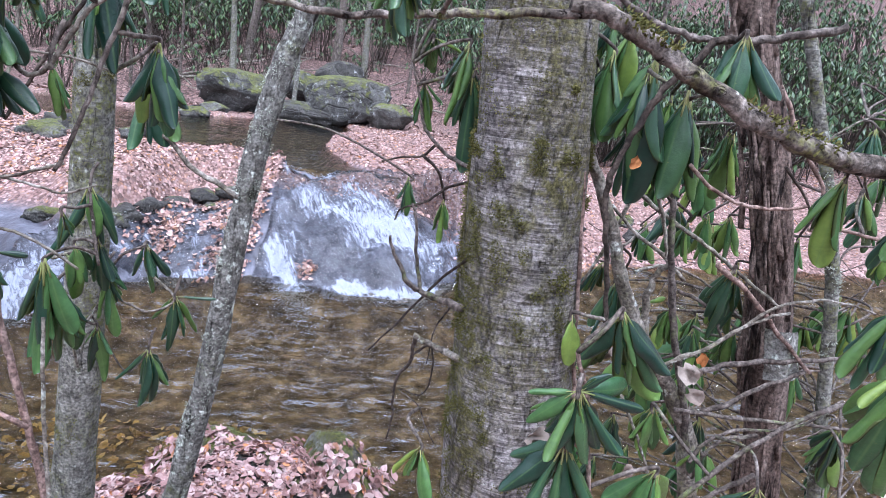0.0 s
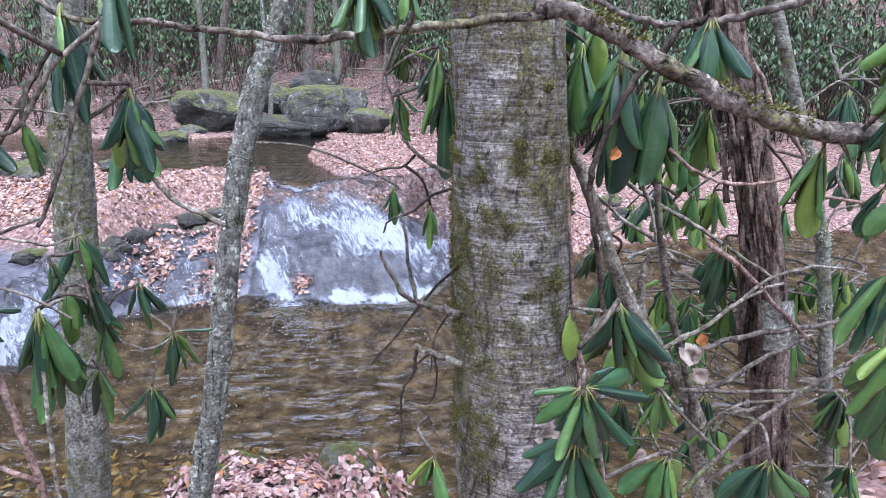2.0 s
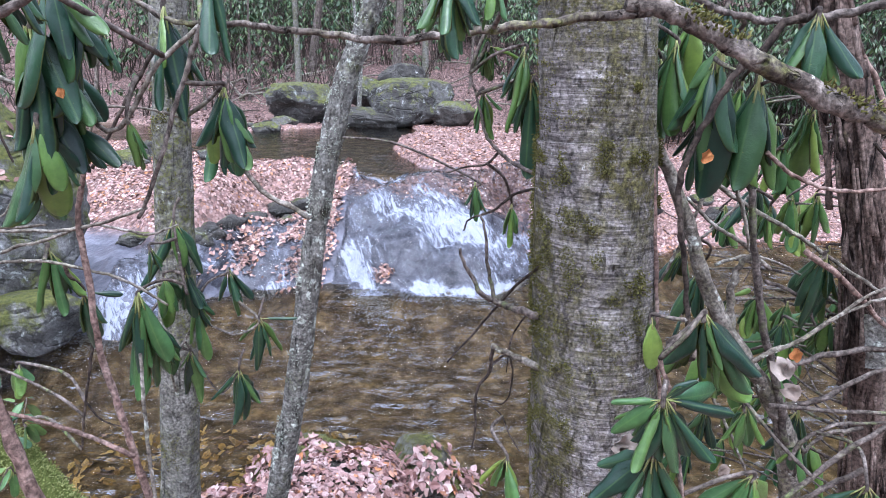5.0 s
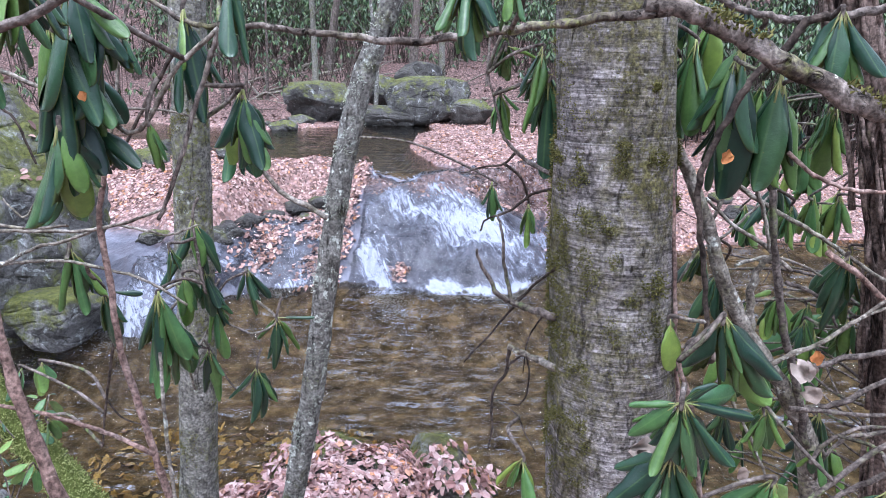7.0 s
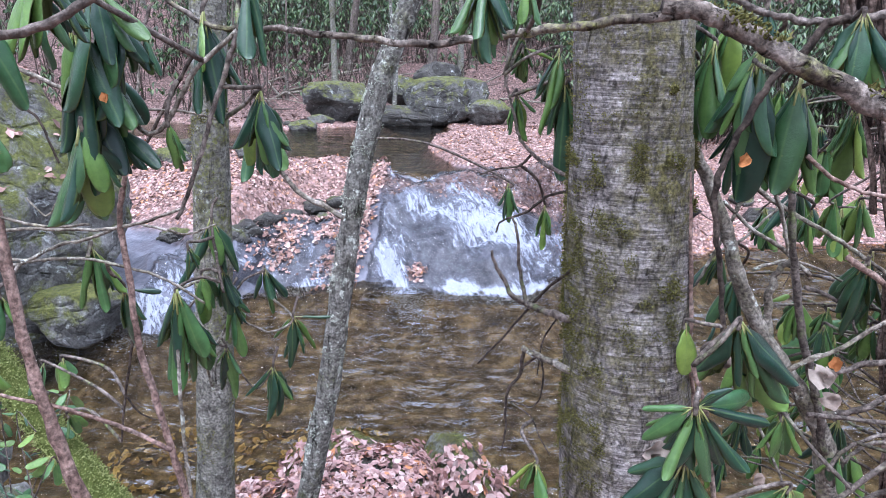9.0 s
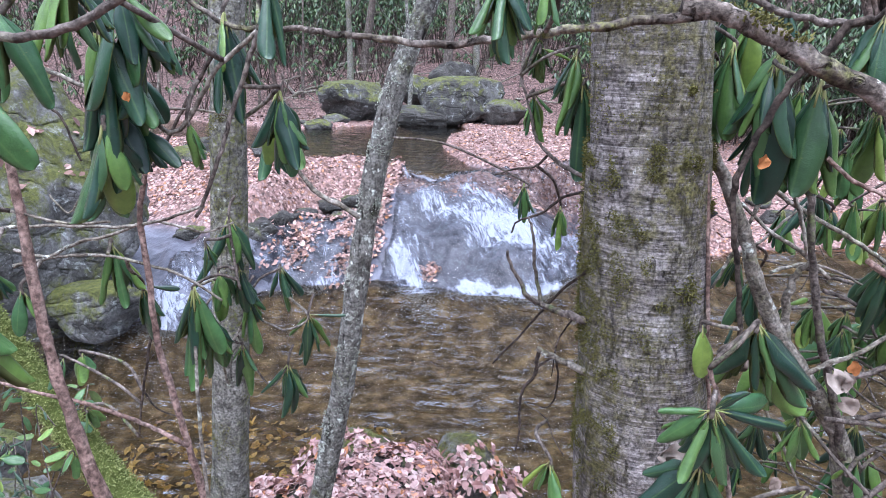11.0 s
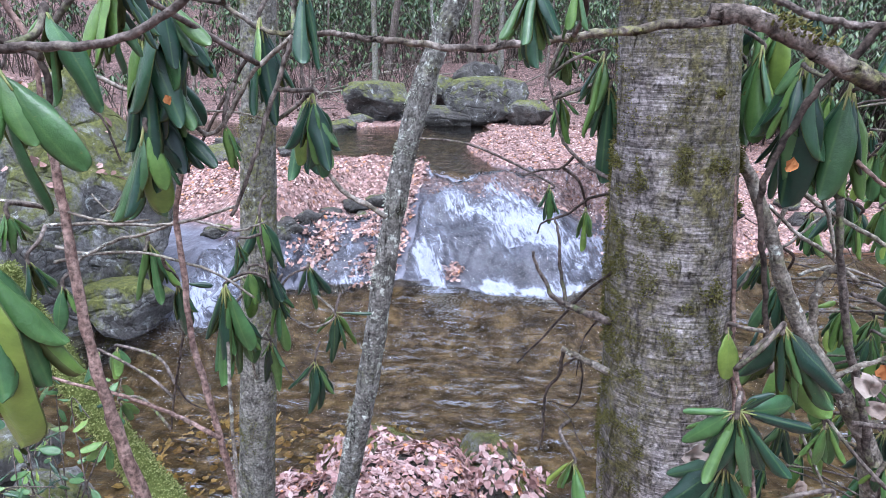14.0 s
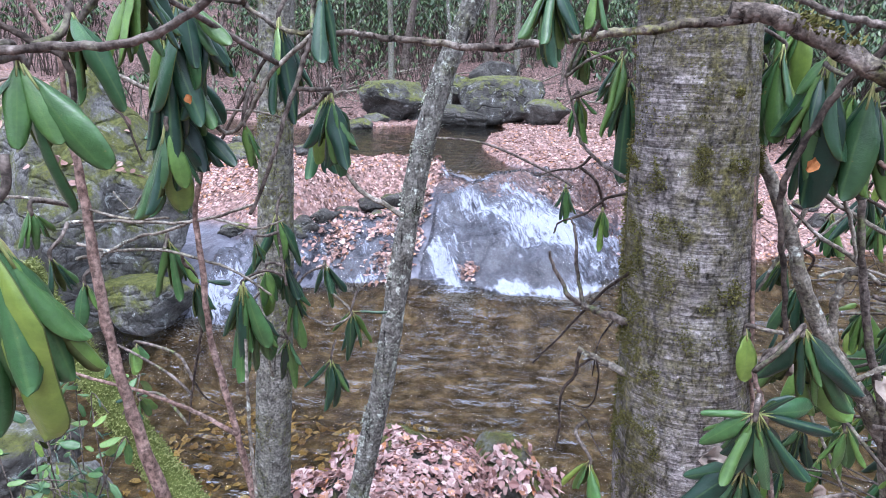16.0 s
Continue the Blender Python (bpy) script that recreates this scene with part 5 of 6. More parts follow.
sprig(right_bush, (1.971, 2.805, 2.337), [(2.005, 2.805, 2.233), (1.965, 2.805, 2.226), (2.038, 2.805, 2.219), (1.93, 2.805, 2.242), (2.069, 2.805, 2.238), (2.015, 2.805, 2.219)], "light")
sprig(right_bush, (1.045, 2.867, 1.392), [(1.079, 2.867, 1.215), (1.055, 2.867, 1.253), (0.97, 2.867, 1.241), (1.085, 2.867, 1.23), (1.133, 2.867, 1.248)], "light")
sprig(right_bush, (1.502, 3.142, 1.94), [(1.579, 3.142, 1.791), (1.5, 3.142, 1.792), (1.404, 3.142, 1.787), (1.389, 3.142, 1.804), (1.566, 3.142, 1.791)], "light")
branch(right_bush, [(0.821, 1.15, 2.15), (0.737, 1.15, 2.126), (0.672, 1.15, 2.102)], 0.006, 0.004, "twig", 84)
branch(right_bush, [(0.724, 1.1, 2.4), (0.638, 1.1, 2.438), (0.586, 1.1, 2.426)], 0.006, 0.004, "twig", 85)
branch(right_bush, [(0.746, 1.1, 2.323), (0.68, 1.1, 2.299), (0.626, 1.1, 2.282)], 0.006, 0.004, "twig", 86)
sprig(right_bush, (0.408, 1.45, 1.896), [(0.341, 1.45, 1.845), (0.364, 1.45, 1.793), (0.388, 1.45, 1.787), (0.421, 1.45, 1.785), (0.499, 1.45, 1.792), (0.475, 1.45, 1.782), (0.53, 1.45, 1.867), (0.456, 1.45, 1.934), (0.517, 1.45, 1.893), (0.451, 1.45, 1.773)], "wide")
sprig(right_bush, (0.404, 1.44, 1.901), [(0.33, 1.44, 1.887), (0.33, 1.44, 1.836), (0.424, 1.44, 1.934)], "broad")
sprig(right_bush, (0.472, 1.5, 2.016), [(0.497, 1.5, 1.91), (0.581, 1.5, 1.877), (0.549, 1.5, 1.888), (0.519, 1.5, 1.935), (0.576, 1.5, 1.918)], "wide")
sprig(right_bush, (0.488, 1.55, 1.988), [(0.544, 1.55, 1.843), (0.587, 1.55, 1.842), (0.436, 1.55, 1.937)], "broad")
sprig(right_bush, (0.412, 1.48, 1.784), [(0.337, 1.48, 1.734), (0.32, 1.48, 1.687), (0.352, 1.48, 1.652), (0.403, 1.48, 1.637), (0.452, 1.48, 1.651), (0.481, 1.48, 1.677), (0.516, 1.48, 1.635)], "wide")
sprig(right_bush, (0.587, 1.5, 1.736), [(0.51, 1.5, 1.661), (0.544, 1.5, 1.642), (0.599, 1.5, 1.627), (0.619, 1.5, 1.643), (0.651, 1.5, 1.646)], "broad")
sprig(right_bush, (0.916, 1.7, 1.59), [(0.817, 1.7, 1.491), (0.867, 1.7, 1.467), (0.91, 1.7, 1.449), (0.951, 1.7, 1.454), (0.99, 1.7, 1.466), (1.027, 1.7, 1.492)], "wide")
sprig(right_bush, (0.673, 1.15, 2.1), [(0.617, 1.15, 2.052), (0.651, 1.15, 1.952), (0.692, 1.15, 1.923), (0.722, 1.15, 1.926), (0.748, 1.15, 1.947)], "broad")
sprig(right_bush, (0.951, 1.5, 2.076), [(0.886, 1.5, 1.931), (0.918, 1.5, 1.909), (0.927, 1.5, 1.952), (0.959, 1.5, 1.93), (0.979, 1.5, 1.993)], "wide")
sprig(right_bush, (0.988, 2.1, 1.981), [(0.946, 2.1, 1.81), (0.975, 2.1, 1.777), (0.996, 2.1, 1.801), (1.024, 2.1, 1.777), (1.042, 2.1, 1.825)], "dark")
sprig(right_bush, (0.908, 2.1, 1.794), [(0.877, 2.1, 1.714), (0.913, 2.1, 1.689), (0.934, 2.1, 1.713), (0.949, 2.1, 1.729)], "dark")
sprig(right_bush, (1.051, 2.15, 1.783), [(1.029, 2.15, 1.691), (1.059, 2.15, 1.665), (1.081, 2.15, 1.69)], "light")
sprig(right_bush, (1.418, 2.4, 1.759), [(1.394, 2.4, 1.663), (1.434, 2.4, 1.603), (1.475, 2.4, 1.661), (1.488, 2.4, 1.7)], "light")
sprig(right_bush, (1.573, 2.4, 1.796), [(1.55, 2.4, 1.64), (1.585, 2.4, 1.62), (1.619, 2.4, 1.659), (1.639, 2.4, 1.718)], "light")
sprig(right_bush, (1.355, 2.3, 1.625), [(1.344, 2.3, 1.452), (1.387, 2.3, 1.431), (1.42, 2.3, 1.469), (1.44, 2.3, 1.527)], "light")
sprig(right_bush, (1.471, 2.2, 1.496), [(1.447, 2.2, 1.363), (1.491, 2.2, 1.283), (1.527, 2.2, 1.301), (1.545, 2.2, 1.359), (1.433, 2.2, 1.441)], "light")
sprig(right_bush, (1.376, 2.0, 1.355), [(1.357, 2.0, 1.267), (1.398, 2.0, 1.237), (1.42, 2.0, 1.263)], "light")
sprig(right_bush, (1.878, 2.9, 2.464), [(1.846, 2.9, 2.379), (1.888, 2.9, 2.349), (1.922, 2.9, 2.36)], "light")
sprig(right_bush, (0.587, 1.1, 2.425), [(0.558, 1.1, 2.335), (0.569, 1.1, 2.338), (0.573, 1.1, 2.274), (0.588, 1.1, 2.28), (0.542, 1.1, 2.382)], "broad")
sprig(right_bush, (0.626, 1.1, 2.281), [(0.574, 1.1, 2.225), (0.588, 1.1, 2.219), (0.616, 1.1, 2.21)], "wide")
sprig(right_bush, (0.616, 1.75, 2.374), [(0.636, 1.75, 2.174), (0.61, 1.75, 2.213), (0.662, 1.75, 2.225), (0.59, 1.75, 2.246), (0.581, 1.75, 2.179)], "wide")
sprig(right_bush, (0.543, 1.75, 2.423), [(0.49, 1.75, 2.281), (0.523, 1.75, 2.156), (0.556, 1.75, 2.179), (0.578, 1.75, 2.245), (0.494, 1.75, 2.36)], "wide")
sprig(right_bush, (0.951, 2.2, 2.296), [(0.926, 2.2, 2.176), (0.958, 2.2, 2.115), (0.987, 2.2, 2.146), (1.005, 2.2, 2.193)], "light")
sprig(right_bush, (0.493, 1.85, 2.435), [(0.476, 1.85, 2.267), (0.493, 1.85, 2.279), (0.519, 1.85, 2.325)], "light")
sprig(right_bush, (1.038, 2.2, 1.493), [(1.041, 2.2, 1.325), (1.075, 2.2, 1.275), (1.099, 2.2, 1.303), (1.082, 2.2, 1.361)], "dark")
sprig(right_bush, (0.796, 2.0, 1.616), [(0.787, 2.0, 1.488), (0.817, 2.0, 1.453), (0.835, 2.0, 1.477)], "light")
for i in range(26):
    r = random.Random(i + 7000)
    y = r.uniform(2.3, 3.3)
    c = Vector((0.3 + (y - 0.5) * r.uniform(0.25, 0.72), y, 2.36 - (y - 0.5) * r.uniform(0.05, 0.62)))
    L = r.uniform(0.13, 0.19)
    sprig(right_bush, c, [c + Vector((r.gauss(0, 0.28) * L, r.gauss(0, 0.2) * L, -L * r.uniform(0.85, 1.05))) for q in range(r.randint(4, 7))], r.choice(("dark", "light", "broad")))
left_bush = bush("thin-stemmed rhododendron with rolled drooping leaves", (-0.504, 1.65, 0.75))
branch(left_bush, [(-0.538, 1.65, 2.252), (-0.569, 1.65, 2.163), (-0.58, 1.65, 2.101), (-0.573, 1.65, 1.995), (-0.567, 1.65, 1.862), (-0.542, 1.65, 1.734), (-0.518, 1.65, 1.611), (-0.5, 1.65, 1.522), (-0.344, 1.65, 0.75)], 0.0044, 0.0083, "pink_stem", 54, "stem")
branch(left_bush, [(-0.478, 1.62, 1.873), (-0.481, 1.62, 1.765), (-0.481, 1.62, 1.645), (-0.477, 1.62, 1.545), (-0.446, 1.62, 0.78)], 0.0033, 0.0043, "pale_twig", 55, "stem")
branch(left_bush, [(-0.906, 1.6, 1.792), (-0.782, 1.6, 1.765), (-0.708, 1.6, 1.754), (-0.635, 1.6, 1.734), (-0.563, 1.6, 1.708), (-0.497, 1.6, 1.675)], 0.0028, 0.0047, "pink_stem", 56)
branch(left_bush, [(-0.662, 1.5, 2.384), (-0.614, 1.5, 2.369), (-0.566, 1.5, 2.349), (-0.509, 1.5, 2.328), (-0.468, 1.5, 2.311), (-0.431, 1.5, 2.282), (-0.401, 1.5, 2.3), (-0.372, 1.5, 2.345), (-0.343, 1.5, 2.385), (-0.283, 1.5, 2.432)], 0.0034, 0.0038, "pale_twig", 57)
branch(left_bush, [(-0.283, 1.5, 2.432), (-0.299, 1.5, 2.394), (-0.327, 1.5, 2.322), (-0.349, 1.5, 2.263), (-0.372, 1.5, 2.203), (-0.399, 1.5, 2.15)], 0.0042, 0.003, "twig", 58)
branch(left_bush, [(-0.534, 1.6, 2.303), (-0.486, 1.6, 2.311), (-0.412, 1.6, 2.308), (-0.359, 1.6, 2.295)], 0.0023, 0.0019, "pale_twig", 59)
branch(left_bush, [(-0.482, 1.8, 2.406), (-0.539, 1.8, 2.322), (-0.579, 1.8, 2.257), (-0.627, 1.8, 2.179)], 0.0038, 0.0033, "dark_twig", 60)
branch(left_bush, [(-0.633, 1.9, 2.441), (-0.649, 1.9, 2.373), (-0.663, 1.9, 2.293), (-0.711, 1.9, 2.126)], 0.003, 0.0036, "pale_twig", 61)
branch(left_bush, [(-0.851, 1.65, 2.078), (-0.765, 1.65, 2.086), (-0.681, 1.65, 2.088), (-0.598, 1.65, 2.093), (-0.524, 1.65, 2.111), (-0.455, 1.65, 2.137)], 0.0034, 0.0029, "pale_twig", 62)
branch(left_bush, [(-0.867, 1.68, 1.993), (-0.798, 1.68, 2.012), (-0.728, 1.68, 2.047), (-0.661, 1.68, 2.065), (-0.594, 1.68, 2.092)], 0.004, 0.003, "pale_twig", 63)
branch(left_bush, [(-0.578, 1.7, 2.092), (-0.52, 1.7, 2.082), (-0.478, 1.7, 2.075), (-0.423, 1.7, 2.096)], 0.003, 0.002, "pale_twig", 64)
branch(left_bush, [(-0.861, 1.68, 2.027), (-0.798, 1.68, 2.016), (-0.732, 1.68, 2.022), (-0.666, 1.68, 2.025), (-0.582, 1.68, 2.008), (-0.54, 1.68, 1.998), (-0.491, 1.68, 1.975), (-0.448, 1.68, 1.945)], 0.0035, 0.0025, "pale_twig", 65)
branch(left_bush, [(-0.715, 1.9, 1.816), (-0.737, 1.9, 1.718), (-0.764, 1.9, 1.601), (-0.783, 1.9, 1.496)], 0.0036, 0.0024, "dark_twig", 66)
branch(left_bush, [(-0.761, 1.9, 1.623), (-0.729, 1.9, 1.576), (-0.683, 1.9, 1.558)], 0.0024, 0.0018, "dark_twig", 67)
branch(left_bush, [(-0.54, 2.3, 2.131), (-0.487, 2.3, 2.105), (-0.436, 2.3, 2.046), (-0.367, 2.3, 2.011), (-0.313, 2.3, 1.979)], 0.0053, 0.0084, "pale_twig", 68)
branch(left_bush, [(-0.683, 2.2, 1.496), (-0.692, 2.2, 1.582), (-0.646, 2.2, 1.651), (-0.618, 2.2, 1.719), (-0.628, 2.2, 1.783), (-0.68, 2.2, 1.814), (-0.744, 2.2, 1.792)], 0.0036, 0.0043, "pale_twig", 69)
branch(left_bush, [(-0.638, 2.25, 1.699), (-0.568, 2.25, 1.667), (-0.52, 2.25, 1.652), (-0.454, 2.25, 1.695), (-0.53, 2.25, 1.769)], 0.003, 0.0037, "pale_twig", 70)
branch(left_bush, [(-0.668, 2.25, 1.629), (-0.58, 2.25, 1.474), (-0.519, 2.25, 1.539)], 0.003, 0.0022, "twig", 71)
branch(left_bush, [(-0.615, 2.2, 1.751), (-0.572, 2.2, 1.817), (-0.513, 2.2, 1.851)], 0.0036, 0.0029, "twig", 72)
branch(left_bush, [(-0.581, 2.3, 2.473), (-0.553, 2.3, 2.403), (-0.537, 2.3, 2.303)], 0.0046, 0.0038, "twig", 73)
branch(left_bush, [(-0.607, 2.1, 2.003), (-0.6, 2.1, 1.923), (-0.586, 2.1, 1.819)], 0.0041, 0.0041, "twig", 74)
branch(left_bush, [(-0.694, 1.6, 2.309), (-0.673, 1.6, 2.291), (-0.659, 1.6, 2.255), (-0.646, 1.6, 2.217)], 0.0023, 0.0019, "dark_twig", 75)
sprig(left_bush, (-0.433, 1.4, 2.479), [(-0.439, 1.4, 2.352), (-0.504, 1.4, 2.324), (-0.411, 1.4, 2.383), (-0.374, 1.4, 2.412)], "wide")
sprig(left_bush, (-0.472, 1.42, 2.422), [(-0.522, 1.42, 2.247), (-0.483, 1.42, 2.237), (-0.406, 1.42, 2.296)], "wide")
sprig(left_bush, (-0.495, 1.45, 2.329), [(-0.55, 1.45, 2.147), (-0.489, 1.45, 2.155), (-0.458, 1.45, 2.246), (-0.443, 1.45, 2.227), (-0.512, 1.45, 2.192)], "wide")
sprig(left_bush, (-0.433, 1.43, 2.476), [(-0.474, 1.43, 2.338), (-0.424, 1.43, 2.323), (-0.455, 1.43, 2.304)], "wide")
sprig(left_bush, (-0.482, 1.47, 2.398), [(-0.534, 1.47, 2.23), (-0.486, 1.47, 2.239), (-0.456, 1.47, 2.273), (-0.541, 1.47, 2.271)], "wide")
sprig(left_bush, (-0.633, 1.9, 2.439), [(-0.671, 1.9, 2.386), (-0.645, 1.9, 2.361), (-0.626, 1.9, 2.36), (-0.6, 1.9, 2.362)], "dark")
sprig(left_bush, (-0.414, 1.25, 2.467), [(-0.426, 1.25, 2.378), (-0.459, 1.25, 2.393)], "dark")
sprig(left_bush, (-0.265, 1.5, 2.5), [(-0.256, 1.5, 2.394), (-0.244, 1.5, 2.384), (-0.279, 1.5, 2.44)], "dark")
sprig(left_bush, (-0.537, 2.3, 2.303), [(-0.603, 2.3, 2.165), (-0.56, 2.3, 2.181), (-0.537, 2.3, 2.185), (-0.5, 2.3, 2.152), (-0.476, 2.3, 2.107), (-0.574, 2.3, 2.08), (-0.531, 2.3, 2.093), (-0.496, 2.3, 2.091)], "dark")
sprig(left_bush, (-0.484, 1.5, 2.291), [(-0.411, 1.5, 2.235)], "wide")
sprig(left_bush, (-0.4, 1.5, 2.3), [(-0.412, 1.5, 2.22), (-0.388, 1.5, 2.23)], "light")
sprig(left_bush, (-0.605, 2.1, 2.003), [(-0.695, 2.1, 1.815), (-0.595, 2.1, 1.886), (-0.573, 2.1, 1.862), (-0.542, 2.1, 1.866)], "dark")
sprig(left_bush, (-0.53, 2.25, 1.835), [(-0.582, 2.25, 1.751), (-0.556, 2.25, 1.732), (-0.534, 2.25, 1.691), (-0.507, 2.25, 1.754), (-0.482, 2.25, 1.743)], "dark")
sprig(left_bush, (-0.687, 2.1, 1.754), [(-0.738, 2.1, 1.61), (-0.706, 2.1, 1.546), (-0.668, 2.1, 1.547), (-0.641, 2.1, 1.597)], "dark")
sprig(left_bush, (-0.61, 2.15, 1.863), [(-0.643, 2.15, 1.737), (-0.598, 2.15, 1.722), (-0.572, 2.15, 1.763)], "dark")
sprig(left_bush, (-0.686, 2.05, 1.83), [(-0.766, 2.05, 1.679), (-0.739, 2.05, 1.614), (-0.732, 2.05, 1.583), (-0.676, 2.05, 1.633), (-0.634, 2.05, 1.653), (-0.705, 2.05, 1.552)], "dark")
sprig(left_bush, (-0.641, 2.1, 1.862), [(-0.669, 2.1, 1.708), (-0.635, 2.1, 1.756), (-0.611, 2.1, 1.775)], "light")
sprig(left_bush, (-0.607, 2.2, 1.76), [(-0.643, 2.2, 1.648), (-0.619, 2.2, 1.632), (-0.59, 2.2, 1.667), (-0.575, 2.2, 1.6), (-0.56, 2.2, 1.721)], "dark")
sprig(left_bush, (-0.633, 2.2, 1.615), [(-0.684, 2.2, 1.475), (-0.66, 2.2, 1.58), (-0.59, 2.2, 1.548), (-0.616, 2.2, 1.456)], "dark")
sprig(left_bush, (-0.454, 2.25, 1.697), [(-0.526, 2.25, 1.614), (-0.485, 2.25, 1.563), (-0.462, 2.25, 1.529), (-0.4, 2.25, 1.57), (-0.35, 2.25, 1.705)], "dark")
sprig(left_bush, (-0.519, 2.25, 1.539), [(-0.599, 2.25, 1.445), (-0.558, 2.25, 1.428), (-0.52, 2.25, 1.373), (-0.481, 2.25, 1.413), (-0.536, 2.25, 1.382)], "dark")
sprig(left_bush, (-0.671, 1.7, 2.041), [(-0.706, 1.7, 1.915), (-0.69, 1.7, 1.922), (-0.649, 1.7, 1.913)], "light")
sprig(left_bush, (-0.645, 1.75, 1.939), [(-0.672, 1.75, 1.812), (-0.647, 1.75, 1.825), (-0.577, 1.75, 1.93)], "dark")
sprig(left_bush, (-0.623, 2.0, 1.964), [(-0.644, 2.0, 1.88), (-0.614, 2.0, 1.909)], "dark")
sprig(left_bush, (-0.973, 2.0, 1.655), [(-1.009, 2.0, 1.576), (-0.99, 2.0, 1.569), (-0.97, 2.0, 1.586), (-0.948, 2.0, 1.615)], "small")
sprig(left_bush, (-0.981, 2.0, 1.498), [(-1.002, 2.0, 1.424), (-0.975, 2.0, 1.434), (-0.95, 2.0, 1.451)], "small")
sprig(left_bush, (-1.026, 2.0, 1.638), [(-1.049, 2.0, 1.583), (-1.029, 2.0, 1.571)], "small")
sprig(left_bush, (-0.272, 1.55, 2.34), [(-0.322, 1.55, 2.254), (-0.3, 1.55, 2.272), (-0.292, 1.55, 2.219), (-0.276, 1.55, 2.268), (-0.259, 1.55, 2.233), (-0.244, 1.55, 2.225), (-0.273, 1.55, 2.21)], "wide")
sprig(left_bush, (-0.292, 1.6, 2.334), [(-0.334, 1.6, 2.224), (-0.281, 1.6, 2.212), (-0.254, 1.6, 2.231)], "broad")
sprig(left_bush, (-0.355, 1.55, 2.455), [(-0.38, 1.55, 2.327), (-0.366, 1.55, 2.31), (-0.34, 1.55, 2.319), (-0.327, 1.55, 2.295), (-0.367, 1.55, 2.379)], "dark")
sprig(left_bush, (-0.465, 1.4, 2.427), [(-0.512, 1.4, 2.259), (-0.482, 1.4, 2.275), (-0.466, 1.4, 2.241), (-0.419, 1.4, 2.3), (-0.518, 1.4, 2.332)], "wide")
sprig(left_bush, (-0.471, 1.4, 2.299), [(-0.527, 1.4, 2.157), (-0.506, 1.4, 2.171), (-0.468, 1.4, 2.162), (-0.475, 1.4, 2.201), (-0.441, 1.4, 2.214)], "wide")
front_bush = bush("rhododendron with broad hanging leaves near the path", (-0.653, 1.5, 0.8))
branch(front_bush, [(-0.708, 1.5, 2.305), (-0.699, 1.5, 2.222), (-0.695, 1.5, 2.154), (-0.69, 1.5, 2.055), (-0.678, 1.5, 1.908), (-0.662, 1.5, 1.809), (-0.639, 1.5, 1.707), (-0.601, 1.5, 1.577), (-0.368, 1.5, 0.78)], 0.0059, 0.014, "pink_stem", 76, "stem")
branch(front_bush, [(-0.45, 1.0, 2.391), (-0.375, 1.0, 2.396), (-0.328, 1.0, 2.4), (-0.273, 1.0, 2.403), (-0.228, 1.0, 2.415), (-0.188, 1.0, 2.439), (-0.159, 1.0, 2.465)], 0.0042, 0.0032, "twig", 77)
branch(front_bush, [(-0.63, 1.2, 2.441), (-0.545, 1.2, 2.426), (-0.506, 1.2, 2.407), (-0.468, 1.2, 2.388), (-0.466, 1.2, 2.338), (-0.48, 1.2, 2.298)], 0.0041, 0.0036, "dark_twig", 78)
branch(front_bush, [(-0.604, 1.3, 2.502), (-0.581, 1.3, 2.449), (-0.555, 1.3, 2.408), (-0.553, 1.3, 2.322)], 0.0041, 0.0034, "pink_stem", 79)
branch(front_bush, [(-0.923, 1.5, 2.153), (-0.79, 1.5, 2.159), (-0.696, 1.5, 2.145), (-0.614, 1.5, 2.131), (-0.542, 1.5, 2.138)], 0.003, 0.0021, "pale_twig", 80)
branch(front_bush, [(-0.64, 1.5, 2.177), (-0.612, 1.5, 2.149), (-0.589, 1.5, 2.174)], 0.0017, 0.0013, "pale_twig", 81)
branch(front_bush, [(-0.565, 1.1, 2.334), (-0.518, 1.1, 2.301), (-0.503, 1.1, 2.279)], 0.0023, 0.002, "twig", 82)
branch(front_bush, [(-0.565, 1.1, 2.334), (-0.494, 1.1, 2.364), (-0.441, 1.1, 2.376), (-0.425, 1.1, 2.403)], 0.0018, 0.0015, "twig", 83)
sprig(front_bush, (-0.399, 1.05, 2.38), [(-0.407, 1.05, 2.246), (-0.353, 1.05, 2.292), (-0.332, 1.05, 2.295), (-0.418, 1.05, 2.35), (-0.387, 1.05, 2.345)], "light")
sprig(front_bush, (-0.419, 1.15, 2.433), [(-0.435, 1.15, 2.341), (-0.409, 1.15, 2.387), (-0.367, 1.15, 2.345), (-0.369, 1.15, 2.411), (-0.448, 1.15, 2.409)], "light")
sprig(front_bush, (-0.713, 1.4, 2.162), [(-0.732, 1.4, 2.104), (-0.713, 1.4, 2.098), (-0.742, 1.4, 2.106)], "light")
sprig(front_bush, (-0.372, 1.2, 2.488), [(-0.407, 1.2, 2.388), (-0.398, 1.2, 2.4)], "wide")
sprig(front_bush, (-0.858, 1.6, 2.021), [(-0.894, 1.6, 1.943), (-0.872, 1.6, 1.921)], "dark")
sprig(front_bush, (-0.792, 1.6, 1.974), [(-0.792, 1.6, 1.898), (-0.802, 1.6, 1.915)], "light")
sprig(front_bush, (-0.403, 1.05, 2.388), [(-0.422, 1.05, 2.311), (-0.383, 1.05, 2.317), (-0.362, 1.05, 2.323)], "light")
branch(front_bush, [(-0.508, 0.98, 2.281), (-0.443, 0.98, 2.274), (-0.396, 0.98, 2.251)], 0.005, 0.004, "twig", 87)
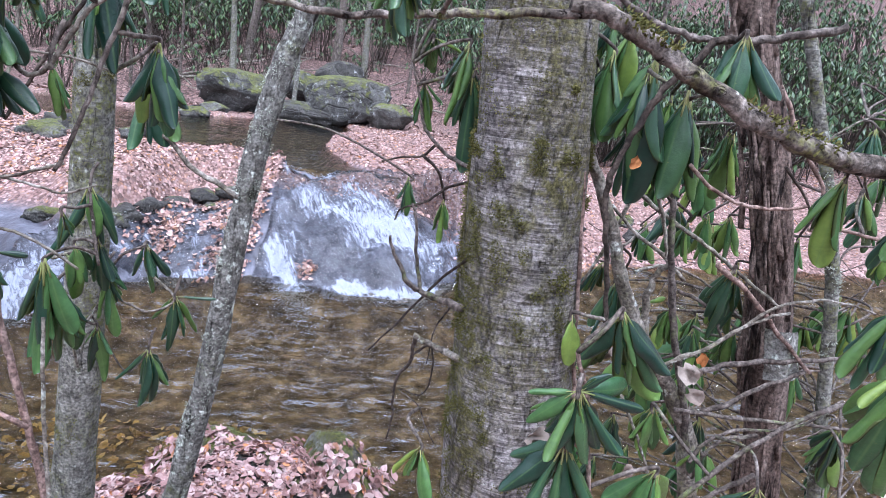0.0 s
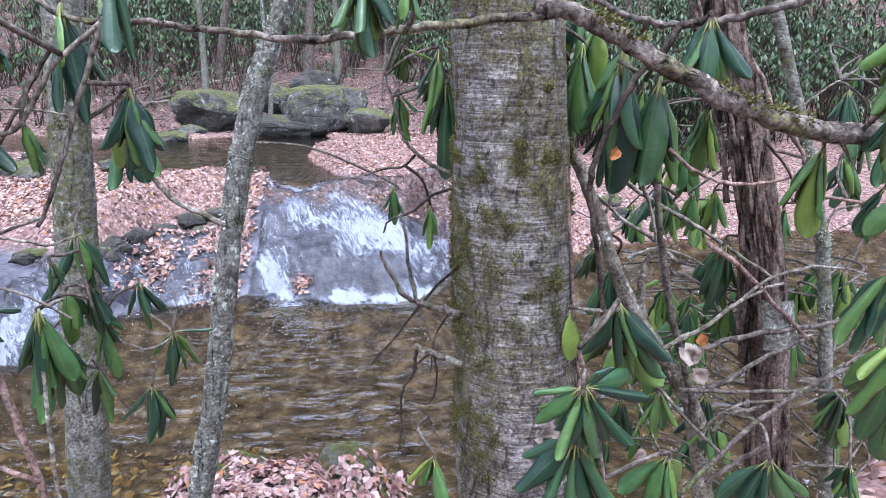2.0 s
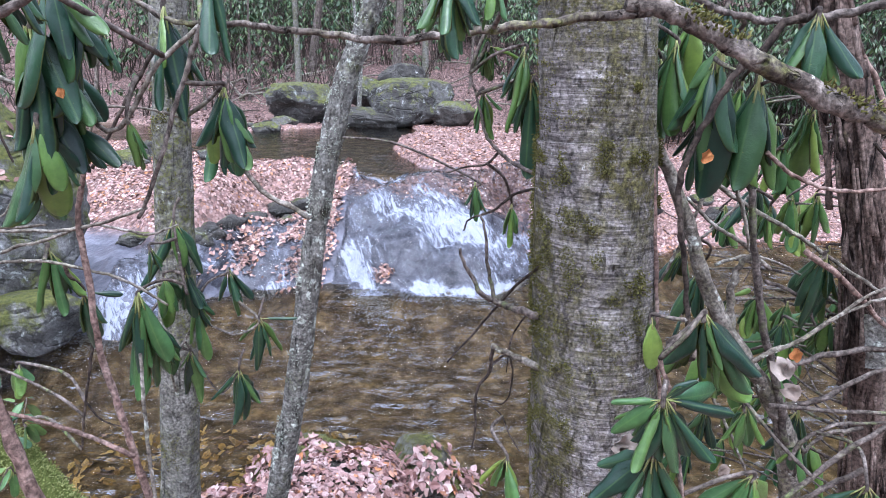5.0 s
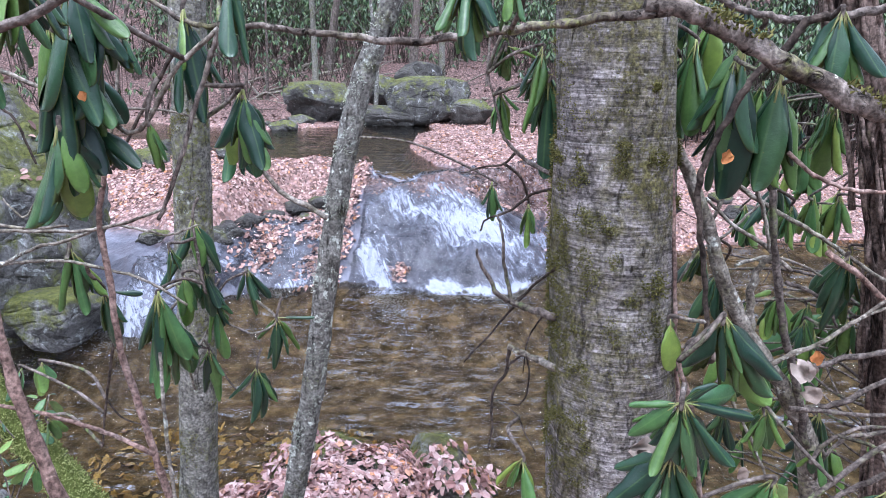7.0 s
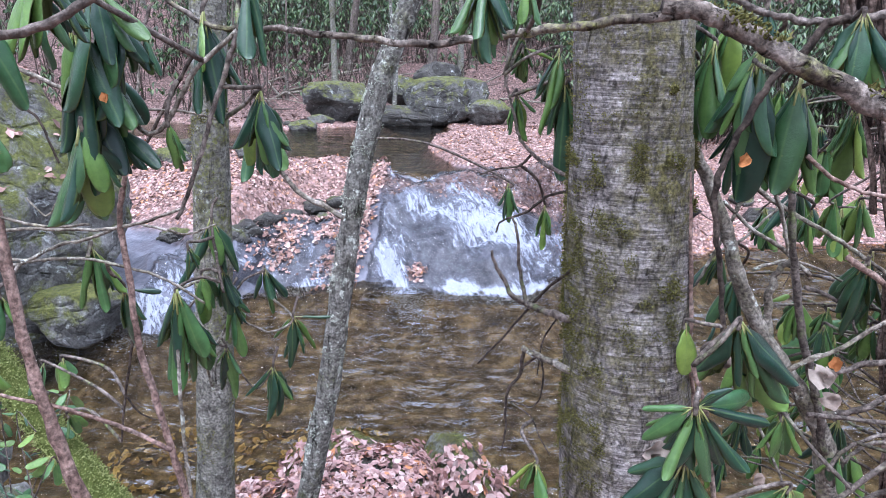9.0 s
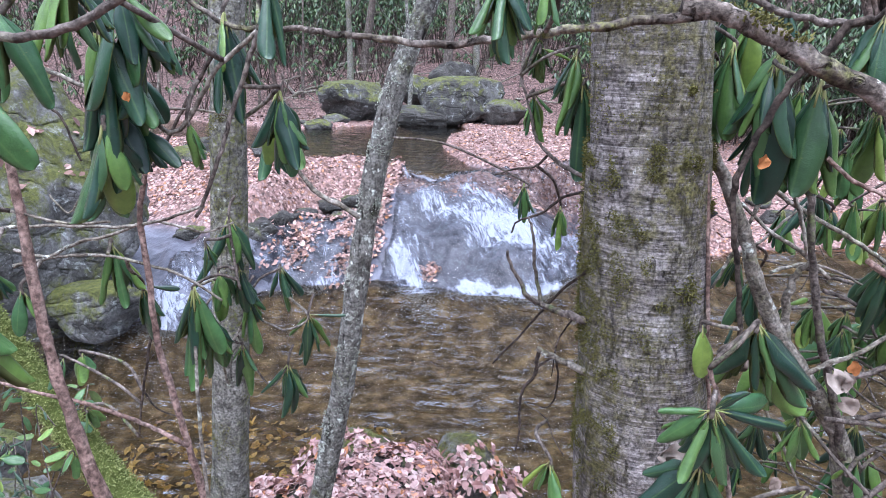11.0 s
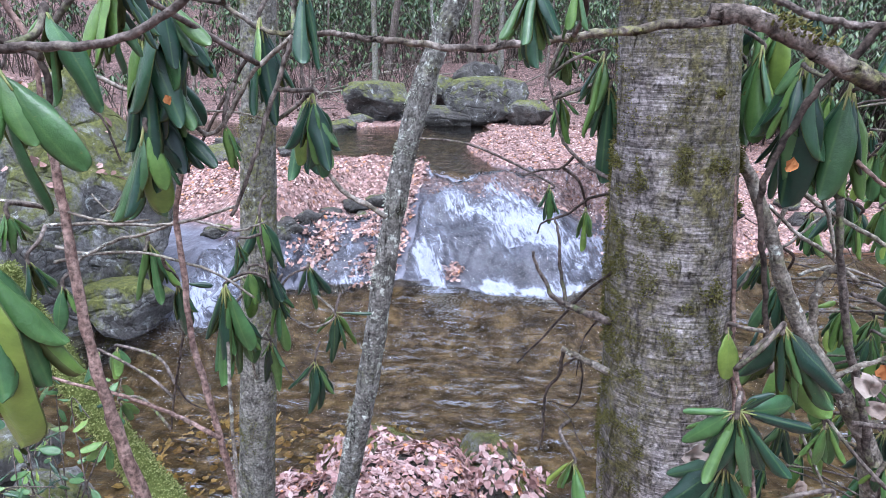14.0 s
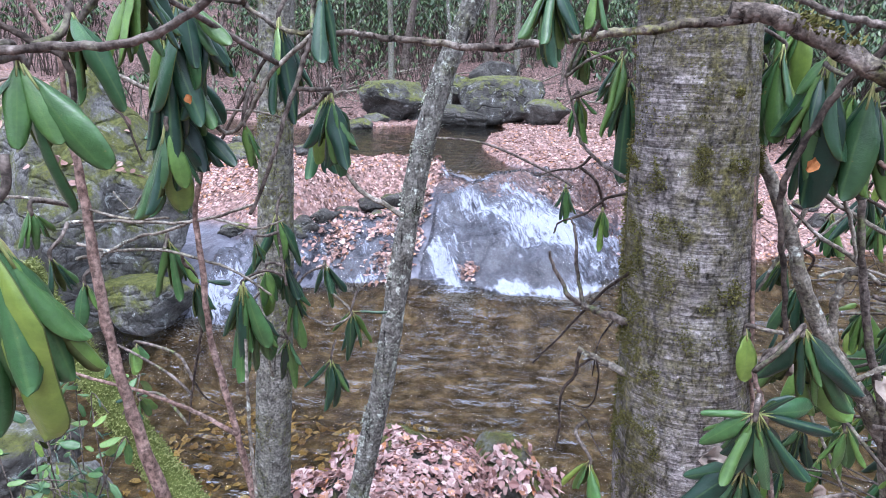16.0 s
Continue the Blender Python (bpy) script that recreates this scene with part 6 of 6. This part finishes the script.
sprig(front_bush, (-0.396, 0.98, 2.251), [(-0.365, 0.98, 2.102), (-0.398, 0.98, 2.034), (-0.427, 0.98, 2.037), (-0.447, 0.98, 2.088)], "broad")
LOG = [(-1.684, 2.45, 1.699), (-1.626, 2.45, 1.58), (-1.549, 2.45, 1.438), (-1.442, 2.45, 1.251), (-1.329, 2.45, 1.083), (-1.214, 2.45, 0.91), (-1.093, 2.45, 0.757), (-0.771, 2.45, 0.35)]
LOG_R = 0.0495


def dead_leaf(base, tip, kind):
    """A curled dead leaf caught in the branches."""
    ob = leaf_thing("dead_leaf", base, tip, rng.choice(kind))
    return tagged(ob, "curled rust-orange dead leaf caught in a shrub" if kind is RUST else "curled pale brown dead leaf caught in a shrub", "leaf")


def leaf_thing(name, base, tip, mesh):
    d = Vector(tip) - Vector(base)
    length = d.length
    d.normalize()
    n = Vector((rng.gauss(0, 0.4), -1, 0.5))
    n = (n - d * n.dot(d)).normalized()
    ob = new(name, mesh)
    ob.matrix_basis = Matrix.Translation(base) @ Matrix((d.cross(n), d, n)).transposed().to_4x4() @ Matrix.Diagonal((length, length, length, 1))
    return ob


dead_leaf((0.463, 1.6, 1.931), (0.49, 1.6, 1.907), DEAD)
dead_leaf((0.502, 1.6, 1.926), (0.492, 1.6, 1.898), DEAD)
dead_leaf((0.428, 1.6, 1.735), (0.373, 1.6, 1.722), DEAD)
dead_leaf((0.425, 1.6, 1.718), (0.377, 1.6, 1.698), DEAD)
dead_leaf((0.81, 1.85, 1.8), (0.801, 1.85, 1.759), DEAD)
dead_leaf((0.77, 1.85, 1.798), (0.812, 1.85, 1.76), DEAD)
dead_leaf((0.797, 1.85, 1.734), (0.84, 1.85, 1.715), DEAD)
dead_leaf((0.711, 1.85, 1.538), (0.688, 1.85, 1.512), DEAD)
dead_leaf((0.528, 1.7, 2.255), (0.512, 1.7, 2.229), RUST)
dead_leaf((0.737, 1.7, 1.889), (0.736, 1.7, 1.857), RUST)
dead_leaf((-0.422, 1.38, 2.348), (-0.421, 1.38, 2.332), RUST)
FLAP = [(1.026, 1.98, 1.86), (1.109, 1.98, 1.859), (1.044, 1.98, 1.732), (1.134, 1.98, 1.745)]


# ---- mossy leaning log ----
log = thing("mossy_log", LOG[-1], "leaning dead trunk wrapped in bright green moss", "log")
lv, lf = tube(LOG[::-1], LOG_R * 1.1, LOG_R * 0.75, 18, 110, 0.22, 44, 0.004, 0, log.location)
part("log", mesh_from("log", lv, lf, MAT["moss"]), log)
mid = spline(LOG[::-1], 110)
skin = [(log.location + v, (log.location + v - mid[i // 18]).normalized()) for i, v in enumerate(lv[:18 * 111])]
fuzz("moss", log, skin, 24000, 0.0075, "moss", 0.007)

# moss tufts on the birch
def trunk_of(ob):
    return [o for o in ob.children if o.name.startswith("trunk")][0].data


bark_mesh = trunk_of(birch_tree)
spots = []
for v in bark_mesh.vertices:
    p = birch_tree.location + v.co
    k = 0.6 * nz(p.x * 7, p.y * 7, p.z * 5) + 0.75 * nz(p.x * 30, p.y * 30, p.z * 24) + 0.35 * max(0, 1.95 - p.z) + 0.28 * max(0, -v.normal.x)
    if 1.2 < p.z < 2.75 and k > 0.33 and v.normal.y < 0.4:
        spots.append((p, v.normal.copy()))
moss_dull = leafy("dull_moss", ((0.0, (0.06, 0.06, 0.018)), (0.5, (0.115, 0.11, 0.035)), (1.0, (0.2, 0.19, 0.075))), 0.9, 0.1, island=True, vein=False)
MAT["moss_dull"] = moss_dull
fuzz("moss", birch_tree, spots, 19000, 0.0042, "moss_dull", 0.004)
for c, n, r in (((0.43, 1.74, 1.99), 260, 0.012), ((0.402, 1.745, 2.357), 80, 0.004), ((0.47, 1.75, 1.86), 120, 0.009)):
    fuzz("moss", birch_tree, [(Vector(c), Vector((0, -1, 0.2)))], n, 0.006, "moss_dull", r)
MAT["lichen"] = leafy("grey_green_lichen", ((0.0, (0.30, 0.34, 0.27)), (1.0, (0.55, 0.58, 0.52))), 0.9, 0.1, island=True, vein=False)
for ob, mat, cut in ((grey_tree, "moss_dull", 0.34), (slender_tree, "lichen", 0.26), (slim_tree, "lichen", 0.3)):
    got = [(ob.location + v.co, v.normal.copy()) for v in trunk_of(ob).vertices if 0.4 < (ob.location + v.co).z < 2.8 and v.normal.y < 0.3 and nz(*((ob.location + v.co) * 11)) + 0.6 * nz(*((ob.location + v.co) * 37)) > cut]
    fuzz("moss" if mat == "moss_dull" else "lichen", ob, got, 2600, 0.0045, mat, 0.004)

for ob in (cap_a, cap_b):
    got = [(ob.location + v.co, v.normal.copy()) for v in ob.data.vertices if v.normal.z > 0.15 and (ob.location + v.co).y > 3.66]
    fuzz("moss", ob, got, 6000, 0.005, "moss_dull", 0.01)

# moss along the top of the arching branch
arch = [o for o in overhead_bush.children if o.name.startswith("branch")][0]
got = [(overhead_bush.location + v.co, v.normal.copy()) for v in arch.data.vertices if v.normal.z > 0.25 and nz(*(v.co * 6)) > 0.12]
fuzz("moss", overhead_bush, got, 900, 0.007, "moss_dull", 0.006)

# loose bark on the shaggy tree
a, b, c, d = [Vector(q) for q in FLAP]
fv, ff = [], []
for layer in (0, 1):
    for i in range(9):
        for j in range(9):
            u, w_ = i / 8, j / 8
            p = a.lerp(b, u).lerp(c.lerp(d, u), w_)
            bulge = -0.02 * math.sin(math.pi * u) - 0.012 * w_ + 0.008 * nz(u * 5, w_ * 5, 3)
            edge = 0.006 * nz(u * 9, w_ * 9, 8)
            fv.append(p + Vector((edge, bulge - 0.0025 * (1 - layer), edge)) - shaggy_tree.location)
for i in range(8):
    for j in range(8):
        k = i * 9 + j
        ff += [(k, k + 9, k + 10, k + 1), (81 + k, 81 + k + 1, 81 + k + 10, 81 + k + 9)]
part("bark_flap", mesh_from("bark_flap", fv, ff, MAT["lichen_bark"]), shaggy_tree, "pale peeling flap of bark")
# strips of bark along the shaggy tree
for k in range(64):
    r = random.Random(k + 500)
    a0 = r.uniform(math.pi * 0.9, math.pi * 2.1)
    z0 = r.uniform(1.1, 2.5)
    line = [Vector(q) for q in ((1.305, 2.06, 0.5), (1.169, 2.06, 1.295), (1.11, 2.06, 1.641), (1.049, 2.06, 1.955), (0.969, 2.06, 2.241), (0.852, 2.06, 2.549))]
    pts = []
    for q in range(5):
        z = z0 + q * r.uniform(0.035, 0.08)
        x = float(np.interp(z, [p.z for p in line], [p.x for p in line]))
        lift = 0.046 + (0.012 * (1 - q / 4) ** 2 if r.random() < 0.7 else 0.002)
        pts.append((x + math.cos(a0) * lift, 2.06 + math.sin(a0) * lift, z))
    v, f = tube(pts, 0.008 * r.uniform(0.6, 1.3), 0.004, 5, 10, 0.4, k, 0, 0, shaggy_tree.location)
    part("bark_strip", mesh_from("bark_strip", v, f, MAT["shaggy"]), shaggy_tree)


# ---- small shrub and stones at the near edge ----
stone_group = "stones at the near edge of the pool"
for i, (c, r) in enumerate((((-1.75, 2.55, 0.62), (0.3, 0.25, 0.2)), ((-1.35, 2.35, 0.72), (0.2, 0.2, 0.14)), ((-2.2, 2.7, 0.7), (0.35, 0.3, 0.24)), ((-1.55, 2.9, 0.25), (0.26, 0.22, 0.2)))):
    boulder("stone", c, r, MAT["boulder"], "grey stone among small shrubs by the pool", 60 + i, 0.22, group=stone_group)
small = thing("doghobble", (-1.6, 2.25, 0.75), "low evergreen shrub with small pointed leaves beside a mossy log", "shrub")
for i in range(26):
    r = random.Random(i + 900)
    b0 = Vector((-1.6 + r.uniform(-0.45, 0.28), 2.2 + r.uniform(-0.2, 0.25), 0.72))
    top = b0 + Vector((r.gauss(0, 0.16), r.gauss(0, 0.1), r.uniform(0.18, 0.62)))
    tip = top + Vector((r.uniform(-0.12, 0.2), r.gauss(0, 0.08), r.uniform(-0.1, 0.04)))
    v, f = tube([b0, (b0 + top) / 2 + Vector((r.gauss(0, 0.03), 0, 0)), top, tip], 0.003, 0.0018, 5, 14, 0.1, i, 0, 0, b0)
    stem = part("stem", mesh_from("stem", v, f, MAT["twig"]), small)
    stem.location = b0 - small.location
    line = spline([b0, (b0 + top) / 2, top, tip], 12)
    for j in range(3, 13):
        p = line[j]
        d = Vector((r.gauss(0, 1), r.gauss(-0.2, 0.7), r.uniform(-0.9, 0.1))).normalized()
        leaf(stem, p, p + d * r.uniform(0.04, 0.075), "small" if r.random() < 0.45 else "dark", Vector((r.gauss(0, 0.3), -0.7, 0.8)))


# ---- wood and stones along the stream ----
def deadwood(pts, r0, r1, mat, label, seed, name="fallen_branch"):
    ob = thing(name, pts[0], label, "branch", "fallen branches")
    v, f = tube(pts, r0, r1, 8, 30, 0.25, seed, 0.01, 0, ob.location)
    part("wood", mesh_from("wood", v, f, MAT[mat]), ob)
    return ob


def at_ground(x, y, up=0.0):
    return (x, y, rough_height(x, y) + up)


for i in range(46):
    r = random.Random(i + 40)
    x, y = r.uniform(-7, 1.0), r.uniform(17.6, 23)
    if i < 18:
        x, y = r.uniform(-6.2, -3.2), r.uniform(17.4, 19.6)
    a = r.uniform(-0.5, 0.5) if r.random() < 0.6 else r.uniform(0, 3.1)
    L = r.uniform(0.7, 2.4)
    deadwood([at_ground(x, y, 0.05), at_ground(x + math.cos(a) * L / 2, y + math.sin(a) * L / 2, 0.12 + r.uniform(0, 0.2)), at_ground(x + math.cos(a) * L, y + math.sin(a) * L, 0.1 + r.uniform(0, 0.3))], r.uniform(0.012, 0.05), 0.008, "twig" if r.random() < 0.4 else "pale_twig", "bare fallen branch lying on the leaf litter", i)
deadwood([(-3.75, 8.75, 0.78), (-3.3, 8.7, 0.82), (-2.95, 8.75, 0.9), (-2.75, 8.8, 1.0)], 0.09, 0.05, "lichen_bark", "mossy rotten branch on the bank", 71)
for i in range(34):
    r = random.Random(i + 140)
    if i < 14:
        x = r.uniform(-3.6, -1.5)
        y = float(fall_line(x)) + r.uniform(1.15, 1.5)
        s = r.uniform(0.08, 0.2)
    elif i < 24:
        x, y, s = r.uniform(-5.2, -3.2), r.uniform(14.2, 15.8), r.uniform(0.1, 0.3)
    elif i < 30:
        x, y, s = r.uniform(-4.6, -3.0), r.uniform(9.3, 10.6), r.uniform(0.12, 0.3)
    else:
        x, y, s = r.uniform(1.5, 5), r.uniform(9.5, 12), r.uniform(0.12, 0.3)
    boulder("stone", at_ground(x, y, s * 0.12), (s * 1.3, s, s * 0.6), MAT["dark_rock" if i % 3 else "rock"], "dark mossy stone along the stream", 200 + i, 0.25, r.uniform(0, 180), detail=3, group="stones along the stream")
boulder("boulder", (-4.3, 10.2, 1.1), (0.55, 0.4, 0.2), MAT["rock"], "flat mossy slab on the leafy bank", 260, 0.2, 10, 0.4)
boulder("boulder", (-3.3, 9.0, 0.72), (0.45, 0.22, 0.16), MAT["rock"], "mossy stone edging the leafy bank", 261, 0.25, 10)

# ---- fallen leaves ----
litter("fallen_leaves", 16000, on_ground(-6.5, -1.35, 8.2, 12.9, lambda x, y: y > fall_line(x) + 1.2 and pool_mask(x, y) < -0.05), 0.048, "pinkish brown fallen leaves covering the low bank")
litter("fallen_leaves", 16000, on_ground(-1.4, 7, 8.6, 17, lambda x, y: y > fall_line(x) + (1.25 if x < 0.9 else 0.15) and pool_mask(x, y) < -0.05), 0.052, "pinkish brown fallen leaves covering the far bank")
litter("fallen_leaves", 13000, on_ground(-13, 13, 15.5, 32, lambda x, y: pool_mask(x, y) < -0.05), 0.10, "brown fallen leaves over the hillside", mat="old_litter")


def ledge_leaves(cx, cs, rx, rs):
    def at():
        x, s = cx + rng.gauss(0, rx), cs + rng.gauss(0, rs)
        y = float(fall_line(x)) + s
        return (x, y, rough_height(x, y) + 0.03), (0, -0.4, 1)
    return at


for n, cx, cs, rx, rs in ((60, -0.72, 0.16, 0.06, 0.05), (170, -1.62, 0.15, 0.11, 0.10), (150, -1.7, 0.75, 0.12, 0.12), (200, -2.25, 0.55, 0.13, 0.16), (120, -2.05, 1.1, 0.25, 0.08), (90, 0.35, 1.35, 0.15, 0.1), (260, -1.45, 0.8, 0.07, 0.4), (120, -1.5, 1.5, 0.08, 0.25)):
    litter("fallen_leaves", int(n * 1.8), ledge_leaves(cx, cs, rx, rs), 0.055, "rust-brown fallen leaves stranded on the wet ledge")
litter("sunken_leaves", 900, on_ground(-2.6, -0.6, 2.9, 5.2, lambda x, y: rough_height(x, y) < -0.02), 0.07, "yellowish sunken leaves on the stream bed", 0.02, 0.3, "sunken", True)
litter("fallen_leaves", 700, on_ground(-2.6, 3.5, 1.2, 3.0, lambda x, y: rough_height(x, y) > 0.1), 0.075, "brown fallen leaves on the near bank")


# ---- far woods ----
def bare_tree(h, r, mat, seed):
    """A leafless tree: trunk and forking limbs."""
    ob = thing("bare_tree", (0, 0, 0), "leafless grey tree on the hillside", "tree", "bare trees on the hillside")
    rnd = random.Random(seed)
    pts = [(0, 0, -0.3)]
    for i in range(1, 6):
        pts.append((rnd.gauss(0, 0.05) * i + 0.03 * i, rnd.gauss(0, 0.05) * i, h * i / 5))
    v, f = tube(pts, r, r * 0.3, 10, 40, 0.12, seed, 0, r * 0.5)
    part("trunk", mesh_from("trunk", v, f, MAT[mat]), ob)
    line = spline(pts, 30)
    for i in range(7):
        p = line[rnd.randint(8, 28)]
        a = rnd.uniform(0, 6.28)
        d = Vector((math.cos(a), math.sin(a), 0.7))
        L = h * rnd.uniform(0.12, 0.25)
        v, f = tube([p, p + d * L * 0.5 + Vector((0, 0, -0.05)), p + d * L + Vector((0, 0, 0.2))], r * 0.3, r * 0.07, 6, 14, 0.15, seed + i)
        part("limb", mesh_from("limb", v, f, MAT[mat]), ob)
    return ob


kinds = [bare_tree(9, 0.075, "grey_bark", 301), bare_tree(7, 0.045, "lichen_bark", 302), bare_tree(11, 0.10, "twig", 303), bare_tree(6, 0.035, "twig", 304)]
spots = [(-3.95, 17.9, 0), (-2.35, 17.0, 1), (-1.7, 19.5, 1), (-5.6, 19.0, 1), (-0.9, 21.0, 0), (-4.4, 21.5, 2), (0.4, 20, 3), (-6.6, 18.4, 3)]
r = random.Random(77)
while len(spots) < 50:
    x, y = r.uniform(-22, 22), r.uniform(22, 42)
    if min((x - a) ** 2 + (y - b) ** 2 for a, b, _ in spots) > 0.7:
        spots.append((x, y, r.randint(0, 3)))
for i, (x, y, k) in enumerate(spots):
    m = Matrix.Translation(at_ground(x, y)) @ Matrix.Rotation(r.uniform(0, 6.28), 4, "Z") @ Matrix.Rotation(r.gauss(0, 0.06), 4, "X")
    if i < 4:
        kinds[i].matrix_basis = Matrix.Translation(at_ground(spots[i][0], spots[i][1]))
    else:
        copy_thing(kinds[k], m)


def thicket(name, clumps, label, leaf_size, seed, twigs=14, leafiness=1.0):
    """Far evergreen undergrowth: bare bent stems with whorls of drooping leaves."""
    rnd = random.Random(seed)
    vs, fs, mi = [], [], []
    for x, y, h, w_ in clumps:
        z = rough_height(x, y)
        for i in range(twigs):
            a, lean = rnd.uniform(0, 6.28), rnd.uniform(0.2, 0.9)
            p0 = Vector((x + rnd.gauss(0, 0.15), y + rnd.gauss(0, 0.15), z - 0.05))
            p1 = p0 + Vector((math.cos(a) * lean * 0.5, math.sin(a) * lean * 0.5, h * rnd.uniform(0.4, 0.7)))
            p2 = p1 + Vector((math.cos(a) * lean * w_ + rnd.gauss(0, 0.2), math.sin(a) * lean * w_, h * rnd.uniform(0.0, 0.4)))
            tv, tf = tube([p0, p1, p2], rnd.uniform(0.008, 0.022), 0.005, 3, 7, 0.1, i)
            k = len(vs)
            vs += tv
            fs += [tuple(q + k for q in f) for f in tf]
            mi += [1 if rnd.random() < 0.7 else 2] * len(tf)
            for c in (p2, p1.lerp(p2, 0.6), p1.lerp(p2, 0.25)):
                if rnd.random() > leafiness:
                    continue
                for q in range(rnd.randint(5, 8)):
                    a2 = rnd.uniform(0, 6.28)
                    o = Vector((math.cos(a2), math.sin(a2), 0))
                    d = (o * rnd.uniform(0.25, 1.0) + Vector((0, 0, -0.8))).normalized()
                    s = d.cross(o + Vector((0, 0, 0.4))).normalized()
                    L = leaf_size * rnd.uniform(0.7, 1.3)
                    k = len(vs)
                    vs += [c, c + d * L * 0.45 + s * L * 0.15, c + d * L, c + d * L * 0.45 - s * L * 0.15]
                    fs.append((k, k + 1, k + 2, k + 3))
                    mi.append(0)
    me = mesh_from(name, vs, fs, [MAT["thicket"], MAT["dark_twig"], MAT["twig"]], False)
    me.polygons.foreach_set("material_index", mi)
    return tagged(new(name, me), label, "undergrowth", kind="stuff")


r = random.Random(5)
right = [(r.uniform(2.2, 15), r.uniform(13, 26), r.uniform(1.2, 2.8), r.uniform(0.5, 1.0)) for i in range(130)]
right = [c for c in right if c[1] > 12.5 + 0.8 * max(0, 5 - c[0])]
right += [(r.uniform(3.5, 14), r.uniform(14, 25), r.uniform(1.6, 3.2), r.uniform(0.5, 1.0)) for i in range(110)]
thicket("undergrowth", right, "dense evergreen rhododendron undergrowth on the slope", 0.17, 61)
middle = [(r.uniform(-9, 4), r.uniform(21.5, 30), r.uniform(1.0, 2.4), r.uniform(0.4, 0.9)) for i in range(170)]
thicket("undergrowth", middle, "thin twiggy undergrowth between bare trees", 0.17, 62, twigs=12, leafiness=0.85)
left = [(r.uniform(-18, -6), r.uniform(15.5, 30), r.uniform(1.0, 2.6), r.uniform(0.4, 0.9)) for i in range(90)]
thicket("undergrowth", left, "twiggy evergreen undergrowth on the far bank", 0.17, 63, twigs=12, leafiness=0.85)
back = [(r.uniform(-26, 26), r.uniform(28, 44), r.uniform(2.0, 4.2), r.uniform(0.8, 1.5)) for i in range(150)]
thicket("undergrowth", back, "distant evergreen undergrowth up the hillside", 0.26, 64, twigs=13, leafiness=0.8)
low = [(r.uniform(-8, 2), r.uniform(18.6, 23), r.uniform(0.6, 1.5), r.uniform(0.3, 0.7)) for i in range(24)]
thicket("undergrowth", low, "low tangled bare brush on the hillside", 0.15, 65, twigs=12, leafiness=0.25)
# added out of view, behind and beside the camera, to cut low sky light
behind = [(r.uniform(-9, 9), r.uniform(-8, -1.6), r.uniform(2.2, 3.8), r.uniform(0.7, 1.2)) for i in range(60)]
behind += [(r.choice((-1, 1)) * r.uniform(4.5, 8), r.uniform(-2, 2.5), r.uniform(2.2, 3.4), r.uniform(0.7, 1.2)) for i in range(16)]
thicket("undergrowth", behind, "unseen undergrowth added behind the camera to block low sky light", 0.24, 66, twigs=16)


# bare twigs tangled behind the many-stemmed shrub
tv, tf = [], []
for i in range(34):
    r = random.Random(i + 3000)
    p = Vector((r.uniform(0.75, 2.3), r.uniform(2.1, 3.0), r.uniform(0.9, 2.2)))
    d = Vector((r.gauss(0, 1), r.gauss(0, 0.4), r.gauss(0.1, 0.6))).normalized()
    L = r.uniform(0.2, 0.6)
    side = Vector((r.gauss(0, 0.2), r.gauss(0, 0.1), r.gauss(0, 0.2)))
    v, f = tube([p, p + d * L * 0.4 + side * L * 0.6, p + d * L * 0.75 + side * L * 0.4, p + d * L], r.uniform(0.0012, 0.003), 0.001, 5, 14, 0.2, i, 0.004)
    k = len(tv)
    tv += v
    tf += [tuple(q + k for q in g) for g in f]
part("brushwood", mesh_from("brushwood", [q - right_bush.location for q in tv], tf, MAT["twig"]), right_bush)["kind"] = "stuff"
